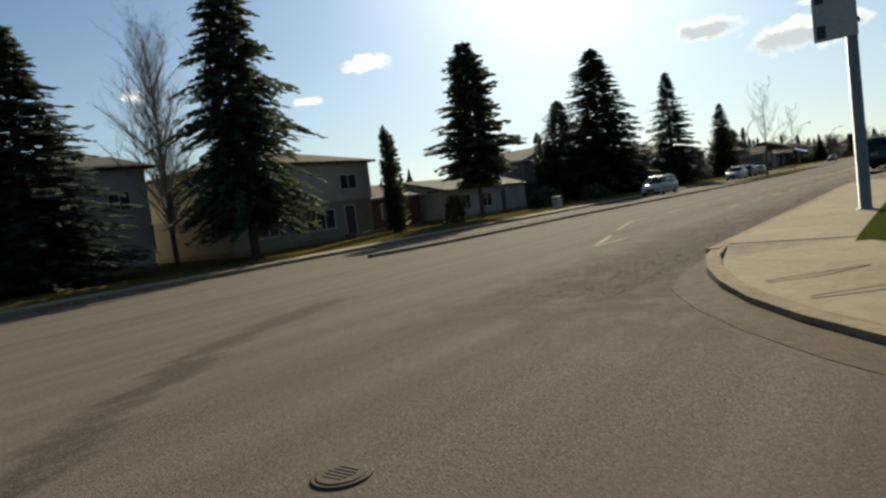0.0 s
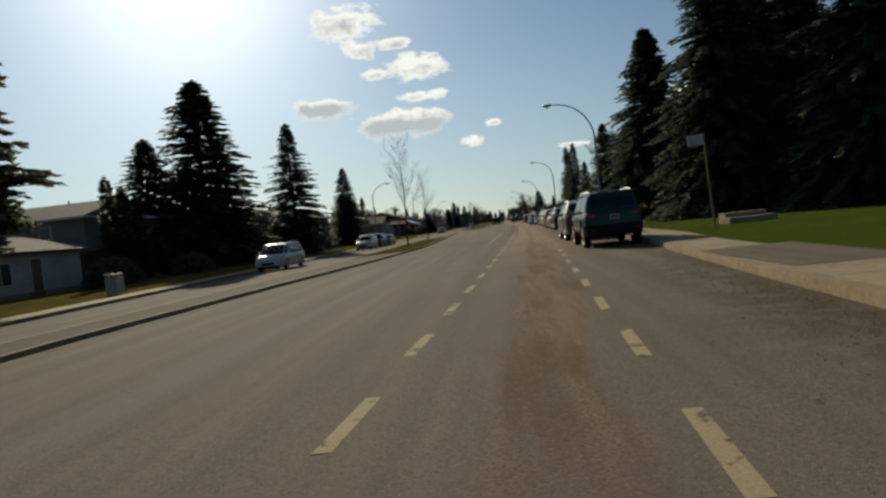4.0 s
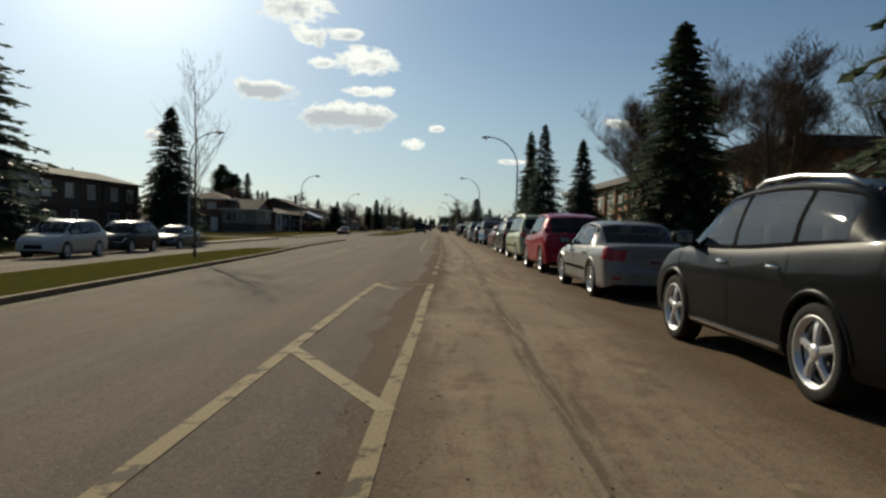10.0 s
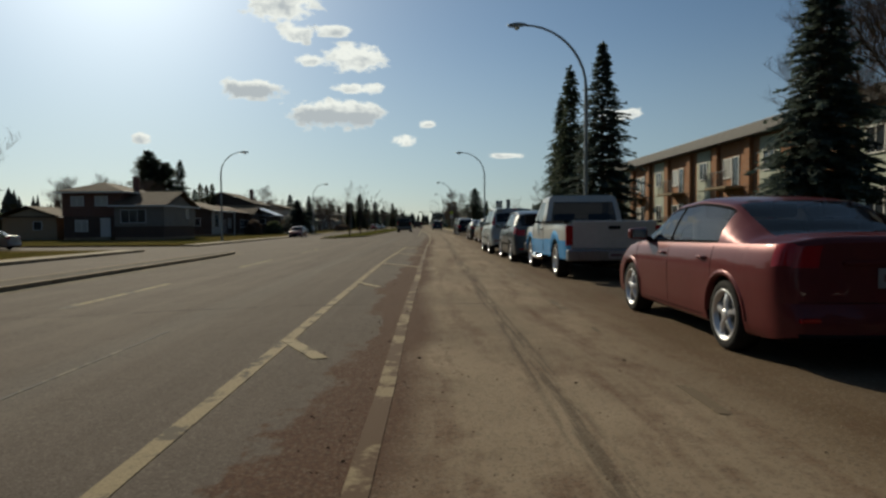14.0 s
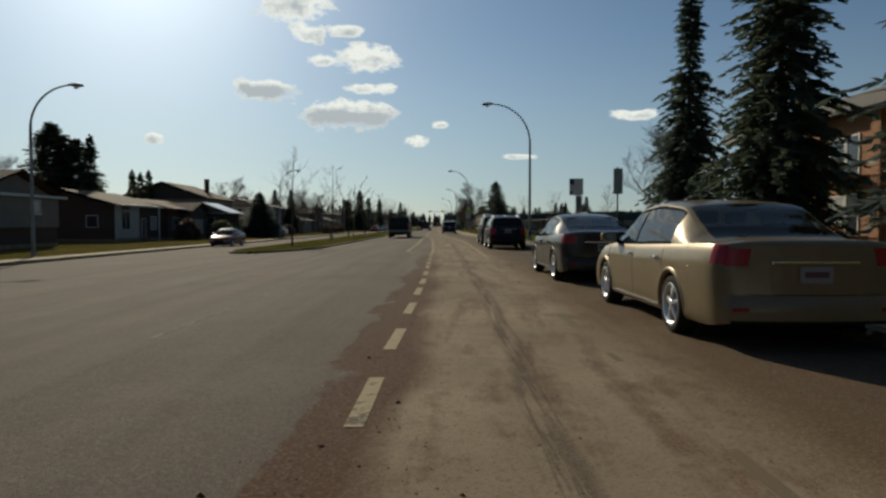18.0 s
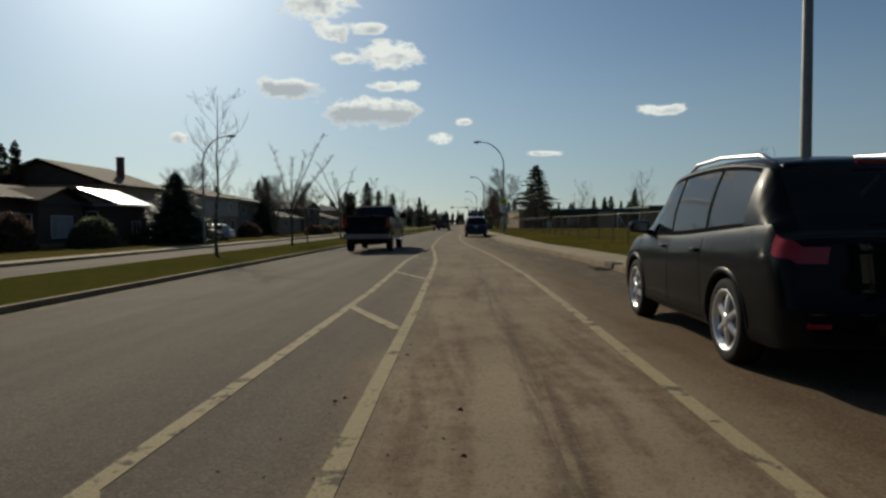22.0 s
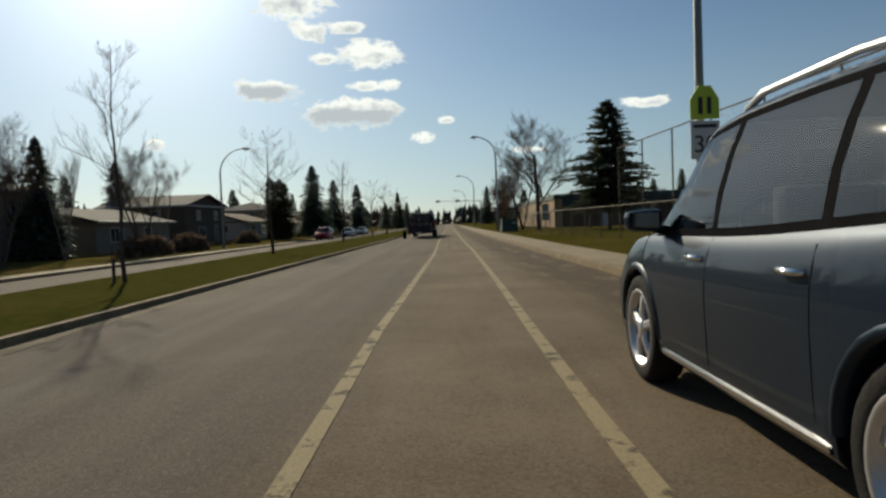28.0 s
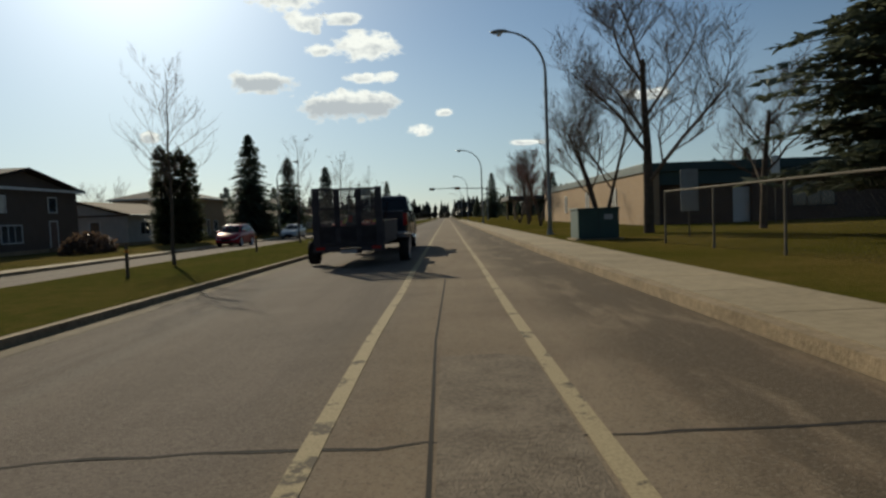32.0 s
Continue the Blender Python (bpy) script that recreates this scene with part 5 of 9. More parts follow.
def wheel_meshes(radius, width, spokes, rim_mat):
    """Tyre, rim and spokes of a wheel that turns about x, its outer face at negative x; shared by alike wheels."""
    key = (radius, width, spokes, rim_mat.name)
    if key in WHEELS:
        return WHEELS[key]
    n = 30
    prof = [(0.30, 0.62), (0.10, 0.68), (0.0, 0.74), (0.0, 0.90), (0.06, 0.97), (0.2, 1.0), (0.8, 1.0), (0.94, 0.97), (1.0, 0.9), (1.0, 0.7)]
    vs, fs = [], []
    for k in range(n):
        a = 2 * math.pi * k / n
        for u, rr in prof:
            vs.append((-width / 2 + u * width, radius * rr * math.cos(a), radius * rr * math.sin(a)))
    m = len(prof)
    for k in range(n):
        for j in range(m - 1):
            fs.append((k * m + j, k * m + j + 1, (k + 1) % n * m + j + 1, (k + 1) % n * m + j))
    tyre = mesh_of("tyre", vs, fs, M["tyre"], True)
    vs, fs = [], []
    prof = [(0.02, 0.745), (-0.01, 0.72), (0.03, 0.66), (0.45, 0.62), (0.5, 0.02)]
    m = len(prof)
    for k in range(n):
        a = 2 * math.pi * k / n
        for u, rr in prof:
            vs.append((-width / 2 + u * width, radius * rr * math.cos(a), radius * rr * math.sin(a)))
    for k in range(n):
        for j in range(m - 1):
            fs.append((k * m + j, k * m + j + 1, (k + 1) % n * m + j + 1, (k + 1) % n * m + j))
    dish = mesh_of("rim", vs, fs, rim_mat, True)
    dish.materials.append(M["dark_rim"])
    for p in dish.polygons:
        c = p.center
        if math.hypot(c.y, c.z) < radius * 0.63:
            p.material_index = 1
    sp = []
    x = -width / 2 + 0.015
    vs, fs = [], []
    thin = 1.0 if spokes < 7 else 0.62
    for q, (rr, ww, dx) in enumerate(((0.12, 0.115, 0.0), (0.26, 0.085, -0.006), (0.44, 0.088, 0.0), (0.58, 0.115, 0.010), (0.68, 0.17, 0.016))):
        for yy, xx in ((-ww * thin, 0.022), (-ww * thin * 0.55, 0.0), (ww * thin * 0.55, 0.0), (ww * thin, 0.022), (ww * thin * 0.6, 0.06), (-ww * thin * 0.6, 0.06)):
            vs.append((x + dx + xx, yy * radius, rr * radius))
        if q:
            o = 6 * q - 6
            fs += [(o + j, o + (j + 1) % 6, o + 6 + (j + 1) % 6, o + 6 + j) for j in range(6)]
    spoke = mesh_of("spoke", vs, fs, rim_mat)
    hub = mesh_of("hub", *tube([(x - 0.012, 0, 0), (x - 0.004, 0, 0), (x + 0.05, 0, 0)], [radius * 0.1, radius * 0.17, radius * 0.19], 14), rim_mat, True)
    WHEELS[key] = (tyre, dish, spoke, hub)
    return WHEELS[key]


def add_wheel(car, x, y, radius, width, spokes, rim_mat):
    tyre, dish, spoke, hub = wheel_meshes(radius, width, spokes, rim_mat)
    w = new("wheel", tyre)
    w.parent = car
    w.matrix_local = pose(x, y, radius, 0, 0, 0 if x < 0 else 180)
    link("rim", dish, None, w)
    link("hub", hub, None, w)
    for k in range(spokes):
        s = new("spoke", spoke)
        s.parent = w
        s.matrix_local = pose(0, 0, 0, 360 * k / spokes, 0, 0)
    return w


def arch_z(y, axles, ra, zr):
    z = -1
    for a in axles:
        d = abs(y - a)
        if d < ra:
            z = max(z, zr + math.sqrt(ra * ra - d * d))
    return z


def outward(V, f, zc):
    """The face with its normal away from the vehicle's long axis."""
    p = [Vector(V[i]) for i in f]
    n = Vector()
    for i in range(len(p)):
        a, b = p[i], p[(i + 1) % len(p)]
        n += a.cross(b)
    c = sum(p, Vector()) / len(p)
    return tuple(f) if n.dot(c - Vector((0, c.y * 0.75, zc))) >= 0 else tuple(reversed(f))


KINDS = {
    # length, width, height, belt, sill, wheel radius, wheelbase, front overhang, nose and cowl heights,
    # cabin: windshield foot and top, rear window top and foot (front 0 .. rear 1), deck height, roof half width, side windows
    "sedan": dict(L=4.55, W=1.76, H=1.46, belt=0.93, sill=0.2, R=0.315, wb=2.66, fo=0.90, nose=0.72, hood=0.93, cab=(0.225, 0.42, 0.70, 0.885), deck=1.05, roof=0.70, rise=0.07, drop=0.055, win=((0.29, 0.475), (0.49, 0.735)), lean=0.06, light=(0.55, 0.92, 0.72, 0.20)),
    "suv": dict(L=4.65, W=1.84, H=1.68, belt=1.05, sill=0.25, R=0.36, wb=2.68, fo=0.93, nose=0.84, hood=1.06, cab=(0.205, 0.395, 0.845, 0.962), deck=1.10, roof=0.73, rise=0.12, drop=0.10, win=((0.27, 0.455), (0.47, 0.66), (0.675, 0.83)), lean=0.16, light=(0.6, 1.0, 0.75, 0.24)),
    "hatch": dict(L=4.37, W=1.76, H=1.55, belt=0.98, sill=0.21, R=0.315, wb=2.6, fo=0.87, nose=0.76, hood=0.98, cab=(0.195, 0.40, 0.84, 0.962), deck=1.05, roof=0.71, rise=0.09, drop=0.10, win=((0.26, 0.455), (0.47, 0.67), (0.685, 0.80)), lean=0.14, light=(0.55, 1.0, 0.72, 0.26)),
    "minivan": dict(L=5.08, W=1.96, H=1.75, belt=1.04, sill=0.24, R=0.335, wb=3.03, fo=1.0, nose=0.82, hood=1.04, cab=(0.155, 0.35, 0.90, 0.972), deck=1.10, roof=0.76, rise=0.06, drop=0.05, win=((0.215, 0.395), (0.41, 0.645), (0.66, 0.895)), lean=0.10, light=(0.6, 1.0, 0.62, 0.30)),
    "boxy": dict(L=4.50, W=1.80, H=1.74, belt=1.08, sill=0.34, R=0.375, wb=2.69, fo=0.80, nose=0.96, hood=1.10, cab=(0.27, 0.39, 0.925, 0.978), deck=1.12, roof=0.76, rise=0.02, drop=0.03, win=((0.325, 0.475), (0.49, 0.66), (0.68, 0.895)), lean=0.05, light=(0.62, 1.0, 0.72, 0.22)),
}
FLANK_G = (0.0, 0.04, 0.13, 0.24, 0.36, 0.48, 0.58, 0.68, 0.76, 0.83, 0.90, 0.96, 1.0)
FLANK_W = (0.925, 0.958, 0.978, 0.986, 0.992, 0.997, 1.0, 0.999, 0.996, 0.985, 0.972, 0.955, 0.935)
SIDE_T = (0.07, 0.36, 0.66, 0.90, 0.965, 1.0)
COLS = (-1.0, -0.92, -0.84, -0.76, -0.68, -0.5, -0.25, 0.0, 0.25, 0.5, 0.68, 0.76, 0.84, 0.92, 1.0)


def smooth_line(rows):
    """A smooth curve through (x, y) rows that does not overshoot them."""
    xs, ys = np.array([r[0] for r in rows]), np.array([r[1] for r in rows])
    h, d = np.diff(xs), np.diff(ys) / np.diff(xs)
    m = np.zeros(len(xs))
    for i in range(1, len(xs) - 1):
        if d[i - 1] * d[i] > 0:
            w1, w2 = 2 * h[i] + h[i - 1], h[i] + 2 * h[i - 1]
            m[i] = (w1 + w2) / (w1 / d[i - 1] + w2 / d[i])
    m[0], m[-1] = d[0], d[-1]

    def at(x):
        i = int(min(max(np.searchsorted(xs, x) - 1, 0), len(h) - 1))
        t = (x - xs[i]) / h[i]
        return float((2 * t ** 3 - 3 * t ** 2 + 1) * ys[i] + (t ** 3 - 2 * t ** 2 + t) * h[i] * m[i] + (3 * t ** 2 - 2 * t ** 3) * ys[i + 1] + (t ** 3 - t ** 2) * h[i] * m[i + 1])
    return at


def car(kind, name, paint, label, rim=None, spokes=5, privacy=False, rails=True, cladding=False, moulding=0, tall_lights=False, at=None, antenna=False, dark_handles=False, gold_stripe=False, **over):
    """A car that faces +y, its origin on the ground under the middle of its axles: one lofted shell cut into panels."""
    K = dict(KINDS[kind])
    K.update(over)
    L, W, H, belt, sill, R, wb, deck, nose = (K[k] for k in ("L", "W", "H", "belt", "sill", "R", "wb", "deck", "nose"))
    hw, yf = W / 2, wb / 2 + K["fo"]
    yr = yf - L
    c0, c1, c2, c3 = K["cab"]
    th = thing(name, at or pose(0, 0, 0), label, "car", "parked cars")
    fy = lambda s: yf - s * L
    top = smooth_line([(0, nose - 0.16), (0.012, nose - 0.06), (0.04, nose), (c0 * 0.55, K["hood"] - 0.07), (c0 - 0.012, K["hood"] - 0.012), (c0 + 0.01, K["hood"] + 0.02), (c0 + 0.52 * (c1 - c0), K["hood"] + 0.57 * (H - K["hood"])), (c1, H - 0.05), (c1 + 0.1, H - 0.008), (c1 + 0.42 * (c2 - c1), H), (c2, H - K["drop"]), (c2 + 0.55 * (c3 - c2), deck + 0.42 * (H - K["drop"] - deck)), (c3, deck), (0.99, deck - 0.015), (1.0, deck - 0.06)])
    shoulder = smooth_line([(0, nose - 0.24), (0.03, nose - 0.10), (c0, belt - 0.03), (0.5, belt), (0.8, belt + K["rise"] * 0.7), (0.95, belt + K["rise"]), (1.0, deck - 0.06)])
    ra = R + 0.055
    axles = (-wb / 2, wb / 2)

    def half_width(y):
        e, q = y - yr, yf - y
        return hw * (1 - 0.10 * math.exp(-e / 0.07) - 0.05 * math.exp(-e / 0.45) - 0.10 * math.exp(-q / 0.08) - 0.07 * math.exp(-q / 0.5))

    def side_x(y, z):
        return half_width(y) * float(np.interp((z - sill) / (shoulder((yf - y) / L) - sill), FLANK_G, FLANK_W))

    bump_top = sill + (0.34 if kind in ("suv", "boxy", "minivan") else 0.32)

    def warp(x, y, z):
        a = min(1.0, abs(x) / hw)
        e, q = max(y - yr, 0), max(yf - y, 0)
        fe, fq = math.exp(-e / 0.25), math.exp(-q / 0.3)
        k = min(1.0, max(0.0, (bump_top - z) / 0.025))
        return (x, y + fe * (0.13 * a ** 2.4 + K["lean"] * max(0.0, z - 0.6)) - 0.05 * k * math.exp(-e / 0.06) - fq * (0.20 * a ** 2.2 + 0.10 * max(0.0, z - 0.45)) + 0.04 * k * math.exp(-q / 0.06), z)

    d_front, d_mid = fy(c0) - 0.10, fy((K["win"][0][1] + K["win"][1][0]) / 2)
    d_rear = max(-wb / 2 + ra * 0.72, fy(K["win"][1][1]) - 0.02)
    marks = [fy(v) for w in K["win"] for v in w] + [fy(v) for v in (c0, c0 + 0.012, c1 - 0.012, c1, c2, c2 + 0.018, c3 - 0.012, c3)] + [d_front, d_mid, d_rear] + [yr + v for v in (0, 0.012, 0.035, 0.07, 0.12, 0.18, 0.25, 0.33)] + [yf - v for v in (0, 0.012, 0.035, 0.07, 0.12, 0.18, 0.25, 0.33)] + [a + s * ra * f for a in axles for s in (-1, 1) for f in (1.0, 0.985, 0.93, 0.82, 0.66, 0.48, 0.27)]
    ys = []
    for v in sorted(marks + list(np.linspace(yr + 0.42, yf - 0.42, 30)) + [fy(c2 + (c3 - c2) * k / 6) for k in range(1, 6)]):
        if not ys or v - ys[-1] > 0.0035:
            ys.append(float(v))
    halves = []
    for y in ys:
        s = (yf - y) / L
        T = top(s)
        B = min(shoulder(s), T - 0.03)
        hwy = half_width(y)
        e = min(y - yr, yf - y)
        zb = min(max(sill + 0.07 * math.exp(-e / 0.22), arch_z(y, axles, ra, R)), B - 0.09)
        half = [(0.0, zb + 0.02)]
        g0 = (zb - sill) / (B - sill)
        flare = 0.014 * sum(math.exp(-((y - a) / (ra * 1.15)) ** 6) for a in axles)
        for g in FLANK_G:
            z = zb + (B - zb) * g
            gg = g0 + (1 - g0) * g
            half.append((hwy * float(np.interp(gg, FLANK_G, FLANK_W)) + flare * max(0.0, 1 - gg * 1.4), z))
        wbelt = hwy * 0.935
        wr = hwy * (K["roof"] + 0.06 * (1 - min(1.0, max(0.0, (T - B) / (H - belt)))))
        crown = min(0.06, 0.45 * (T - B))
        Te = T - crown
        for t in SIDE_T:
            half.append((wbelt + (wr - wbelt) * t ** 1.3 + 0.014 * math.sin(math.pi * t) * min(1.0, (T - B) / 0.3), B + (Te - B) * t))
        for u, v in ((0.94, 0.34), (0.8, 0.64), (0.45, 0.92), (0.0, 1.0)):
            half.append((wr * u, Te + crown * v))
        halves.append(half)
    m = len(halves[0])
    full = 2 * m - 2
    V, Y0 = [], []
    gl = (c1 - c0) * L

    def push(x, y, z, k):
        """k: place in the section; the windshield and the rear window bow outwards at the middle."""
        dy = 0.0
        if k > 13:
            u = 1 - min(1.0, abs(x) / (hw * K["roof"])) ** 2
            up = min(1.0, max(0.0, (z - belt) / 0.18))
            dy = u * up * (0.10 * math.exp(-((y - fy((c0 + c1) / 2)) / (gl * 0.6)) ** 4) - (0.06 * math.exp(-((y - fy((c2 + c3) / 2)) / 0.32) ** 4)))
        p = warp(x, y, z)
        V.append((p[0], p[1] + dy, p[2]))
        Y0.append(y)

    for y, half in zip(ys, halves):
        for k, (x, z) in enumerate(half):
            push(x, y, z, k)
        for k in range(m - 2, 0, -1):
            push(-half[k][0], y, half[k][1], k)
    groups = {}
    lz0, lz1, lx, le = K["light"]
    lz0, lz1 = bump_top + (deck - bump_top) * lz0, bump_top + (deck - bump_top) * lz1
    kb = 1 + len(FLANK_G) - 1              # the belt's place in the section
    kt = kb + len(SIDE_T)                  # the roof's edge

    def rows_of(end, lo, hi):
        """Places in the section between two heights at the nose or the tail."""
        return {k for k in range(1, kb) if lo < (halves[end][k][1] + halves[end][k + 1][1]) / 2 < hi}

    light_rows, bumper_rows, nose_rows = rows_of(0, lz0, lz1), rows_of(0, 0, bump_top), rows_of(-1, 0, bump_top)
    lamp_rows, grille_rows = rows_of(-1, nose - 0.27, nose - 0.08), rows_of(-1, nose - 0.42, nose - 0.18)

    def panel(sgn, k, y, z, x, cap):
        """Which panel a face belongs to, by its place in the section and along the car."""
        s = (yf - y) / L
        side = "left" if sgn < 0 else "right"
        rear_end, front_end = y < -wb / 2 - ra * 0.9, y > wb / 2 + ra * 0.9
        if k == 0:
            return ("underside",)
        if k >= kb:                        # greenhouse, hood and deck
            win = [j for j, w in enumerate(K["win"]) if w[0] < s < w[1]]
            span = K["win"][0][0] < s < K["win"][-1][1]
            if not cap and k < kt - 1:
                if win and kb + 1 <= k <= kb + 3:
                    return ("glass", side, win[0])
                if span:
                    return ("trim", side) if k == kb or k == kt - 2 or kb + 1 <= k <= kb + 3 else ("roof",)
                if tall_lights and s > 0.935 and kb <= k <= kb + 4 and s < 0.985:
                    return ("tail_light", side)
            if k >= kt + 1 and not cap:
                if c0 + 0.012 < s < c1 - 0.012:
                    return ("windshield",)
                if c2 + 0.018 < s < c3 - 0.012:
                    return ("rear_window",)
            if s < c0:
                return ("hood",)
            if s > c3 - 0.012:
                return ("tailgate",)
            return ("roof",)
        if rear_end:
            if not tall_lights and k in light_rows and (not cap or x > lx) and y < yr + le:
                return ("tail_light", side)
            if k in bumper_rows and y < yr + 0.5:
                return ("rear_bumper",) if z > sill + 0.1 or not cap else ("rear_valance",)
            return ("tailgate",) if cap and x < 0.84 else ("quarter_panel", side)
        if front_end:
            if k in lamp_rows and (not cap or x > 0.5) and y > yf - 0.34:
                return ("headlight", side) if y > yf - 0.2 or kind not in ("boxy", "sedan") else ("turn_signal", side)
            if cap and k in grille_rows and x < 0.5:
                return ("grille",)
            if k in nose_rows and y > yf - 0.5:
                return ("front_bumper",) if z > sill + 0.1 or not cap else ("front_valance",)
            return ("front_fender", side) if not cap or x > 0.5 else ("nose_panel",)
        if z < sill + (0.17 if cladding else 0.035) and abs(y) < wb / 2 - ra:
            return ("rocker", side)
        if d_mid < y < d_front and z > sill + 0.06:
            return ("front_door", side)
        if d_rear < y < d_mid and z > sill + 0.06:
            return ("rear_door", side)
        if z <= sill + 0.06 and abs(y) < wb / 2 - ra * 0.5:
            return ("rocker", side)
        return ("front_fender", side) if y > 0 else ("quarter_panel", side)

    def face(f, k, sgn, cap=False, u=0.0):
        """u: how far from the middle a face of the nose or tail lies, 0 to 1."""
        z = sum(V[j][2] for j in f) / len(f)
        y0 = sum(Y0[j] for j in f) / len(f)
        groups.setdefault(panel(sgn, k, y0, z, u, cap), []).append(f)

    for i in range(len(ys) - 1):
        for q in range(full):
            q2 = (q + 1) % full
            k = q if q < m - 1 else full - 1 - q
            face((i * full + q, i * full + q2, (i + 1) * full + q2, (i + 1) * full + q), k, 1 if q < m - 1 else -1)
    for i in (0, len(ys) - 1):
        rows = []
        for k in range(1, m - 1):
            x, z = halves[i][k]
            row = []
            for u in COLS:
                if u == 1.0:
                    row.append(i * full + k)
                elif u == -1.0:
                    row.append(i * full + full - k)
                else:
                    push(u * x, ys[i], z, 0)
                    row.append(len(V) - 1)
            rows.append(row)
        for k in range(len(rows) - 1):
            for j in range(len(COLS) - 1):
                face((rows[k][j], rows[k][j + 1], rows[k + 1][j + 1], rows[k + 1][j]), k + 1, -1 if COLS[j] < 0 else 1, True, abs(COLS[j] + COLS[j + 1]) / 2)
        for j in range(len(COLS) - 1):
            face((rows[-1][j], rows[-1][j + 1], i * full + m - 1), m - 2, 1, True)
            face((rows[0][j], rows[0][j + 1], i * full), 0, 1, True)

    def piece(pname, faces, material, lab="", parent=th):
        faces = [outward(V, f, H * 0.42) for f in faces]
        used = sorted({i for f in faces for i in f})
        idx = {v: j for j, v in enumerate(used)}
        me = mesh_of(pname, [V[i] for i in used], [tuple(idx[i] for i in f) for f in faces], material)
        me.shade_smooth()
        me.set_sharp_from_angle(angle=radians(42))
        return link(pname, me, None, parent, lab)

    look_of = {"underside": (M["trim_black"], ""), "trim": (M["trim_black"], "black window surround"), "tail_light": (M["tail_red"], "red tail light lens"), "headlight": (M["lamp_clear"], "clear headlight lens"), "turn_signal": (M["amber"], "amber turn signal"), "grille": (M["trim_black"], "black grille"), "rear_valance": (M["trim_black"], "black lower bumper panel"), "front_valance": (M["trim_black"], "black lower bumper panel"), "rocker": (M["trim_black"], "black plastic sill") if cladding else (paint, "")}
    for key, faces in groups.items():
        if key[0] == "glass":
            dark = privacy and key[2] > 0
            piece("side_window", faces, M["privacy_glass"] if dark else M["car_glass"], "dark tinted glass" if dark else "").visible_shadow = False
        elif key[0] in ("windshield", "rear_window"):
            dark = key[0] == "rear_window" and kind != "sedan"
            piece(key[0], faces, M["privacy_glass"] if dark else M["car_glass"], "dark tinted glass" if dark else "").visible_shadow = False
        else:
            mt, lab = look_of.get(key[0], (paint, ""))
            if key[0].endswith("_bumper") and cladding:
                mt, lab = M["trim_black"], "black plastic bumper"
            piece(key[0], faces, mt, lab)

    # wheel wells, wheels, arch lips
    for ya in axles:
        for s in (-1, 1):
            vs, fs = [], []
            for q in range(13):
                a = math.pi * (-0.03 + 1.06 * q / 12)
                for x in (hw * 0.955, hw * 0.52):
                    vs.append((s * x, ya + (ra - 0.006) * math.cos(a), R + (ra - 0.006) * math.sin(a)))
                if q:
                    fs.append((2 * q - 2, 2 * q - 1, 2 * q + 1, 2 * q))
            fs.append(tuple(range(1, 26, 2)))
            link("wheel_well", mesh_of("wheel_well", vs, fs, M["trim_black"]), None, th)
            add_wheel(th, s * (hw - 0.128), ya, R, 0.225, spokes, rim or M["rim"])
            vs, fs = [], []
            for q in range(17):
                a = math.pi * (0.0 + q / 16)
                for rr, dx in ((ra - 0.012, -0.05), (ra - 0.010, 0.010), (ra + (0.05 if cladding else 0.02), 0.016), (ra + (0.075 if cladding else 0.042), -0.006)):
                    yy, zz = ya + rr * math.cos(a), max(sill + 0.01, R + rr * math.sin(a))
                    vs.append((s * (side_x(yy, zz) + dx), yy, zz))
                if q:
                    o = 4 * q - 4
                    fs += [(o + j, o + j + 1, o + 5 + j, o + 4 + j) for j in range(3)]
            link("wheel_arch", mesh_of("wheel_arch", vs, fs, M["trim_black"] if cladding else paint, True), None, th)
    # inside
    part("cabin_floor", box_bm(-hw * 0.86, hw * 0.86, fy(c3) + 0.2, fy(c0) - 0.05, belt - 0.32, belt - 0.26), M["seat_dark"], th)
    part("underbody", box_bm(-hw * 0.72, hw * 0.72, yr + 0.3, yf - 0.3, sill - 0.03, sill + 0.2, 0.03), M["trim_black"], th)
    part("dashboard", box_bm(-hw * 0.82, hw * 0.82, fy(c0) - 0.62, fy(c0) - 0.12, belt - 0.3, belt - 0.02, 0.05), M["trim_black"], th)
    wheel_pts = [(-0.36 + 0.18 * math.cos(a), fy(c0) - 0.72 + 0.06 * math.sin(a), belt + 0.02 + 0.17 * math.sin(a)) for a in [6.283 * k / 16 for k in range(17)]]
    link("steering_wheel", mesh_of("steering_wheel", *tube(wheel_pts, [0.013] * 17, 5)), M["trim_black"], th)
    for x in (-0.37, 0.37):
        for y in (d_mid - 0.05, d_mid - 0.95):
            if y > fy(c3) + 0.25:
                seat = part("seat", box_bm(x - 0.24, x + 0.24, y - 0.1, y + 0.04, belt - 0.3, belt + 0.24, 0.05), M["seat_dark"], th)
                part("headrest", box_bm(x - 0.13, x + 0.13, y - 0.11, y - 0.01, belt + 0.26, belt + 0.42, 0.04), M["seat_dark"], seat)
    # small parts of both sides
    zh = belt - 0.12
    dark = dark_handles or cladding
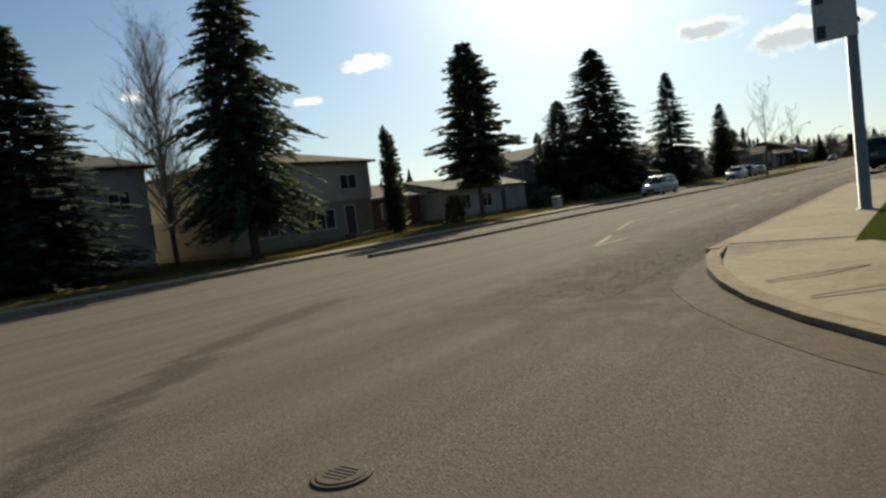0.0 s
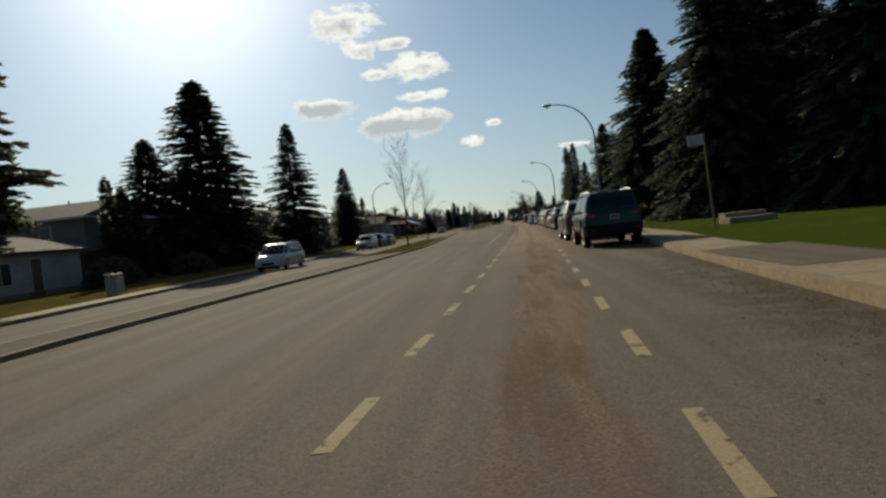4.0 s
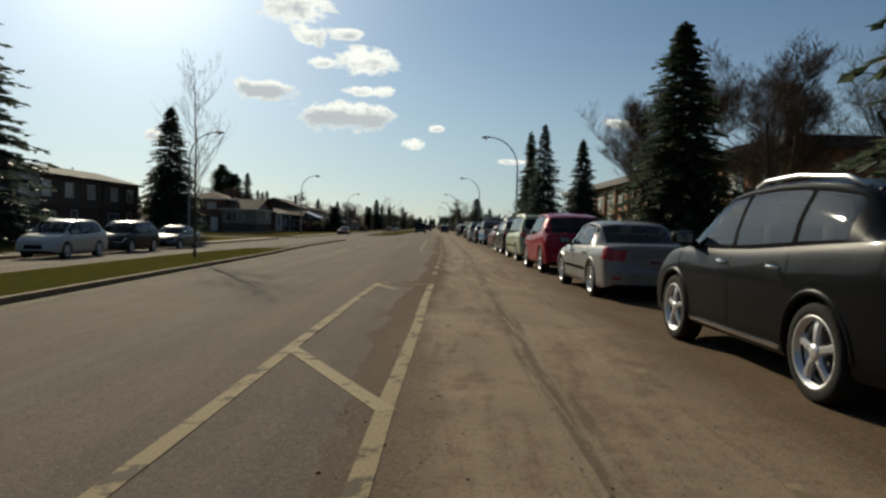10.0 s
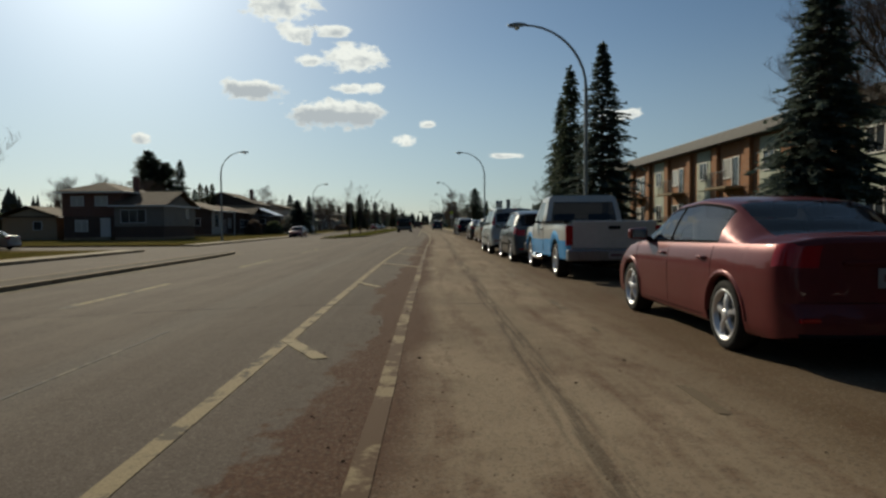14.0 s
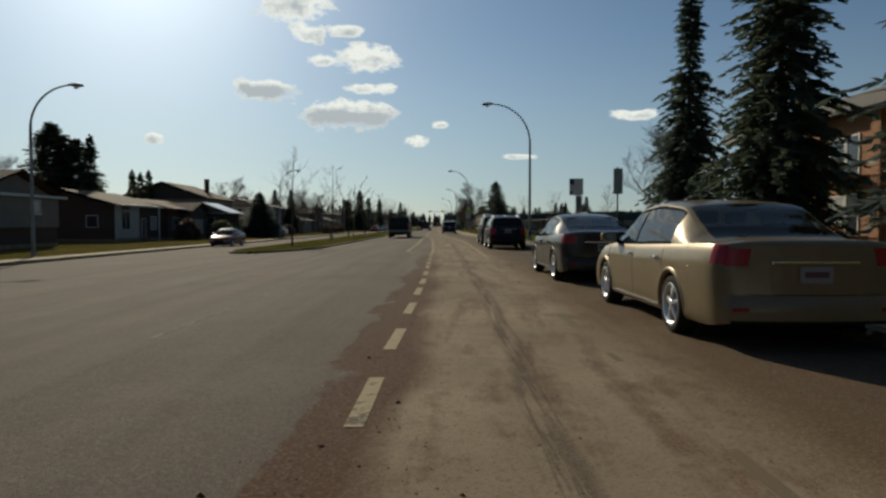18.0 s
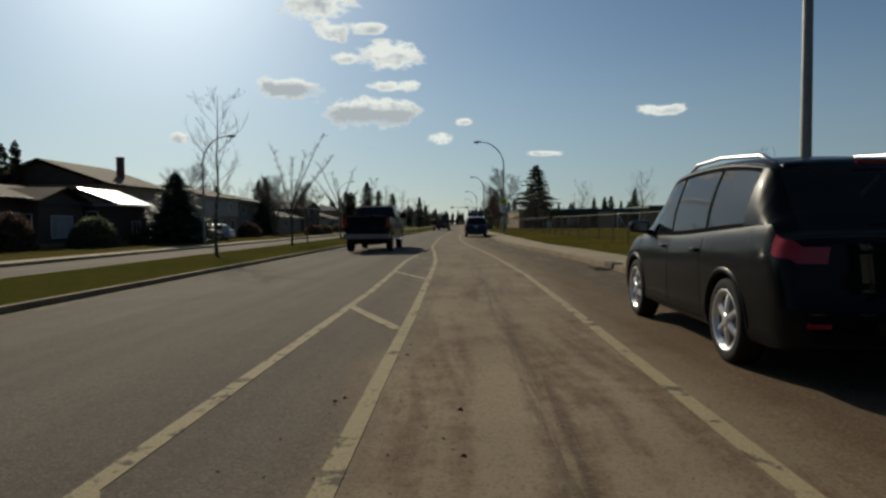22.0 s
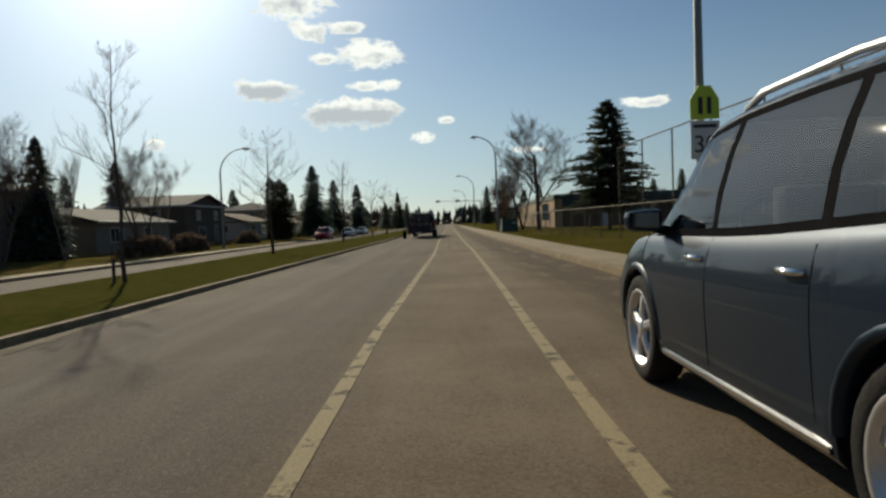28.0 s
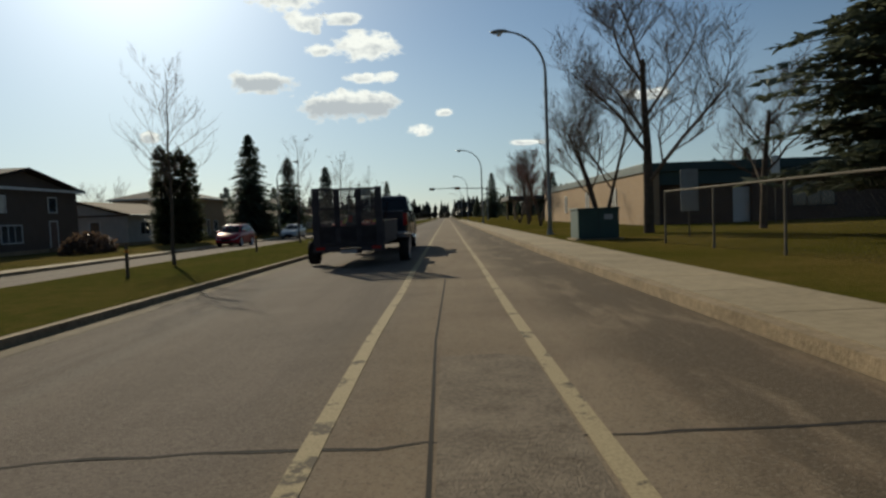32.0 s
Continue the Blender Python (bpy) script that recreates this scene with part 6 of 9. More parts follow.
    for s in (-1, 1):
        for d in (d_mid + 0.16, d_rear + 0.14 if d_rear > -wb / 2 + ra else d_rear + 0.2):
            x = side_x(d, zh)
            pts = [(s * (x - 0.008), d - 0.10, zh), (s * (x + 0.024), d - 0.07, zh + 0.002), (s * (x + 0.027), d + 0.05, zh + 0.004), (s * (x - 0.008), d + 0.10, zh)]
            link("door_handle", mesh_of("door_handle", *tube(pts, [0.014, 0.016, 0.016, 0.012], 6), None, True), M["trim_black"] if dark else (M["chrome"] if moulding == 2 else paint), th, "black door handle" if dark else "chrome door handle" if moulding == 2 else "")
        ym, xm = fy(c0) - 0.40, half_width(fy(c0)) * 0.93
        mb = box_bm(-0.115, 0.115, -0.05, 0.075, -0.07, 0.07, 0.045)
        for v in mb.verts:
            v.co = Vector((s * (xm + 0.135) + v.co.x, ym + v.co.y, belt + 0.085 + v.co.z * (1 - 0.8 * s * v.co.x)))
        mir = part("side_mirror", mb, M["trim_black"] if cladding or dark_handles else paint, th, "black side mirror" if cladding or dark_handles else "")
        part("mirror_glass", box_bm(s * (xm + 0.135) - 0.085, s * (xm + 0.135) + 0.085, ym - 0.056, ym - 0.048, belt + 0.035, belt + 0.135, 0.003), M["mirror"], mir)
        part("mirror_arm", box_bm(s * (xm + 0.01) - 0.05, s * (xm + 0.01) + 0.05, ym - 0.0, ym + 0.06, belt + 0.0, belt + 0.05, 0.01), M["trim_black"], mir)
        for d in (d_front, d_mid, d_rear):
            z0 = max(sill + 0.06, arch_z(d, axles, ra, R) + 0.05)
            pts = [(s * (side_x(d, z0 + (belt - 0.01 - z0) * q / 9) - 0.001), d, z0 + (belt - 0.01 - z0) * q / 9) for q in range(10)]
            link("door_seam", mesh_of("door_seam", *tube(pts, [0.0045] * 10, 4)), M["trim_black"], th)
        pts = [(s * (side_x(y, sill + 0.06) + 0.0), y, sill + 0.06) for y in np.linspace(d_rear, d_front, 8)]
        link("door_seam", mesh_of("door_seam", *tube(pts, [0.0045] * 8, 4)), M["trim_black"], th)
        if moulding:
            z = sill + (0.055 if moulding == 2 else 0.36 * (belt - sill) + 0.03)
            y0, y1 = -wb / 2 + ra + 0.05, wb / 2 - ra - 0.05
            h = 0.016 if moulding == 2 else 0.010 if gold_stripe else 0.03
            vs, fs = [], []
            for q in range(9):
                y = y0 + (y1 - y0) * q / 8
                for dz, dx in ((-h, -0.004), (-h * 0.8, 0.014), (h * 0.8, 0.014), (h, -0.004)):
                    vs.append((s * (side_x(y, z + dz) + dx), y, z + dz))
                if q:
                    o = 4 * q - 4
                    fs += [(o + j, o + j + 1, o + 5 + j, o + 4 + j) for j in range(3)]
            link("side_moulding", mesh_of("side_moulding", vs, [outward(vs, f, H * 0.42) for f in fs], M["chrome"] if moulding == 2 else (M["gold_strip"] if gold_stripe else M["trim_black"])), None, th, "bright chrome side strip" if moulding == 2 else "")
        if rails and kind != "sedan":
            sx = [c1 + 0.05, c1 + 0.09, (c1 + c2) / 2, c2 - 0.06, c2 - 0.01]
            pts = [(s * half_width(fy(v)) * K["roof"] * 0.93, fy(v), top(v) - 0.03 + dz) for v, dz in zip(sx, (0.0, 0.042, 0.045, 0.042, -0.005))]
            link("roof_rail", mesh_of("roof_rail", *tube(pts, [0.02, 0.021, 0.02, 0.021, 0.022], 7), None, True), M["rim"], th, "silver roof rail")
    # the rear
    tail_y = lambda z: warp(0, yr, z)[1]
    zp = (bump_top + lz1) / 2 + 0.02 if kind != "sedan" else bump_top + 0.6 * (deck - bump_top)
    if kind == "sedan":
        zp -= 0.12
    pl = part("licence_plate", box_bm(-0.15, 0.15, tail_y(zp) - 0.02, tail_y(zp) - 0.006, zp - 0.075, zp + 0.075, 0.004), M["plate"], th)
    part("plate_bar", box_bm(-0.11, 0.11, tail_y(zp) - 0.025, tail_y(zp) - 0.018, zp - 0.025, zp + 0.03), M["plate_bar"], pl)
    part("trunk_trim", box_bm(-0.40, 0.40, tail_y(zp + 0.11) - 0.014, tail_y(zp + 0.11) + 0.02, zp + 0.10, zp + 0.125, 0.006), M["chrome"] if moulding == 2 else paint, th)
    zs = bump_top + 0.012
    pts = [(u * hw * 0.8, warp(u * hw * 0.8, yr, zs)[1] - 0.0, zs) for u in np.linspace(-1, 1, 9)]
    link("hatch_seam", mesh_of("hatch_seam", *tube(pts, [0.006] * 9, 4)), M["trim_black"], th)
    for s in (-1, 1):
        x = s * hw * 0.72
        z = bump_top - 0.12
        part("reflector", box_bm(x - 0.09, x + 0.09, warp(x, yr, z)[1] - 0.012, warp(x, yr, z)[1] + 0.03, z - 0.018, z + 0.018, 0.006), M["tail_red"], th, "red bumper reflector")
    ex = tube([(hw * 0.5, yr - 0.05, sill + 0.0), (hw * 0.5, yr + 0.3, sill)], [0.03, 0.03], 8)
    link("exhaust_pipe", mesh_of("exhaust_pipe", *ex), M["chrome"], th)
    if kind != "sedan":
        zw, yw = deck + 0.05, fy(c3) - 0.01
        part("wiper", box_bm(-0.3, 0.15, yw - 0.05, yw - 0.025, zw, zw + 0.02, 0.004), M["trim_black"], th)
        wsp = half_width(fy(c2)) * K["roof"] * 0.93
        zt = top(c2) - 0.015
        sp = box_bm(-wsp, wsp, fy(c2) - 0.17, fy(c2) + 0.06, zt - 0.035, zt + 0.012, 0.014)
        for v in sp.verts:
            a = abs(v.co.x) / wsp
            v.co.y += 0.09 * a ** 2.2
            v.co.z -= 0.04 * a ** 2.5 + (0.012 if v.co.y < fy(c2) - 0.08 else 0)
        spo = part("spoiler", sp, paint, th)
        part("brake_light", box_bm(-0.12, 0.12, fy(c2) - 0.178, fy(c2) - 0.165, zt - 0.034, zt - 0.012), M["tail_red"], spo)
    if antenna:
        link("antenna", mesh_of("antenna", *tube([(0.0, fy(c2) + 0.2, H - K["drop"]), (0.0, fy(c2) - 0.12, H + 0.33)], [0.006, 0.003], 5)), M["trim_black"], th)
    return th


def park(kind, xl, y, paint, label, turn=0.0, **k):
    """Parks a car with its left wheels' outer faces at xl."""
    W = k.get("W", KINDS[kind]["W"])
    return car(kind, "parked_car", paint, label, at=pose(xl + W / 2, y, 0, 0, 0, turn), **k)


P = {k: car_paint("paint_" + k, c, mtl) for k, c, mtl in (
    ("green", (0.010, 0.042, 0.042), 0.05), ("grey", (0.075, 0.07, 0.068), 0.2), ("black", (0.004, 0.0045, 0.006), 0.0), ("silver", (0.22, 0.215, 0.21), 0.3),
    ("red", (0.24, 0.004, 0.016), 0.1), ("pale_green", (0.40, 0.44, 0.30), 0.35), ("maroon", (0.11, 0.025, 0.026), 0.2), ("slate", (0.048, 0.056, 0.064), 0.2),
    ("pearl", (0.34, 0.37, 0.37), 0.25), ("white", (0.43, 0.43, 0.41), 0.25), ("gold", (0.19, 0.15, 0.09), 0.35), ("brown", (0.05, 0.043, 0.036), 0.25),
    ("navy", (0.010, 0.019, 0.034), 0.2), ("truck_black", (0.005, 0.007, 0.010), 0.0), ("truck_blue", (0.018, 0.022, 0.032), 0.1), ("sky", (0.07, 0.30, 0.62), 0.1), ("dark", (0.012, 0.014, 0.019), 0.1))}

DUSTY = mat("dusty_rim", (0.36, 0.30, 0.2), 0.6, 0.4, vary=0.3, scale=8)
park("boxy", 0.72, 40.3, P["green"], "dark green boxy off-road car with gold stripes", cladding=True, spokes=5, rim=DUSTY, moulding=1, gold_stripe=True)
park("suv", 0.82, 47.4, P["grey"], "grey crossover with thick silver roof rails", antenna=True, cab=(0.19, 0.40, 0.83, 0.955), win=((0.26, 0.47), (0.485, 0.70), (0.715, 0.78)), light=(0.6, 1.15, 0.62, 0.40))
park("suv", 1.9, 67.45, P["black"], "glossy black crossover with five-spoke alloy wheels", moulding=2, L=4.72, H=1.66, cab=(0.20, 0.41, 0.80, 0.955), win=((0.27, 0.47), (0.485, 0.68), (0.695, 0.82)))
park("sedan", 2.08, 74.75, P["silver"], "older silver saloon with a black side strip", moulding=1, spokes=9, dark_handles=True, H=1.40, belt=0.90, deck=0.97, hood=0.88, nose=0.70, rise=0.03, cab=(0.26, 0.425, 0.70, 0.83), light=(0.42, 0.9, 0.6, 0.22))
park("suv", 2.15, 80.8, P["red"], "bright red crossover with dark rear glass", privacy=True, L=4.4, rails=False, cladding=False, rise=0.2, cab=(0.20, 0.41, 0.82, 0.955), win=((0.27, 0.48), (0.495, 0.70), (0.715, 0.79)))
park("minivan", 2.35, 87.8, P["pale_green"], "pale green minivan with many-spoked wheel trims", spokes=10, moulding=1)
park("suv", 2.45, 94.15, P["black"], "glossy black crossover with chrome sill trim", spokes=10, moulding=2, L=4.77, H=1.66, cab=(0.20, 0.41, 0.80, 0.955), win=((0.27, 0.47), (0.485, 0.68), (0.695, 0.82)))
park("sedan", 2.66, 101.0, P["maroon"], "faded maroon saloon with grey wheels", spokes=5, H=1.42, rise=0.04)
park("hatch", 2.5, 114.8, P["slate"], "slate grey hatchback with black side strip", moulding=1, spokes=7, rails=False, dark_handles=True)
park("boxy", 2.33, 120.0, P["pearl"], "silver boxy off-road car with tall red tail lights", tall_lights=True, privacy=True, L=4.45, R=0.36, sill=0.3, moulding=1, cab=(0.215, 0.37, 0.915, 0.972), win=((0.28, 0.46), (0.475, 0.655), (0.67, 0.865)), rails=False)
park("sedan", 2.9, 126.95, P["white"], "silver-white saloon with red tail lights", spokes=9, H=1.47)
park("sedan", 3.1, 134.75, P["gold"], "gold-tan saloon with five-spoke wheels", spokes=5, L=5.0, wb=2.8, fo=1.0, W=1.85, H=1.49, moulding=2)
park("sedan", 3.0, 141.5, P["brown"], "grey-brown saloon with a shiny sill line", spokes=5, moulding=2, dark_handles=True, H=1.44, cab=(0.185, 0.42, 0.66, 0.91), win=((0.265, 0.465), (0.48, 0.715)), deck=1.06)
park("suv", 3.0, 160.0, P["dark"], "dark blue-grey crossover with roof rails", L=4.40, H=1.66, spokes=5, moulding=2, sill=0.28, cab=(0.22, 0.385, 0.875, 0.965), rise=0.08, win=((0.29, 0.465), (0.48, 0.655), (0.67, 0.81)), light=(0.3, 1.0, 0.76, 0.2))
park("suv", 3.05, 167.2, P["black"], "black crossover parked behind another", L=4.85, wb=2.85, spokes=6, privacy=True, H=1.78)
park("suv", 1.02, 217.8, P["navy"], "dark blue crossover with a chrome side strip", L=4.79, wb=2.79, W=1.91, H=1.76, R=0.375, spokes=5, moulding=2, cab=(0.20, 0.375, 0.875, 0.968), win=((0.255, 0.445), (0.46, 0.655), (0.67, 0.86)))
# far side: these face the camera
for kind, x, y, p, lab, kw in (("minivan", -16.7, 60.5, "white", "white minivan parked before the houses", {}), ("suv", -17.2, 91.0, "white", "white crossover parked by the far kerb", {}), ("suv", -17.2, 97.0, "dark", "dark crossover parked by the far kerb", {}), ("sedan", -17.2, 103.6, "slate", "blue-grey saloon parked by the far kerb", {}), ("sedan", -16.9, 180.5, "maroon", "dark red saloon parked by the far kerb", {}), ("suv", -16.6, 300.5, "red", "red and silver off-road car by the far kerb", {}), ("sedan", -16.2, 318, "pearl", "silver saloon parked by the far kerb", {}), ("sedan", -16.3, 335, "white", "white saloon parked by the far kerb", {}), ("sedan", -33.0, 143.6, "silver", "silver saloon parked in the far side street", {}), ("suv", -25.0, 226.5, "white", "white off-road car in a driveway", {})):
    zc = gz(x) if x > -18.6 or 137.2 < y < 147.8 else GL
    car(kind, "parked_car", P[p], lab, at=pose(x, y, zc, 0, 0, 180 if x > -20 else 90), **kw)


def pickup(name, paint, label, at, L=5.95, W=2.02, H=1.92, wb=3.75, R=0.41, lower=None, crew=True, chrome_bumper=True, belt=1.38, sill=0.56):
    """A pickup that faces +y: cab, hood, open bed with walls and tailgate."""
    th = thing(name, at, label, "pickup truck")
    hw, yf = W / 2, wb / 2 + 0.98
    yr = yf - L
    ra = R + 0.09
    axles = (-wb / 2, wb / 2)
    cab_r = yf - (3.62 if crew else 2.95)
    ys = sorted(set([round(v, 3) for v in np.linspace(yr, yf, 60)] + [round(a + s * ra * f, 3) for a in axles for s in (-1, 1) for f in (1, 0.98, 0.9)] + [round(cab_r, 3), round(cab_r - 0.04, 3)]))
    V, F, Fl = [], [], []
    nz = 7
    for y in ys:
        e = min(y - yr, yf - y)
        plan = 1 - 0.12 * math.exp(-e / 0.14)
        zt = belt if y < yf - 1.45 else belt - 0.05 - 0.12 * ((y - yf + 1.45) / 1.45) ** 2
        if y < cab_r:
            zt = belt + 0.05
        zb = max(sill, arch_z(y, axles, ra, R))
        for s in (1, -1):
            for k in range(nz):
                z = zb + (zt - zb) * k / (nz - 1)
                w = hw * plan * (0.965 + 0.035 * math.sin(math.pi * k / (nz - 1)))
                if abs(abs(y) - wb / 2) < ra * 1.15 and k < 3:
                    w += 0.025
                V.append((s * w, y, z))
    n = 2 * nz
    for i in range(len(ys) - 1):
        for s in range(2):
            for k in range(nz - 1):
                o = i * n + s * nz + k
                f = (o, o + n, o + n + 1, o + 1) if s == 0 else (o, o + 1, o + n + 1, o + n)
                (Fl if lower and k < 3 else F).append(f)
    for i in (0, len(ys) - 1):
        for k in range(nz - 1):
            o = i * n + k
            f = (o, o + 1, o + nz + 1, o + nz)
            F.append(f if i == 0 else f[::-1])
    # hood and cab floor cover
    for i in range(len(ys) - 1):
        if ys[i] >= cab_r - 0.001:
            F.append((i * n + nz - 1, (i + 1) * n + nz - 1, (i + 1) * n + 2 * nz - 1, i * n + 2 * nz - 1))
    def piece(pname, faces, material, lab=""):
        faces = [outward(V, f, H * 0.45) for f in faces]
        used = sorted({i for f in faces for i in f})
        idx = {v: j for j, v in enumerate(used)}
        me = mesh_of(pname, [V[i] for i in used], [tuple(idx[i] for i in f) for f in faces], material)
        me.shade_smooth()
        me.set_sharp_from_angle(angle=radians(35))
        return link(pname, me, None, th, lab)
    piece("body", F, paint)
    if Fl:
        piece("lower_panel", Fl, lower, "blue lower panels")
    part("bed_floor", box_bm(-hw * 0.88, hw * 0.88, yr + 0.06, cab_r - 0.02, sill + 0.26, sill + 0.32), M["trim_black"], th)
    for s in (-1, 1):
        part("bed_rail", box_bm(s * (hw * 0.965) - 0.055, s * (hw * 0.965) + 0.055, yr + 0.05, cab_r, belt + 0.02, belt + 0.075, 0.02), M["trim_black"], th)
        part("inner_wall", box_bm(s * hw * 0.87 - 0.03, s * hw * 0.87 + 0.03, yr + 0.06, cab_r, sill + 0.3, belt + 0.03), paint, th)
    part("tailgate", box_bm(-hw * 0.84, hw * 0.84, yr - 0.03, yr + 0.06, sill + 0.22, belt + 0.07, 0.02), paint, th)
    part("tailgate_handle", box_bm(-0.12, 0.12, yr - 0.045, yr - 0.02, belt - 0.1, belt - 0.03, 0.01), M["trim_black"], th)
    bp = part("rear_bumper", box_bm(-hw * 0.98, hw * 0.98, yr - 0.16, yr + 0.04, sill - 0.02, sill + 0.2, 0.03), M["bumper_steel"] if chrome_bumper else M["trim_black"], th)
    pl = part("licence_plate", box_bm(-0.15, 0.15, yr - 0.172, yr - 0.158, sill + 0.02, sill + 0.17), M["plate"], th)
    part("plate_bar", box_bm(-0.11, 0.11, yr - 0.176, yr - 0.171, sill + 0.07, sill + 0.12), M["plate_bar"], pl)
    part("front_bumper", box_bm(-hw * 0.98, hw * 0.98, yf - 0.05, yf + 0.12, sill - 0.04, sill + 0.2, 0.04), M["bumper_steel"] if chrome_bumper else M["trim_black"], th)
    part("grille", box_bm(-hw * 0.55, hw * 0.55, yf - 0.02, yf + 0.03, sill + 0.22, belt - 0.2, 0.02), M["trim_black"], th)
    for s in (-1, 1):
        part("tail_light", box_bm(s * hw * 0.905 - 0.075, s * hw * 0.905 + 0.075, yr - 0.02, yr + 0.06, belt - 0.42, belt - 0.02, 0.02), M["tail_red"], th, "red tail light")
        part("headlight", box_bm(s * hw * 0.76 - 0.16, s * hw * 0.76 + 0.16, yf - 0.1, yf + 0.02, belt - 0.42, belt - 0.2, 0.02), M["lamp_clear"], th)
    # cab
    zb = belt - 0.01
    lev = [0, 0.08, 0.4, 0.84, 1.0]
    marks = [0, 0.06, 0.34, 0.40, 0.52, 0.58, 0.90, 1.0] if crew else [0, 0.08, 0.72, 0.8, 0.9, 1.0]
    loops = []
    for v in lev:
        w = hw * (0.94 - 0.13 * v ** 1.2)
        y_f = yf - 1.35 - 0.62 * v + 0.05 * math.sin(math.pi * v)
        y_r = cab_r + 0.02 + 0.16 * v
        z = zb + (H - 0.05 - zb) * v
        lp = [(w, y_f + (y_r - y_f) * s, z) for s in marks] + [(w * x, y_r - 0.02, z) for x in (0.86, 0, -0.86)] + [(-w, y_f + (y_r - y_f) * s, z) for s in marks[::-1]] + [(w * x, y_f + 0.08 * (1 - x * x), z) for x in (-0.9, 0, 0.9)]
        loops.append(lp)
    V = [p for lp in loops for p in lp]
    n, nm = len(loops[0]), len(marks)
    solid, glass = [], {}
    for i in range(len(lev) - 1):
        for k in range(n):
            f = (i * n + k, i * n + (k + 1) % n, (i + 1) * n + (k + 1) % n, (i + 1) * n + k)
            key = None
            if k < nm - 1:
                a = k
                key = ("side", 1, a) if (a in (1, 3, 5) if crew else a in (1,)) else None
            elif k < nm + 3:
                key = ("rear",) if k - (nm - 1) in (1, 2) else None
            elif k < 2 * nm + 2:
                a = 2 * nm + 1 - k
                key = ("side", -1, a) if (a in (1, 3, 5) if crew else a in (1,)) else None
            else:
                key = ("front",) if k - (2 * nm + 2) in (1, 2) else None
            if key and key[0] == "side" and key[2] == 3:
                key = ("side", key[1], 1)
            if key and i in (1, 2):
                glass.setdefault(key, []).append(f)
            else:
                solid.append(f)
    top = (len(lev) - 1) * n
    cz = len(V)
    mid = [Vector(V[top + k]) for k in range(n)]
    cen = sum(mid, Vector()) / n
    for p in mid:
        q = p.lerp(cen, 0.12)
        V.append((q.x, q.y, H))
    for k in range(n):
        solid.append((top + k, top + (k + 1) % n, cz + (k + 1) % n, cz + k))
    solid.append(tuple(cz + k for k in range(n)))
    piece("cab", solid, paint)
    for key, faces in glass.items():
        g = piece({"side": "side_window", "rear": "rear_window", "front": "windshield"}[key[0]], faces, M["privacy_glass"] if key[0] == "rear" else M["car_glass"])
        g.visible_shadow = False
    for x in (-0.42, 0.42):
        part("seat", box_bm(x - 0.26, x + 0.26, yf - 2.75, yf - 2.6, belt - 0.4, belt + 0.25, 0.05), M["seat_dark"], th)
    for s in (-1, 1):
        mir = part("side_mirror", box_bm(s * (hw + 0.14) - 0.12, s * (hw + 0.14) + 0.12, yf - 1.95, yf - 1.80, belt + 0.0, belt + 0.26, 0.04), M["trim_black"], th)
        part("mirror_arm", box_bm(s * hw * 0.97 - 0.06, s * hw * 0.97 + 0.06, yf - 1.92, yf - 1.84, belt + 0.03, belt + 0.08), M["trim_black"], th)
        link("running_board", mesh_of("running_board", *tube([(s * hw * 0.98, cab_r + 0.1, sill - 0.04), (s * (hw + 0.05), cab_r + 0.25, sill - 0.08), (s * (hw + 0.05), yf - 1.75, sill - 0.08), (s * hw * 0.98, yf - 1.6, sill - 0.04)], [0.045] * 4, 8)), M["chrome"], th)
        for d in ((yf - 2.45, yf - 3.4) if crew else (yf - 2.6,)):
            part("door_handle", box_bm(s * hw * 0.995 - 0.02, s * hw * 0.995 + 0.02, d - 0.11, d + 0.11, belt - 0.13, belt - 0.09, 0.008), paint, th)
        for d in (yf - 1.5, yf - 2.6, cab_r + 0.01) if crew else (yf - 1.5, cab_r + 0.01):
            part("door_seam", box_bm(s * hw * 0.997 - 0.005, s * hw * 0.997 + 0.005, d - 0.006, d + 0.006, sill + 0.1, belt - 0.05), M["trim_black"], th)
    part("frame_rail", box_bm(-0.55, 0.55, yr + 0.1, yf - 0.2, 0.42, 0.66), M["trim_black"], th)
    link("rear_axle", mesh_of("rear_axle", *tube([(-hw * 0.8, -wb / 2, R), (0, -wb / 2, R), (hw * 0.8, -wb / 2, R)], [0.06, 0.14, 0.06], 10)), M["trim_black"], th)
    for y in axles:
        for s in (-1, 1):
            add_wheel(th, s * (hw - 0.15), y, R, 0.27, 5, M["rim"])
    return th


pickup("pickup_truck", P["truck_black"], "black crew-cab pickup with a chrome side step", pose(-3.25, 191.3, -0.045), W=2.04, wb=4.15, L=6.35, H=2.06, R=0.42, belt=1.5, sill=0.6)
pickup("pickup_truck", P["truck_blue"], "dark blue crew-cab pickup towing a trailer", pose(-2.5, 274.9, -0.02), W=2.04, H=2.04)
pickup("parked_pickup", P["white"], "old white and sky-blue pickup", pose(3.72, 109.5, 0), L=5.4, W=1.95, H=1.8, wb=3.34, R=0.36, lower=P["sky"], crew=False, belt=1.12, sill=0.42)

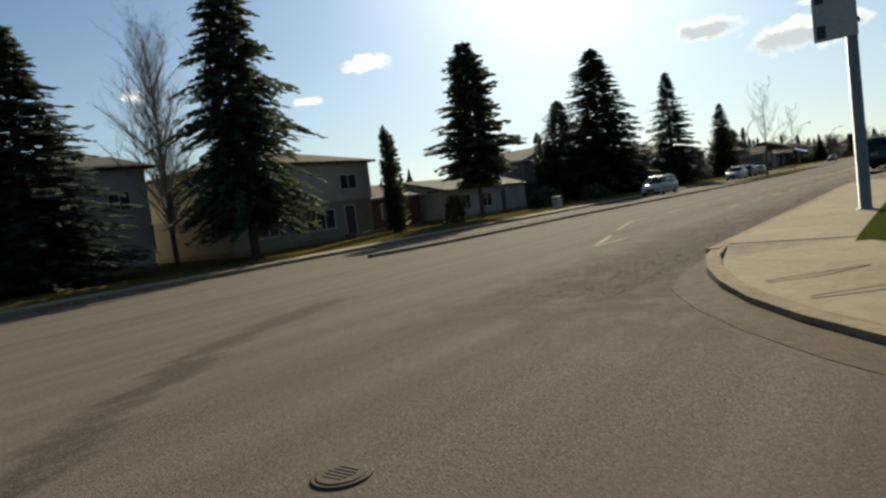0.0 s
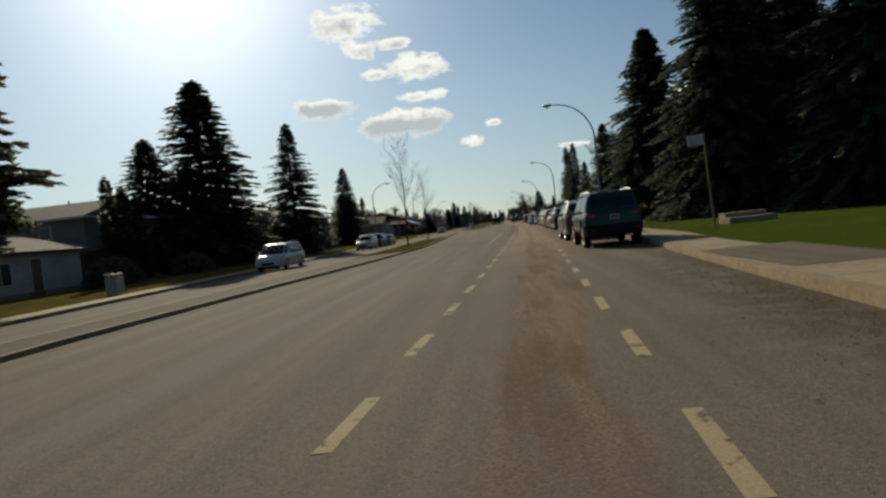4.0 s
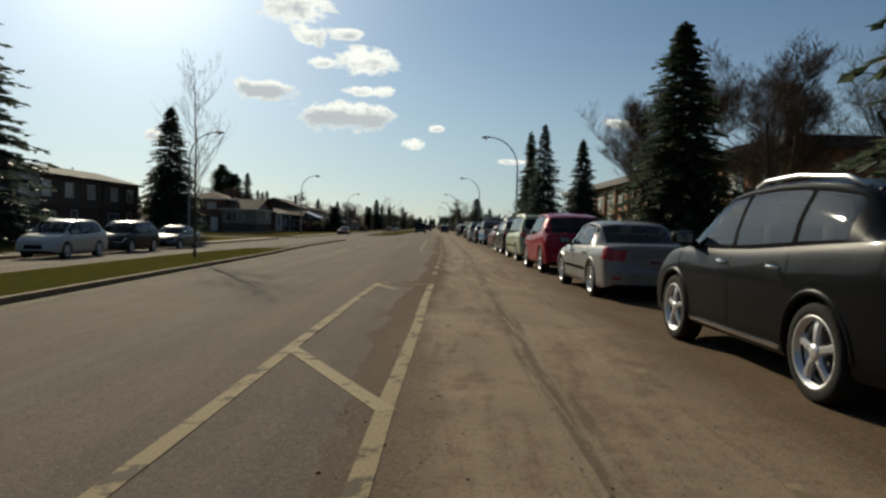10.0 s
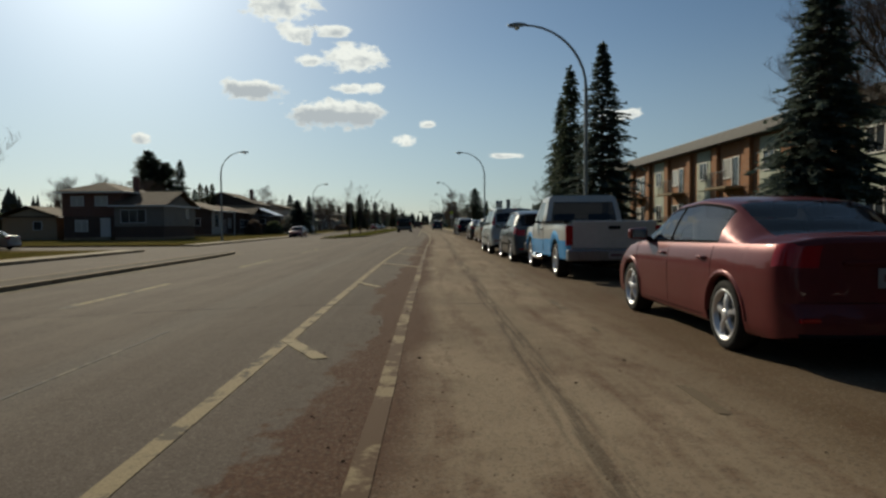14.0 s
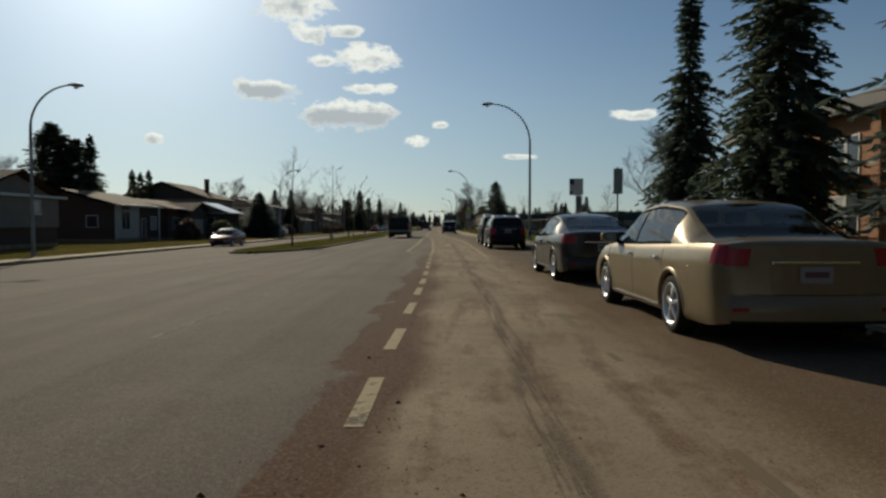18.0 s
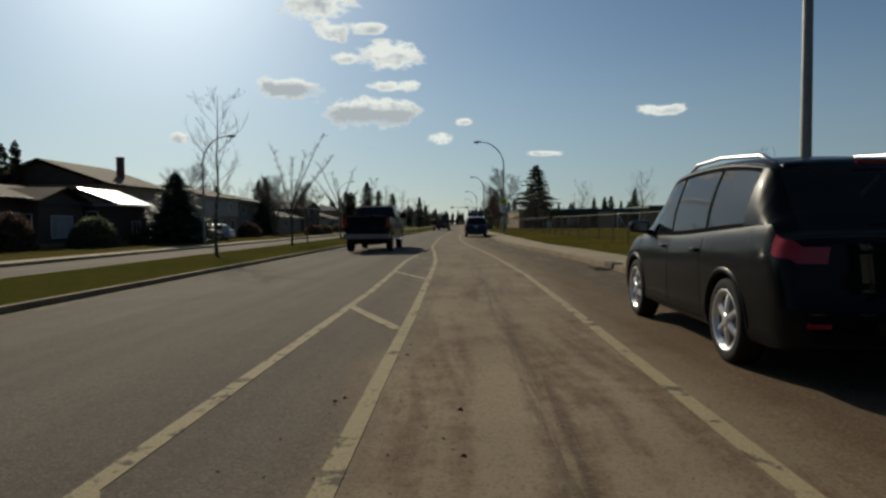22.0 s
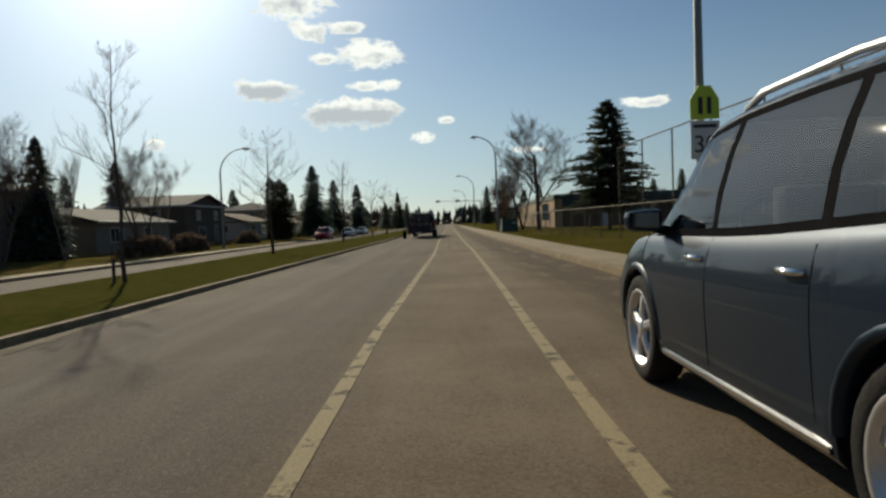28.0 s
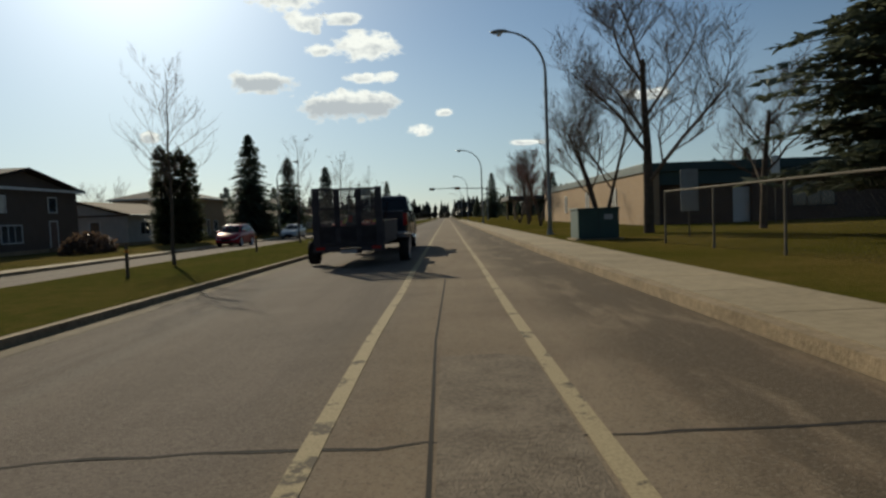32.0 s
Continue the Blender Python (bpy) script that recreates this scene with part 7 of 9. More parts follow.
# utility trailer with a mesh ramp
M["trailer"] = mat("trailer_steel", (0.046, 0.041, 0.044), 0.75, 0.0, spec=0.25, vary=0.35, scale=5)
M["mower"] = mat("mower_red", (0.25, 0.03, 0.02), 0.4)
TR = thing("utility_trailer", pose(-2.65, 268.2, -0.03), "black steel landscaping trailer with a raised mesh ramp", "trailer")
TR.scale.x = 1.4
part("deck", box_bm(-0.62, 0.62, -2.0, 2.3, 0.55, 0.62), M["trailer"], TR)
for s in (-1, 1):
    part("side_board", box_bm(s * 0.62 - 0.025, s * 0.62 + 0.025, -2.0, 2.3, 0.62, 1.12), M["trailer"], TR)
    part("top_rail", box_bm(s * 0.62 - 0.035, s * 0.62 + 0.035, -2.0, 2.3, 1.12, 1.18, 0.01), M["trailer"], TR)
    part("fender", box_bm(s * 0.9 - 0.13, s * 0.9 + 0.13, -0.55, 0.45, 0.74, 0.78, 0.015), M["trailer"], TR)
    part("ramp_post", box_bm(s * 0.56 - 0.06, s * 0.56 + 0.06, -2.1, -2.02, 0.55, 2.02), M["trailer"], TR)
    add_wheel(TR, s * 0.9, -0.05, 0.33, 0.2, 5, M["rim"])
    part("tail_light", box_bm(s * 0.5 - 0.08, s * 0.5 + 0.08, -2.13, -2.1, 0.48, 0.55), M["tail_red"], TR)
part("front_board", box_bm(-0.62, 0.62, 2.28, 2.33, 0.62, 1.15), M["trailer"], TR)
part("bumper_beam", box_bm(-0.64, 0.64, -2.1, -1.98, 0.42, 0.56), M["trailer"], TR)
part("light_bar", box_bm(-0.16, 0.22, -2.125, -2.101, 0.5, 0.525), M["chrome"], TR, "thin bright marker strip")
part("number_plate", box_bm(-0.15, 0.15, -2.12, -2.101, 0.38, 0.47), M["plate"], TR)
for z in (0.62, 1.05, 1.5, 1.98):
    part("ramp_bar", box_bm(-0.58, 0.58, -2.09, -2.04, z - 0.02, z + 0.02), M["trailer"], TR)
for x in (-0.18, 0.2):
    part("ramp_upright", box_bm(x - 0.05, x + 0.05, -2.09, -2.04, 0.62, 1.98), M["trailer"], TR)
acc = ([], [])
for k in range(48):
    x = -0.56 + 1.12 * k / 47
    add_to(acc, tube([(x, -2.065, 0.62), (x, -2.065, 1.98)], [0.006, 0.006], 3, False))
for k in range(34):
    z = 0.62 + 1.36 * k / 33
    add_to(acc, tube([(-0.56, -2.065, z), (0.56, -2.065, z)], [0.006, 0.006], 3, False))
tagged(link("ramp_mesh", mesh_of("ramp_mesh", *acc), M["trailer"], TR), kind="stuff")
part("ramp_sheet", box_bm(-0.55, 0.55, -2.05, -2.035, 0.55, 1.06), M["trailer"], TR)
for s in (-1, 1):
    link("drawbar", mesh_of("drawbar", *tube([(s * 0.5, 2.3, 0.5), (0, 3.4, 0.5)], [0.05, 0.05], 6)), M["trailer"], TR)
link("coupler", mesh_of("coupler", *tube([(0, 3.3, 0.5), (0, 3.55, 0.55)], [0.06, 0.06], 8)), M["trailer"], TR)
for k, (x, y, h) in enumerate(((-0.25, 1.35, 1.1), (0.26, 0.55, 0.95), (-0.1, -0.7, 1.0))):
    mw = thing("lawn_mower", pose(-2.6 + x, 268.2 + y, 0.59, 0, 0, 25 * k), "red lawn mower with a black tubular handle", "lawn mower", "mowers on the trailer")
    part("deck_shell", box_bm(-0.26, 0.26, -0.3, 0.3, 0.1, 0.24, 0.05), M["mower"], mw)
    link("engine", mesh_of("engine", *tube([(0, 0, 0.24), (0, 0, 0.38), (0, 0, 0.42)], [0.13, 0.13, 0.08], 14)), M["trim_black"], mw)
    link("handle", mesh_of("handle", *tube([(-0.22, -0.28, 0.2), (-0.22, -0.7, h), (-0.2, -0.75, h + 0.15), (0.2, -0.75, h + 0.15), (0.22, -0.7, h), (0.22, -0.28, 0.2)], [0.016] * 6, 6)), M["trim_black"], mw)
    for sx in (-0.28, 0.28):
        for sy in (-0.24, 0.24):
            link("wheel", mesh_of("wheel", *tube([(sx - 0.02, sy, 0.1), (sx + 0.02, sy, 0.1)], [0.1, 0.1], 12)), M["tyre"], mw)


# gear on the trailer and in the truck's bed
M["hose_yellow"] = mat("hose_yellow", (0.55, 0.56, 0.05), 0.45, vary=0.15, scale=8)
M["can_red"] = mat("can_red", (0.45, 0.03, 0.03), 0.4, vary=0.2, scale=6)
M["frame_pale"] = mat("frame_pale", (0.34, 0.38, 0.33), 0.45, 0.3, vary=0.2, scale=6)
M["canvas_dark"] = mat("canvas_dark", (0.05, 0.05, 0.055), 0.9, vary=0.3, scale=6, bump=0.4, bump_scale=30)
M["bucket_white"] = mat("bucket_white", (0.62, 0.62, 0.6), 0.5, vary=0.1, scale=6)
ho = thing("garden_hose", pose(-2.3, 268.9, 0.59), "bright yellow-green hose coiled in the trailer", "hose")
for k in range(5):
    ring = [((0.30 - 0.012 * k) * math.cos(6.2832 * a / 20), 1.25 * (0.30 - 0.012 * k) * math.sin(6.2832 * a / 20), 0.32 + 0.05 * k + 0.03 * math.sin(a)) for a in range(21)]
    link("coil", mesh_of("coil", *tube(ring, [0.024] * 21, 6)), M["hose_yellow"], ho)
link("reel", mesh_of("reel", *tube([(0, 0, 0.0), (0, 0, 0.3), (0, 0, 0.55)], [0.24, 0.24, 0.2], 14)), M["canvas_dark"], ho, "dark drum under the coils")
for x, y, w in ((-2.3, 267.55, 0.2), (-3.05, 267.2, 0.17)):
    cn = thing("fuel_can", pose(x, y, 0.59, 0, 0, 20), "red plastic fuel can in the trailer", "fuel can", "cans on the trailer")
    part("body", box_bm(-w, w, -0.12, 0.12, 0.0, 0.5, 0.04), M["can_red"], cn)
    part("grip", box_bm(-w * 0.6, w * 0.6, -0.025, 0.025, 0.54, 0.58, 0.01), M["can_red"], cn)
    for sx in (-0.5, 0.5):
        part("grip_post", box_bm(w * sx - 0.02, w * sx + 0.02, -0.02, 0.02, 0.49, 0.55), M["can_red"], cn)
    link("spout", mesh_of("spout", *tube([(w * 0.8, 0, 0.48), (w * 0.95, 0, 0.56), (w * 1.3, 0, 0.64)], [0.035, 0.03, 0.02], 8)), M["hose_yellow"], cn, "yellow spout")
bk = thing("bucket", pose(-2.5, 268.1, 0.59), "white plastic bucket among the mowers", "bucket")
link("shell", mesh_of("shell", *tube([(0, 0, 0), (0, 0, 0.5), (0, 0, 0.53)], [0.13, 0.16, 0.17], 16)), M["bucket_white"], bk)
link("bail", mesh_of("bail", *tube([(0.16 * math.cos(math.pi * a / 8), 0, 0.5 + 0.13 * math.sin(math.pi * a / 8)) for a in range(9)], [0.006] * 9, 5)), M["trim_black"], bk)
bgm = bmesh.new()
bmesh.ops.create_icosphere(bgm, subdivisions=3, radius=1.0)
rb = random.Random(12)
for v in bgm.verts:
    k = 1 + 0.10 * math.sin(5 * v.co.x + 2) * math.cos(4 * v.co.y) + rb.uniform(-0.02, 0.02)
    v.co = Vector((v.co.x * 0.30 * k, v.co.y * 0.48 * k, max(v.co.z, -0.75) * 0.34 * k + 0.27))
sk = thing("leaf_sack", pose(-2.3, 269.9, 0.59), "dark stuffed canvas sack at the trailer's front", "sack")
part("bag", bgm, M["canvas_dark"], sk)
link("tie", mesh_of("tie", *tube([(0, 0, 0.55), (0.02, 0.02, 0.66), (0.08, 0.0, 0.72)], [0.05, 0.03, 0.06], 8)), M["canvas_dark"], sk)
fr = thing("hand_cart", pose(-3.1, 273.1, 0.75, 0, 0, 12), "pale tubular hand cart upended in the truck bed", "hand cart")
for sx in (-0.22, 0.22):
    link("rail", mesh_of("rail", *tube([(sx, 0, 0.0), (sx, 0.05, 0.9), (sx, -0.02, 1.45), (sx * 0.8, -0.22, 1.62)], [0.022] * 4, 7)), M["frame_pale"], fr)
for z, y in ((0.35, 0.02), (0.8, 0.045), (1.15, 0.02), (1.42, -0.02)):
    link("crossbar", mesh_of("crossbar", *tube([(-0.22, y, z), (0.22, y, z)], [0.016, 0.016], 6)), M["frame_pale"], fr)
part("toe_plate", box_bm(-0.24, 0.24, -0.26, -0.24, 1.25, 1.55, 0.01), M["frame_pale"], fr)
for sx in (-0.3, 0.3):
    link("wheel", mesh_of("wheel", *tube([(sx - 0.03, 0.1, 1.3), (sx + 0.03, 0.1, 1.3)], [0.13, 0.13], 14)), M["tyre"], fr)
link("strap", mesh_of("strap", *tube([(0.22, 0.0, 1.4), (0.6, 0.2, 1.25), (0.78, 0.5, 0.75)], [0.012] * 3, 5)), M["trim_black"], fr)


# ---- buildings ----
def brick_material(name, a, b, mortar):
    m = bpy.data.materials.new(name)
    N = Nodes(m)
    tc, x, y, z = N.xyz()
    n = N.node("ShaderNodeTexBrick")
    N.put(n.inputs["Vector"], N.vec(N.math("ADD", x, y), z))
    N.put(n.inputs["Color1"], (*a, 1)), N.put(n.inputs["Color2"], (*b, 1)), N.put(n.inputs["Mortar"], (*mortar, 1))
    n.inputs["Scale"].default_value = 1.0
    n.inputs["Mortar Size"].default_value = 0.008
    n.inputs["Brick Width"].default_value = 0.23
    n.inputs["Row Height"].default_value = 0.075
    big = N.noise(tc, 0.4, 5)
    c = N.mix(N.range(big, 0.35, 0.7, 0.0, 0.35), n.outputs["Color"], tuple(v * 0.6 for v in a))
    N.put(N.b.inputs["Base Color"], c)
    N.b.inputs["Roughness"].default_value = 0.9
    N.b.inputs["Specular IOR Level"].default_value = 0.1
    N.bump(n.outputs["Fac"], 0.3, 0.01)
    return m


def siding_material(name, color, pitch=0.2, vertical=False):
    """Painted boards with fine shadow lines."""
    m = bpy.data.materials.new(name)
    N = Nodes(m)
    tc, x, y, z = N.xyz()
    u = N.math("ADD", x, y) if vertical else z
    w = N.math("FRACT", N.math("DIVIDE", u, pitch))
    n = N.noise(tc, 1.3, 6)
    c = N.mix(N.range(n, 0.3, 0.7), tuple(v * 0.82 for v in color), color)
    N.put(N.b.inputs["Base Color"], c)
    N.b.inputs["Roughness"].default_value = 0.75
    N.b.inputs["Specular IOR Level"].default_value = 0.2
    N.bump(N.range(w, 0.0, 0.12), 0.6, 0.02)
    return m


def shingle_material(name, color):
    m = bpy.data.materials.new(name)
    N = Nodes(m)
    tc, x, y, z = N.xyz()
    w = N.math("FRACT", N.math("DIVIDE", z, 0.075))
    n = N.noise(N.vec(N.math("MULTIPLY", N.math("ADD", x, y), 3.5), N.math("FLOOR", N.math("DIVIDE", z, 0.075))), 1.0, 3)
    g = N.noise(tc, 0.5, 5)
    c = N.mix(N.range(n, 0.3, 0.7), tuple(v * 0.65 for v in color), tuple(min(1, v * 1.25) for v in color))
    c = N.mix(N.range(g, 0.35, 0.7, 0.0, 0.4), c, tuple(v * 0.7 for v in color))
    N.put(N.b.inputs["Base Color"], c)
    N.b.inputs["Roughness"].default_value = 0.9
    N.b.inputs["Specular IOR Level"].default_value = 0.08
    N.bump(w, 0.5, 0.015)
    return m


M["brick_orange"] = brick_material("brick_orange", (0.36, 0.17, 0.08), (0.28, 0.125, 0.06), (0.25, 0.2, 0.16))
M["brick_brown"] = brick_material("brick_brown", (0.10, 0.065, 0.05), (0.075, 0.05, 0.04), (0.12, 0.1, 0.085))
M["brick_tan"] = brick_material("brick_tan", (0.36, 0.25, 0.15), (0.30, 0.205, 0.12), (0.32, 0.26, 0.2))
M["brick_red"] = brick_material("brick_red", (0.17, 0.08, 0.06), (0.13, 0.062, 0.05), (0.16, 0.13, 0.11))
M["brick_buff"] = brick_material("brick_buff", (0.33, 0.27, 0.2), (0.27, 0.22, 0.16), (0.3, 0.26, 0.21))
M["siding_cream"] = siding_material("siding_cream", (0.46, 0.41, 0.32))
M["siding_white"] = siding_material("siding_white", (0.44, 0.42, 0.38))
M["siding_grey"] = siding_material("siding_grey", (0.21, 0.19, 0.165))
M["siding_tan"] = siding_material("siding_tan", (0.33, 0.27, 0.19))
M["siding_brown"] = siding_material("siding_brown", (0.10, 0.075, 0.058), 0.3, True)
M["stucco_white"] = mat("stucco_white", (0.40, 0.375, 0.33), 0.95, vary=0.15, scale=0.7, bump=0.5, bump_scale=50)
M["shingle_brown"] = shingle_material("shingle_brown", (0.115, 0.08, 0.054))
M["shingle_grey"] = shingle_material("shingle_grey", (0.115, 0.105, 0.095))
M["shingle_red"] = shingle_material("shingle_red", (0.125, 0.075, 0.055))
M["metal_roof"] = mat("metal_roof", (0.62, 0.62, 0.62), 0.28, 0.7, vary=0.1, scale=0.8)
M["panel_pale"] = mat("panel_pale", (0.40, 0.42, 0.34), 0.8, vary=0.12, scale=1)
M["fascia_dark"] = mat("fascia_dark", (0.035, 0.03, 0.028), 0.7, vary=0.2, scale=2)
M["fascia_white"] = mat("fascia_white", (0.55, 0.54, 0.51), 0.7, vary=0.1, scale=2)
M["fascia_teal"] = mat("fascia_teal", (0.02, 0.045, 0.042), 0.6, vary=0.2, scale=1)
M["pane"] = mat("pane", (0.03, 0.035, 0.04), 0.06, 0.0, 0.6, vary=0.2, scale=0.7)
M["curtain_pane"] = mat("curtain_pane", (0.38, 0.37, 0.34), 0.15, 0.0, 0.6, vary=0.2, scale=1.2)
M["door_brown"] = mat("door_brown", (0.09, 0.05, 0.035), 0.6, vary=0.2, scale=3)
M["door_white"] = mat("door_white", (0.5, 0.49, 0.46), 0.6, vary=0.1, scale=3)


def facing(plane, u0, u1, v0, v1, d0, d1, bevel=0.0):
    """A box on a wall: plane ('x', s) or ('y', s): along u and up v, from d0 to d1 out of the wall."""
    axis, at, out = plane
    a, b = sorted((at + out * d0, at + out * d1))
    return box_bm(a, b, u0, u1, v0, v1, bevel) if axis == "x" else box_bm(u0, u1, a, b, v0, v1, bevel)


def window(parent, plane, u, v, w, h, frame=None, pane=None, mullions=1):
    fr = frame or M["fascia_white"]
    t = 0.07
    win = part("window", facing(plane, u - w / 2, u + w / 2, v, v + h, -0.02, 0.02), pane or M["pane"], parent)
    for a, b, c, d in ((u - w / 2 - t, u - w / 2, v - t, v + h + t), (u + w / 2, u + w / 2 + t, v - t, v + h + t), (u - w / 2, u + w / 2, v + h, v + h + t)):
        part("frame", facing(plane, a, b, c, d, -0.01, 0.06), fr, win)
    part("sill", facing(plane, u - w / 2 - t, u + w / 2 + t, v - t, v, -0.01, 0.1), fr, win)
    for k in range(mullions):
        x = u - w / 2 + w * (k + 1) / (mullions + 1)
        part("mullion", facing(plane, x - 0.025, x + 0.025, v, v + h, 0.0, 0.045), fr, win)
    return win


def door(parent, plane, u, v, material, w=0.95, h=2.05):
    d = part("door", facing(plane, u - w / 2, u + w / 2, v, v + h, -0.02, 0.03), material, parent)
    for a, b, c, e in ((u - w / 2 - 0.08, u - w / 2, v, v + h), (u + w / 2, u + w / 2 + 0.08, v, v + h), (u - w / 2 - 0.08, u + w / 2 + 0.08, v + h, v + h + 0.08)):
        part("door_frame", facing(plane, a, b, c, e, -0.01, 0.06), M["fascia_white"], d)
    part("door_knob", facing(plane, u + w * 0.36, u + w * 0.42, v + 0.98, v + 1.04, 0.03, 0.08), M["chrome_early"], d)
    return d


M["chrome_early"] = mat("door_metal", (0.6, 0.58, 0.5), 0.3, 0.9)


def roof(parent, x0, x1, y0, y1, z, rise, kind, material, fascia, over=0.5):
    """Roof over a plan: 'gable_y' (ridge along y), 'gable_x' (ridge along x), 'hip' or 'flat'."""
    a, b, c, d = x0 - over, x1 + over, y0 - over, y1 + over
    xm, ym = (a + b) / 2, (c + d) / 2
    t = 0.16
    if kind == "flat":
        r = part("roof", box_bm(a, b, c, d, z, z + rise, 0.02), fascia, parent)
        part("roof_deck", box_bm(a + 0.1, b - 0.1, c + 0.1, d - 0.1, z + rise - 0.01, z + rise + 0.012), material, r)
        return r
    if kind == "gable_y":
        ridge = [(xm, c, z + rise), (xm, d, z + rise)]
        q = [(a, c, z), (b, c, z), (b, d, z), (a, d, z)] + ridge
        f = [(0, 4, 5, 3), (1, 2, 5, 4)]
        gables = [(0, 1, 4), (2, 3, 5)]
    elif kind == "gable_x":
        ridge = [(a, ym, z + rise), (b, ym, z + rise)]
        q = [(a, c, z), (b, c, z), (b, d, z), (a, d, z)] + ridge
        f = [(0, 1, 5, 4), (2, 3, 4, 5)]
        gables = [(1, 2, 5), (3, 0, 4)]
    else:
        k = min((b - a), (d - c)) / 2 * 0.95
        if d - c > b - a:
            ridge = [(xm, c + k, z + rise), (xm, d - k, z + rise)]
            q = [(a, c, z), (b, c, z), (b, d, z), (a, d, z)] + ridge
            f = [(0, 4, 5, 3), (1, 2, 5, 4), (0, 1, 4), (2, 3, 5)]
        else:
            ridge = [(a + k, ym, z + rise), (b - k, ym, z + rise)]
            q = [(a, c, z), (b, c, z), (b, d, z), (a, d, z)] + ridge
            f = [(0, 1, 5, 4), (2, 3, 4, 5), (1, 2, 5), (3, 0, 4)]
        gables = []
    vs = q + [(v[0], v[1], v[2] - t) for v in q]
    fs = list(f) + [tuple(i + 6 for i in reversed(g)) for g in f] + [(0, 6, 7, 1), (1, 7, 8, 2), (2, 8, 9, 3), (3, 9, 6, 0)]
    rf = link("roof", mesh_of("roof", vs, fs), material, parent)
    bm = bmesh.new()
    bm.from_mesh(rf.data)
    bmesh.ops.recalc_face_normals(bm, faces=bm.faces[:])
    bm.to_mesh(rf.data)
    bm.free()
    part("fascia", box_bm(b - 0.02, b + 0.03, c, d, z - t - 0.02, z + 0.01), fascia, rf)
    part("fascia", box_bm(a, b, c - 0.03, c + 0.02, z - t - 0.02, z - 0.02) if kind != "gable_y" else box_bm(a - 0.03, a + 0.02, c, d, z - t - 0.02, z + 0.01), fascia, rf)
    gut = tube([(b + 0.07, c, z - 0.07), (b + 0.07, d, z - 0.07)], [0.06, 0.06], 6)
    if kind != "gable_x":
        link("gutter", mesh_of("gutter", *gut), fascia, rf)
    for g in gables:
        ins = [(q[i][0] + (over if q[i][0] == a else (-over if q[i][0] == b else 0)), q[i][1] + (over if q[i][1] == c else (-over if q[i][1] == d else 0)), q[i][2] - t - 0.01) for i in g]
        # gable wall
        cy = ins[0][1] if kind == "gable_y" else None
        if kind == "gable_y":
            vv = [(x0, cy, z - t), (x1, cy, z - t), (xm, cy, z + rise * (1 - over / ((b - a) / 2)) - t)]
        else:
            cx = ins[0][0]
            vv = [(cx, y0, z - t), (cx, y1, z - t), (cx, ym, z + rise * (1 - over / ((d - c) / 2)) - t)]
        w = 0.06
        if kind == "gable_y":
            v2 = [(p[0], p[1] - (w if cy > ym else -w), p[2]) for p in vv]
        else:
            v2 = [(p[0] - (w if cx > xm else -w), p[1], p[2]) for p in vv]
        link("gable", mesh_of("gable", vv + v2, [(0, 1, 2), (5, 4, 3), (0, 3, 4, 1), (1, 4, 5, 2), (2, 5, 3, 0)]), M[parent["gable_mat"]], rf)
    return rf


def house(label, x1, y0, y1, depth, z, wall_h, lower, upper, rf, rise, shing, fascia, wins, doors=(), split=None, chimney=None, over=0.5, group="houses along the far side", south=None, wing_of=None):
    """A house whose front faces +x at x1. wins: (u, v, w, h, mullions, curtained)."""
    th = wing_of or thing("house", pose(0, 0, 0), label, "house", group)
    th["gable_mat"] = upper
    x0 = x1 - depth
    s = split if split else wall_h
    part("wall", box_bm(x0, x1, y0, y1, z - 0.3, z + s), M[lower], th)
    if split:
        part("upper_wall", box_bm(x0 - 0.12, x1 + 0.12, y0 - 0.05, y1 + 0.05, z + s, z + wall_h), M[upper], th)
    part("foundation", box_bm(x0 - 0.03, x1 + 0.03, y0 - 0.03, y1 + 0.03, z - 0.3, z + 0.28), M["kerb"], th)
    roof(th, x0, x1, y0, y1, z + wall_h + 0.14, rise, rf, M[shing], M[fascia], over)
    for u, v, w, h, mu, cu in wins:
        out = 0.12 if split and v > split else 0.0
        window(th, ("x", x1 + out, 1), u, z + v, w, h, None, M["curtain_pane"] if cu else None, mu)
    for u, c in doors:
        door(th, ("x", x1, 1), u, z + 0.3, M[c])
        part("step", box_bm(x1 + 0.02, x1 + 1.1, u - 0.8, u + 0.8, z - 0.05, z + 0.28, 0.02), M["kerb"], th)
    # windows in the wall that faces down the road
    for u, v, w, h, mu, cu in south or [(x1 - depth * 0.35, wall_h - 1.4, 0.9, 0.9, 0, 0)]:
        window(th, ("y", y0 - (0.05 if split and v > split else 0), -1), u, z + v, w, h, None, M["curtain_pane"] if cu else None, mu)
    if chimney:
        cx, cy = chimney
        ch = part("chimney", box_bm(cx - 0.3, cx + 0.3, cy - 0.3, cy + 0.3, z + wall_h, z + wall_h + rise + 0.9), M["brick_red"], th)
        part("chimney_cap", box_bm(cx - 0.36, cx + 0.36, cy - 0.36, cy + 0.36, z + wall_h + rise + 0.9, z + wall_h + rise + 1.0), M["kerb"], ch)
    else:
        link("vent_pipe", mesh_of("vent_pipe", *tube([(x1 - depth * 0.6, (y0 + y1) / 2 + 1, z + wall_h), (x1 - depth * 0.6, (y0 + y1) / 2 + 1, z + wall_h + rise + 0.5)], [0.07, 0.07], 8)), M["fascia_dark"], th)
    return th


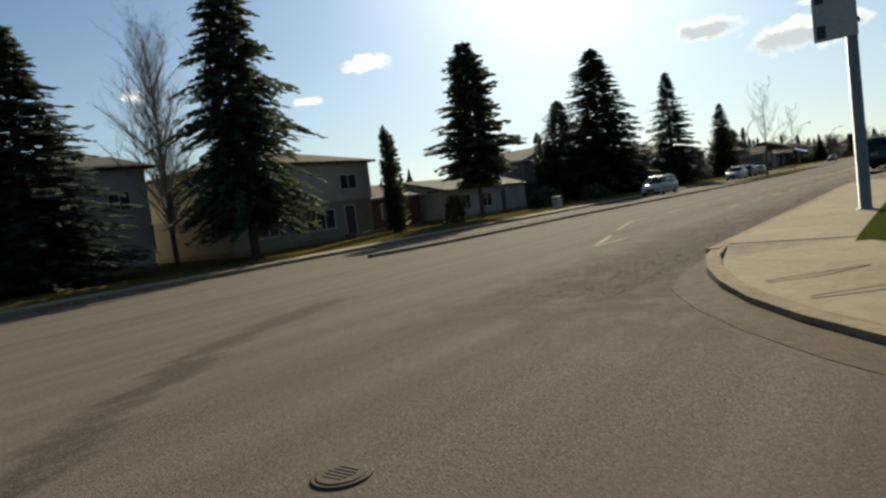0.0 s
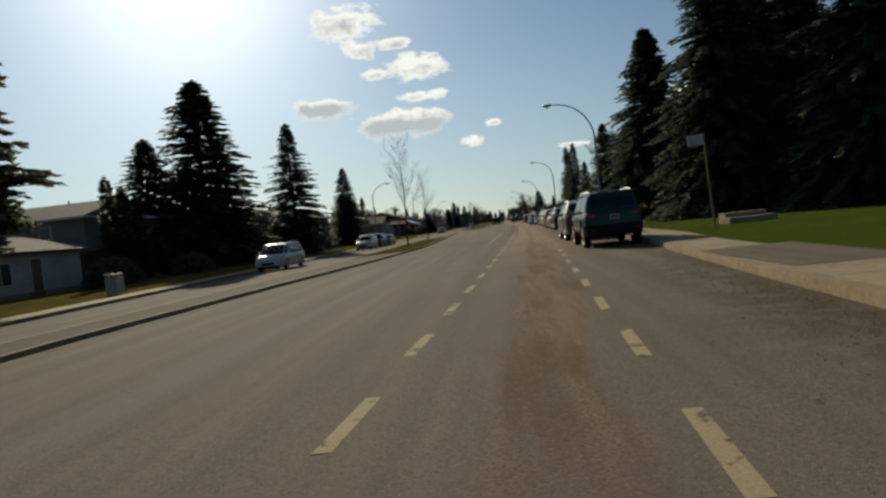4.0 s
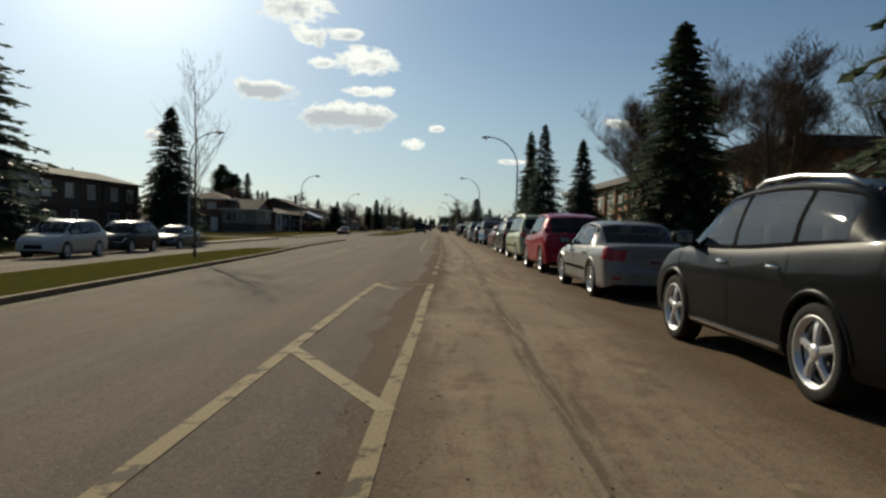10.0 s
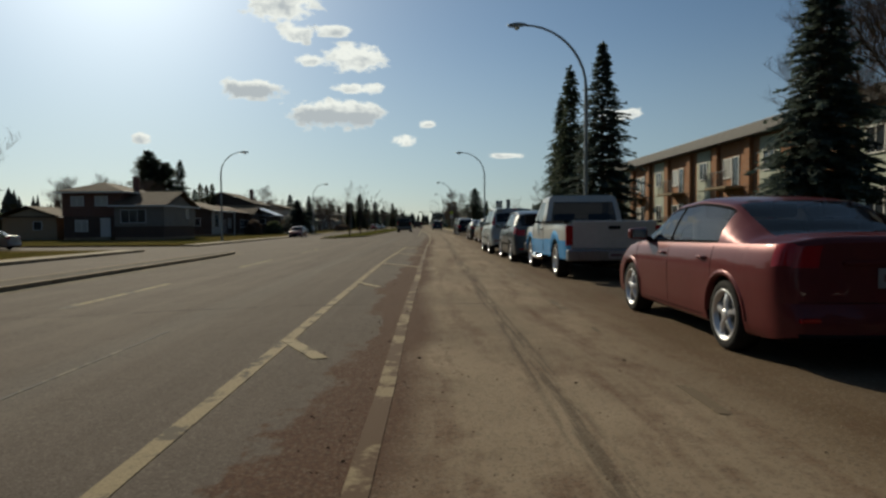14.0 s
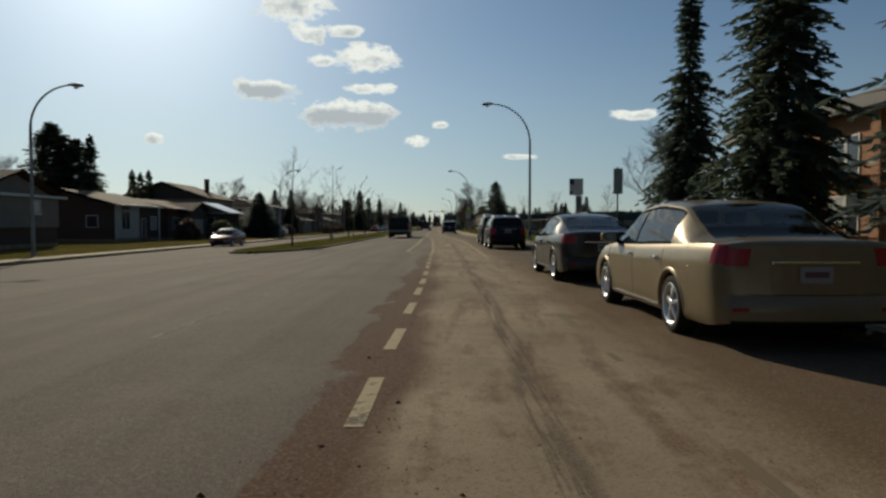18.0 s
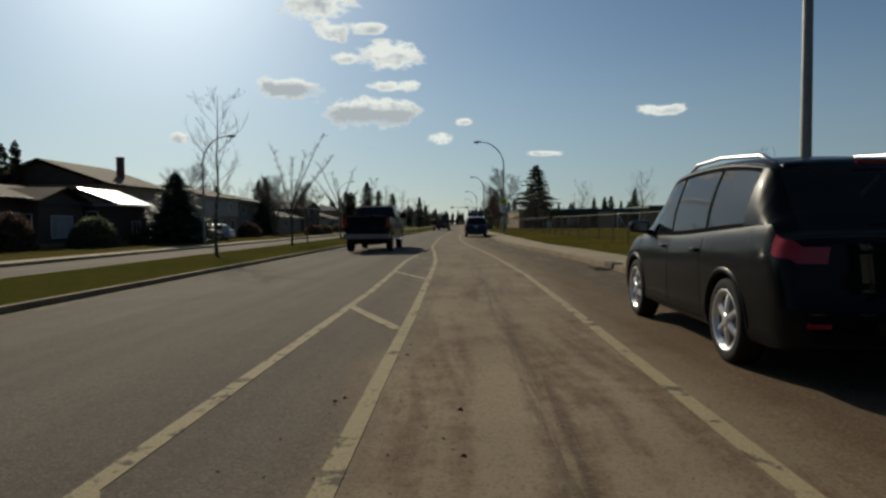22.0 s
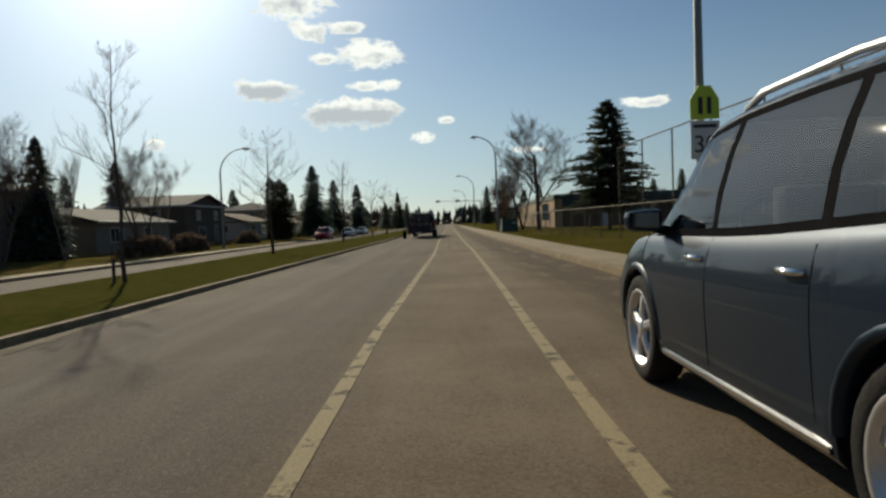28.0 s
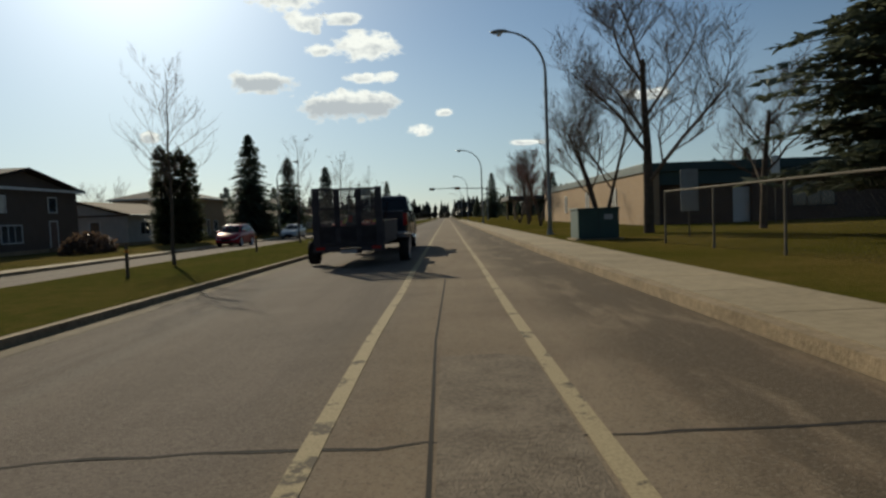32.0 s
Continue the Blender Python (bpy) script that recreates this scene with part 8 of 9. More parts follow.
G = GL + 0.02
house("white two-storey house with a garage below", -33.0, 7.6, 20.3, 9, G, 5.9, "stucco_white", "siding_white", "gable_y", 1.2, "shingle_grey", "fascia_dark", [(10.1, 3.6, 1.4, 1.0, 1, 0), (15.6, 3.6, 1.4, 1.0, 1, 0), (18.6, 3.6, 1.2, 1.0, 1, 0)], [(14.3, "door_brown")], split=2.7)
house("cream two-storey townhouse with a pale brick base", -30.5, 24.0, 36.6, 9, G, 5.5, "brick_buff", "siding_cream", "hip", 1.3, "shingle_brown", "fascia_dark", [(26.0, 3.6, 1.3, 1.0, 1, 0), (30.2, 3.6, 1.6, 1.0, 1, 1), (34.3, 3.6, 1.6, 1.0, 1, 0), (26.4, 0.9, 2.2, 1.3, 2, 0), (31.3, 0.9, 2.6, 1.3, 2, 0)], [(34.2, "door_brown")], split=2.75)
house("low reddish-brown bungalow behind a fence", -33.5, 39.5, 46.0, 9, G, 2.7, "brick_red", "siding_tan", "gable_y", 1.3, "shingle_brown", "fascia_white", [(41.5, 1.0, 1.2, 1.2, 1, 0)])
house("white stuccoed bungalow with a low roof", -31.5, 47.0, 61.5, 9, G, 2.75, "stucco_white", "siding_white", "gable_y", 1.2, "shingle_grey", "fascia_dark", [(50.0, 0.9, 2.2, 1.3, 2, 0), (54.0, 0.9, 1.6, 1.3, 1, 0)], [(57.0, "door_brown")])
house("grey two-storey house with a shallow gable", -34.0, 66.0, 77.0, 9, G, 5.3, "brick_brown", "siding_grey", "gable_x", 1.6, "shingle_grey", "fascia_white", [(69, 3.5, 1.4, 1.1, 1, 0), (74, 3.5, 1.4, 1.1, 1, 0), (70, 0.9, 2.2, 1.3, 2, 0)], [(74, "door_brown")], split=2.7)
house("brown and cream two-storey townhouse row end", -31.5, 90.5, 101.5, 9, G, 5.4, "brick_red", "siding_cream", "gable_y", 1.3, "shingle_brown", "fascia_dark", [(92.5, 3.5, 1.2, 1.2, 1, 1), (96, 3.5, 1.2, 1.2, 1, 1), (99.6, 3.5, 1.2, 1.2, 1, 1), (93, 0.9, 2.0, 1.3, 2, 1), (99.6, 0.9, 2.0, 1.3, 2, 1)], [(96.3, "door_brown")], split=2.65, group="townhouse row")
house("cream-panelled two-storey townhouse in a row", -31.5, 102.2, 113.0, 9, G, 5.4, "brick_brown", "siding_cream", "gable_y", 1.3, "shingle_grey", "fascia_dark", [(104, 3.5, 1.2, 1.2, 1, 1), (107.5, 3.5, 1.2, 1.2, 1, 1), (111, 3.5, 1.2, 1.2, 1, 1), (104.6, 0.9, 2.0, 1.3, 2, 1), (110.8, 0.9, 2.0, 1.3, 2, 1)], [(107.6, "siding_tan")], split=2.65, group="townhouse row")
house("dark brown two-storey townhouse", -32.5, 113.6, 124.5, 9, G, 5.2, "brick_brown", "siding_brown", "gable_y", 1.2, "shingle_grey", "fascia_dark", [(115.6, 3.5, 1.2, 1.2, 1, 1), (119, 3.5, 1.2, 1.2, 1, 0), (122.6, 3.5, 1.2, 1.2, 1, 1), (116, 0.9, 2.0, 1.3, 2, 0)], [(120, "door_brown")], split=2.65, group="townhouse row")
house("dark brown two-storey townhouse beside a spruce", -32.5, 124.9, 132.4, 9, G, 5.2, "brick_brown", "siding_brown", "gable_y", 1.2, "shingle_grey", "fascia_dark", [(127, 3.5, 1.2, 1.2, 1, 1), (130.4, 3.5, 1.2, 1.2, 1, 0), (127.2, 0.9, 2.0, 1.3, 2, 0)], [(130.5, "door_brown")], split=2.65, group="townhouse row")
house("tan brick garage with a low gable", -42.6, 170.5, 178.0, 6.2, G, 2.6, "brick_tan", "siding_tan", "gable_y", 1.2, "shingle_brown", "fascia_white", [(174, 0.9, 1.2, 1.0, 1, 0)])
sl = house("grey-brown split-level house with a brick base and wide eaves", -29.6, 168.4, 178.2, 5.3, G, 3.75, "brick_brown", "siding_grey", "gable_x", 1.75, "shingle_brown", "fascia_white", [(175.4, 2.5, 0.9, 1.0, 0, 1)], split=1.5, south=[(-32.9, 1.95, 2.7, 1.4, 2, 0)], over=0.55)
house("", -34.9, 169.6, 178.4, 6.4, G, 5.35, "brick_brown", "brick_red", "hip", 1.25, "shingle_brown", "fascia_white", [], split=2.7, chimney=(-35.6, 175.5), over=0.75, south=[(-39.7, 3.9, 1.3, 1.0, 1, 1), (-37.0, 3.9, 1.3, 1.0, 1, 1), (-39.3, 1.0, 1.3, 1.2, 1, 1)], wing_of=sl)
door(sl, ("y", 169.6, -1), -36.6, G + 0.35, M["door_white"])
part("step", box_bm(-37.6, -35.6, 168.5, 169.57, G - 0.05, G + 0.33, 0.02), M["kerb"], sl)
wf = house("brown brick bungalow with a white front and brown roof", -32.0, 192.2, 202.6, 10, G, 3.65, "brick_brown", "brick_brown", "gable_y", 1.55, "shingle_brown", "fascia_white", [], south=[(-34.2, 1.5, 1.1, 1.1, 0, 0)])
for a, b in ((192.3, 193.6), (195.6, 197.6)):
    part("front_panel", facing(("x", -32.0, 1), a, b, G + 0.3, G + 3.6, 0.004, 0.05), M["stucco_white"], wf, "white stuccoed front panel")
part("front_panel", facing(("x", -32.0, 1), 193.6, 195.6, G + 0.3, G + 1.2, 0.004, 0.05), M["stucco_white"], wf, "white stuccoed front panel")
window(wf, ("x", -32.0, 1), 194.6, G + 1.3, 1.8, 1.9, None, None, 1)
door(wf, ("x", -32.0, 1), 198.7, G + 0.3, M["door_brown"])
part("step", box_bm(-31.98, -30.8, 197.9, 199.6, G - 0.05, G + 0.28, 0.02), M["kerb"], wf)
part("porch_post", box_bm(-31.0, -30.86, 200.2, 200.34, G - 0.05, G + 3.6), M["fascia_white"], wf)
window(wf, ("x", -32.0, 1), 201.2, G + 1.2, 1.3, 1.4, None, M["curtain_pane"], 0)
bg = house("dark brown bungalow with an overhanging roof", -31.2, 203.4, 212.6, 9, G, 3.5, "brick_brown", "siding_brown", "gable_y", 1.25, "shingle_red", "fascia_dark", [(205.8, 1.2, 2.2, 1.3, 2, 0), (211.3, 1.3, 1.0, 1.2, 0, 1)], [(208.9, "door_white")], over=0.9)
house("", -29.9, 206.8, 212.4, 4, G, 3.3, "siding_brown", "siding_brown", "gable_x", 1.1, "shingle_brown", "fascia_dark", [(209.6, 0.7, 2.6, 1.6, 2, 1)], wing_of=bg, south=[(-30.8, 1.4, 0.8, 1.0, 0, 0)])
house("small garage with a bright metal roof", -27.6, 213.4, 218.6, 6, G, 3.2, "brick_brown", "siding_grey", "gable_y", 1.35, "metal_roof", "fascia_white", [(216.5, 0.9, 1.4, 1.0, 1, 0)])
house("tall two-storey house with a long dark shingle roof", -33.2, 222.0, 234.0, 12.8, G, 5.5, "siding_tan", "siding_brown", "gable_y", 2.4, "shingle_brown", "fascia_dark", [(225, 3.2, 1.4, 1.0, 1, 0), (231, 3.2, 1.4, 1.0, 1, 0), (227, 0.9, 2.2, 1.3, 2, 0)], chimney=(-36.0, 230), south=[(-37.5, 3.4, 1.3, 1.1, 1, 1)])
house("pale two-storey house with a low brown roof", -30.5, 239.0, 250.5, 9, G, 5.0, "brick_tan", "siding_white", "gable_y", 1.3, "shingle_brown", "fascia_white", [(242.5, 3.4, 1.5, 1.1, 1, 0), (247.5, 3.4, 1.5, 1.1, 1, 0), (242.5, 1.0, 2.2, 1.3, 2, 0), (248.5, 1.0, 1.4, 1.2, 1, 0)], [(245.4, "door_brown")], split=2.7)
house("grey two-storey house with a plain wall", -31.5, 252.0, 265.5, 10, G, 5.0, "siding_grey", "siding_grey", "gable_y", 1.2, "shingle_grey", "fascia_white", [(256, 3.2, 1.6, 1.1, 1, 0), (262, 3.2, 1.6, 1.1, 1, 0), (257, 0.9, 2.2, 1.2, 2, 0)], [(262, "door_white")])
house("low grey bungalow with a broad roof", -30.0, 269.5, 284.0, 10, G, 2.7, "siding_grey", "siding_grey", "gable_y", 1.4, "shingle_grey", "fascia_white", [(273, 1.0, 2.2, 1.2, 2, 0), (279, 1.0, 1.4, 1.2, 1, 0)])
house("dark brown two-storey house with a front gable", -31.0, 291.0, 304.5, 10, G, 4.7, "siding_brown", "siding_brown", "gable_x", 1.5, "shingle_grey", "fascia_white", [(295, 3.1, 1.0, 1.1, 0, 1), (301, 3.1, 1.0, 1.1, 0, 0), (296, 0.9, 2.2, 1.2, 2, 0)], [(301, "door_brown")])
for k in range(9):
    y = 312 + 17 * k
    house("distant low house on the far side", -30.5 - (k % 3), y, y + 13, 9, G, 2.8 + 2.2 * (k % 3 == 1), ("siding_white", "brick_tan", "siding_grey", "brick_brown")[k % 4], ("siding_white", "siding_tan", "siding_grey", "siding_brown")[k % 4], ("gable_y", "hip", "gable_y")[k % 3], 1.4, ("shingle_brown", "shingle_grey", "shingle_red")[k % 3], "fascia_white", [(y + 3.5, 1.0, 2.0, 1.2, 1, 0), (y + 9.5, 1.0, 1.4, 1.2, 1, 0)], [(y + 6.7, "door_brown")])


def flats(label, x0, y0, y1, depth, floors, fh, bays):
    """Brick walk-up flats whose front faces -x at x0, with balconies and light panels beside the windows."""
    th = thing("apartment_building", pose(0, 0, 0), label, "apartment building", "brick walk-up flats")
    z = ZR
    H = floors * fh + 0.6
    part("wall", box_bm(x0, x0 + depth, y0, y1, z - 0.3, z + H), M["brick_orange"], th)
    part("roof", box_bm(x0 - 0.9, x0 + depth + 0.6, y0 - 0.6, y1 + 0.6, z + H, z + H + 0.75, 0.03), M["fascia_dark"], th)
    pl = ("x", x0, -1)
    w = (y1 - y0) / bays
    for b in range(bays):
        yc = y0 + w * (b + 0.5)
        for f in range(floors):
            zf = z + 0.5 + f * fh
            if b % 2 == 0:
                part("panel", facing(pl, yc - 1.25, yc + 1.25, zf - 0.1, zf + fh - 0.02, 0.005, 0.03), M["panel_pale"], th, "pale green wall panel")
                window(th, ("x", x0 - 0.03, -1), yc, zf + 0.85, 1.3, 1.25, M["fascia_white"], None, 1)
            else:
                door(th, pl, yc - 0.4, zf, M["pane"])
                window(th, pl, yc + 0.9, zf + 0.7, 1.2, 1.3, M["fascia_white"], M["curtain_pane"] if (b + f) % 3 else None, 0)
                bal = part("balcony", box_bm(x0 - 1.35, x0, yc - 1.7, yc + 1.7, zf - 0.18, zf - 0.02, 0.01), M["kerb"], th)
                part("top_rail", box_bm(x0 - 1.34, x0 - 1.29, yc - 1.7, yc + 1.7, zf + 0.98, zf + 1.03), M["fascia_dark"], bal)
                for k in range(15):
                    yb = yc - 1.68 + 3.36 * k / 14
                    part("baluster", box_bm(x0 - 1.33, x0 - 1.305, yb - 0.012, yb + 0.012, zf - 0.02, zf + 0.98), M["fascia_dark"], bal)
        if b < bays - 1:
            part("pier", facing(pl, y0 + w * (b + 1) - 0.35, y0 + w * (b + 1) + 0.35, z, z + H, 0.0, 0.28), M["brick_orange"], th)
    return th


flats("orange brick walk-up flats with white window panels", 22.0, 43, 86, 13, 3, 2.7, 8)
flats("orange brick walk-up flats with balconies and flat roof", 22.0, 103, 173, 13, 2, 3.05, 14)

# school
sc = thing("school_building", pose(0, 0, 0), "long low brown brick school with tan end wall", "school")
part("wall", box_bm(12.2, 112, 290.3, 330, ZR - 0.3, 3.45), M["brick_brown"], sc)
part("end_wall", box_bm(11.9, 12.2, 290.0, 330.3, ZR - 0.3, 3.47), M["brick_tan"], sc)
part("roof_band", box_bm(11.8, 112.3, 289.7, 330.4, 3.35, 3.9, 0.03), M["fascia_teal"], sc)
part("upper_wall", box_bm(12.8, 112.1, 289.92, 290.3, 2.55, 3.35), M["fascia_teal"], sc, "dark teal cladding band")
part("upper_block", box_bm(40, 82, 300, 322, 3.85, 4.7), M["fascia_teal"], sc)
for k in range(11):
    x = 19 + 8.6 * k
    part("pier", box_bm(x - 0.55, x + 0.55, 289.85, 290.3, ZR - 0.2, 3.35), M["brick_brown"], sc)
    window(sc, ("y", 290.3, -1), x + 3.4, 1.0, 2.6, 1.4, M["fascia_dark"], None, 2)
for a, b in ((12.2, 12.75), (27.3, 30.4), (35.5, 39.5), (58, 64)):
    part("panel", box_bm(a, b, 289.7, 290.3, ZR - 0.2, 3.35), M["brick_tan"], sc, "tan brick panel")
for y in (297, 306, 316):
    window(sc, ("x", 11.9, -1), y, 1.1, 1.1, 1.5, M["fascia_white"], M["curtain_pane"], 0)
door(sc, ("y", 290.3, -1), 18.0, ZR, M["door_white"])
fs = thing("gas_station_canopy", pose(0, 0, 0), "low dark shelter canopy on posts beyond the school", "canopy")
part("canopy_roof", box_bm(9.5, 22, 352, 366, 3.3, 3.9, 0.03), M["fascia_dark"], fs)
for x, y in ((10.5, 353), (21, 353), (10.5, 365), (21, 365)):
    part("post", box_bm(x - 0.15, x + 0.15, y - 0.15, y + 0.15, ZR, 3.3), M["kerb"], fs)

# every building's origin goes to the middle of its base
for ob in list(bpy.data.objects):
    if ob.type == "EMPTY" and ob.name.split(".")[0] in ("house", "apartment_building", "school_building", "gas_station_canopy"):
        pts = [c.location + Vector(v) for c in ob.children for v in c.bound_box]
        base = Vector([(min(p[i] for p in pts) + max(p[i] for p in pts)) / 2 for i in (0, 1)] + [min(p.z for p in pts)])
        ob.location = base
        for c in ob.children:
            c.location -= base

# woods that close the view
M["woods"] = needles_material("far_woods", (0.035, 0.042, 0.028), (0.085, 0.075, 0.055))
r = np.random.default_rng(4)
V, F = [], []
for k in range(5200):
    q = r.random()
    if q < 0.5:
        x, y = r.uniform(-420, 420), r.uniform(640, 760)
    elif q < 0.75:
        x, y = r.uniform(-210, -95), r.uniform(-60, 700)
    else:
        x, y = r.uniform(118, 240), r.uniform(200, 700)
    if abs(x + 7) < 12 and y < 705:
        continue
    h = r.uniform(6, 14) if y > 640 else r.uniform(5, 12)
    w = h * r.uniform(0.14, 0.3)
    o = len(V)
    n = 5
    a0 = r.uniform(0, 6.28)
    V.append((x, y, h - 0.4))
    for lv, (zz, ww) in enumerate(((0.66, 0.5), (0.45, 0.42), (0.3, 1.0))):
        for j in range(n):
            a = a0 + 6.283 * j / n + lv * 0.6
            ww2 = ww * r.uniform(0.7, 1.25)
            V.append((x + w * ww2 * math.cos(a), y + w * ww2 * math.sin(a), h * (zz + r.uniform(-0.06, 0.06)) - 0.4))
    V.append((x, y, -0.6))
    for j in range(n):
        j2 = (j + 1) % n
        F.append((o, o + 1 + j, o + 1 + j2))
        for lv in range(2):
            F.append((o + 1 + lv * n + j, o + 1 + lv * n + n + j, o + 1 + lv * n + n + j2, o + 1 + lv * n + j2))
        F.append((o + 1 + 2 * n + j, o + 1 + 3 * n, o + 1 + 2 * n + j2))
tagged(link("far_woods", mesh_of("far_woods", V, F), M["woods"]), "distant dark belt of mixed trees", "trees", kind="stuff")


# ---- fences, signs and small street things ----
M["galv"] = mat("galvanised", (0.15, 0.13, 0.105), 0.8, 0.2, vary=0.2, scale=4)
M["sign_white"] = mat("sign_white", (0.62, 0.62, 0.6), 0.5, vary=0.08, scale=3)
M["sign_grey"] = mat("sign_grey", (0.32, 0.33, 0.33), 0.5, 0.4, vary=0.15, scale=3)
M["sign_blue"] = mat("sign_blue", (0.02, 0.04, 0.12), 0.5)
M["sign_lime"] = mat("sign_lime", (0.50, 0.62, 0.03), 0.45)
M["sign_black"] = mat("sign_black", (0.015, 0.015, 0.015), 0.5)
M["hydrant"] = mat("hydrant_yellow", (0.60, 0.42, 0.03), 0.5, vary=0.2, scale=5)
M["cap_blue"] = mat("cap_blue", (0.03, 0.10, 0.22), 0.5)
M["box_green"] = mat("box_green", (0.022, 0.055, 0.045), 0.55, vary=0.25, scale=2)


def fx(y):
    """The fence's line along the field."""
    return float(np.interp(y, (150, 186, 222, 245, 269), (11.5, 9.75, 8.5, 7.4, 6.2)))


def wires(y0, y1, z0, z1, pitch, parent, up_only=False):
    acc = ([], [])
    h = z1 - z0
    n = int((y1 - y0 + h) / pitch)
    for k in range(n):
        for s in (1, -1):
            a = y0 - h + k * pitch if s > 0 else y0 + k * pitch
            p, q = (a, z0), (a + s * h, z1)
            # clip to the panel
            t0, t1 = 0.0, 1.0
            for lo, hi in ((y0, y1),):
                d = q[0] - p[0]
                ta, tb = (lo - p[0]) / d, (hi - p[0]) / d
                t0, t1 = max(t0, min(ta, tb)), min(t1, max(ta, tb))
            if t1 - t0 < 0.02:
                continue
            ya, yb = p[0] + (q[0] - p[0]) * t0, p[0] + (q[0] - p[0]) * t1
            add_to(acc, tube([(fx(ya), ya, z0 + h * t0), (fx(yb), yb, z0 + h * t1)], [0.0013, 0.0013], 3, False))
    return tagged(link("wire_mesh", mesh_of("wire_mesh", *acc), M["galv"], parent), kind="stuff")


fence = thing("chain_link_fence", pose(0, 0, 0), "galvanised chain-link fence along the school field", "fence")
y = 176.0
while y < 269.5:
    tall = 217 < y < 246
    h = 4.1 if tall else 1.55
    link("post", mesh_of("post", *tube([(fx(y), y, ZR - 0.1), (fx(y), y, ZR + h)], [0.03, 0.028], 8)), M["galv"], fence)
    y += 3.1
for a, b, h in ((176, 217.6, 1.55), (219.4, 244.2, 4.1), (219.4, 244.2, 1.55), (244.2, 269, 1.55)):
    n = max(2, int((b - a) / 3.1))
    pts = [(fx(a + (b - a) * k / n), a + (b - a) * k / n, ZR + h - 0.03) for k in range(n + 1)]
    link("rail", mesh_of("rail", *tube(pts, [0.024] * len(pts), 6)), M["galv"], fence)
wires(176, 217.6, ZR + 0.03, ZR + 1.5, 0.16, fence)
wires(219.4, 244.2, ZR + 0.03, ZR + 4.05, 0.2, fence)
wires(244.2, 269, ZR + 0.03, ZR + 1.5, 0.14, fence)

hy = thing("fire_hydrant", pose(8.1, 186.2, ZR), "yellow fire hydrant with a blue cap on the grass", "fire hydrant")
link("barrel", mesh_of("barrel", *tube([(0, 0, 0), (0, 0, 0.05), (0, 0, 0.06), (0, 0, 0.55), (0, 0, 0.6)], [0.16, 0.16, 0.1, 0.1, 0.14], 16), None, True), M["hydrant"], hy)
link("bonnet", mesh_of("bonnet", *tube([(0, 0, 0.6), (0, 0, 0.66), (0, 0, 0.74), (0, 0, 0.78), (0, 0, 0.84)], [0.14, 0.12, 0.08, 0.035, 0.03], 16), None, True), M["cap_blue"], hy, "blue hydrant bonnet")
for s in (-1, 1):
    link("outlet", mesh_of("outlet", *tube([(0, s * 0.08, 0.42), (0, s * 0.19, 0.42)], [0.06, 0.06], 10)), M["hydrant"], hy)
link("outlet", mesh_of("outlet", *tube([(-0.08, 0, 0.36), (-0.2, 0, 0.36)], [0.075, 0.075], 10)), M["hydrant"], hy)

gi = thing("storm_drain", pose(RK(177.0) - 0.02, 177.0, 0), "dark storm drain inlet in the kerb", "storm drain")
part("grate_frame", box_bm(-0.45, 0.0, -0.5, 0.5, -0.02, 0.012), M["iron"], gi)
for k in range(7):
    part("bar", box_bm(-0.42, -0.03, -0.44 + 0.145 * k, -0.38 + 0.145 * k, 0.012, 0.03), M["iron"], gi)
part("hood", box_bm(0.0, 0.28, -0.45, 0.45, 0.04, 0.175, 0.02), M["iron"], gi)

go = thing("soccer_goal", pose(24.0, 253.0, ZR, 0, 0, 20), "white metal soccer goal on the field", "soccer goal")
for s in (-1, 1):
    link("goalpost", mesh_of("goalpost", *tube([(0, s * 2.6, 0), (0, s * 2.6, 2.3)], [0.06, 0.06], 8)), M["sign_white"], go)
    link("back_stay", mesh_of("back_stay", *tube([(0, s * 2.6, 2.3), (1.6, s * 2.6, 0.03)], [0.03, 0.03], 6)), M["sign_white"], go)
link("crossbar", mesh_of("crossbar", *tube([(0, -2.6, 2.3), (0, 2.6, 2.3)], [0.06, 0.06], 8)), M["sign_white"], go)


def post_sign(name, x, y, z, h, label, boards, category="sign", lean=0.0, rad=0.03):
    """A post with boards that face the coming traffic: (dx, z0, width, height, material)."""
    th = thing(name, pose(x, y, z, 0, lean, 0), label, category)
    link("post", mesh_of("post", *tube([(0, 0, -0.1), (0, 0, h)], [rad, rad], 8)), M["galv"], th)
    for dx, z0, w, hh, m in boards:
        part("board", box_bm(dx - w / 2, dx + w / 2, -rad - 0.03, -rad - 0.012, z0, z0 + hh, 0.006), m, th)
    return th


b = post_sign("bus_stop_sign", 7.05, 156.7, ZR, 3.2, "white bus stop board above a small timetable board", [(-0.1, 2.42, 0.64, 0.78, M["sign_white"]), (0.02, 1.72, 0.3, 0.68, M["sign_grey"])])
part("emblem", box_bm(-0.41, -0.2, -0.068, -0.062, 2.92, 3.18), M["sign_blue"], b, "dark blue square emblem")
part("emblem", box_bm(-0.41, -0.28, -0.068, -0.062, 2.46, 2.64), M["sign_blue"], b, "dark blue square emblem")
for k in range(6):
    part("text_bar", box_bm(-0.08, 0.12, -0.068, -0.062, 1.8 + 0.09 * k, 1.83 + 0.09 * k), M["sign_black"], b)
post_sign("parking_sign", 6.95, 149.6, ZR, 3.1, "grey parking sign seen on a thin post", [(0, 2.15, 0.33, 0.9, M["sign_grey"])])
post_sign("bus_stop_sign", 4.9, 39.2, ZR, 3.1, "thin leaning post with a small pale sign", [(-0.28, 2.72, 0.5, 0.34, M["sign_grey"])], lean=-2)
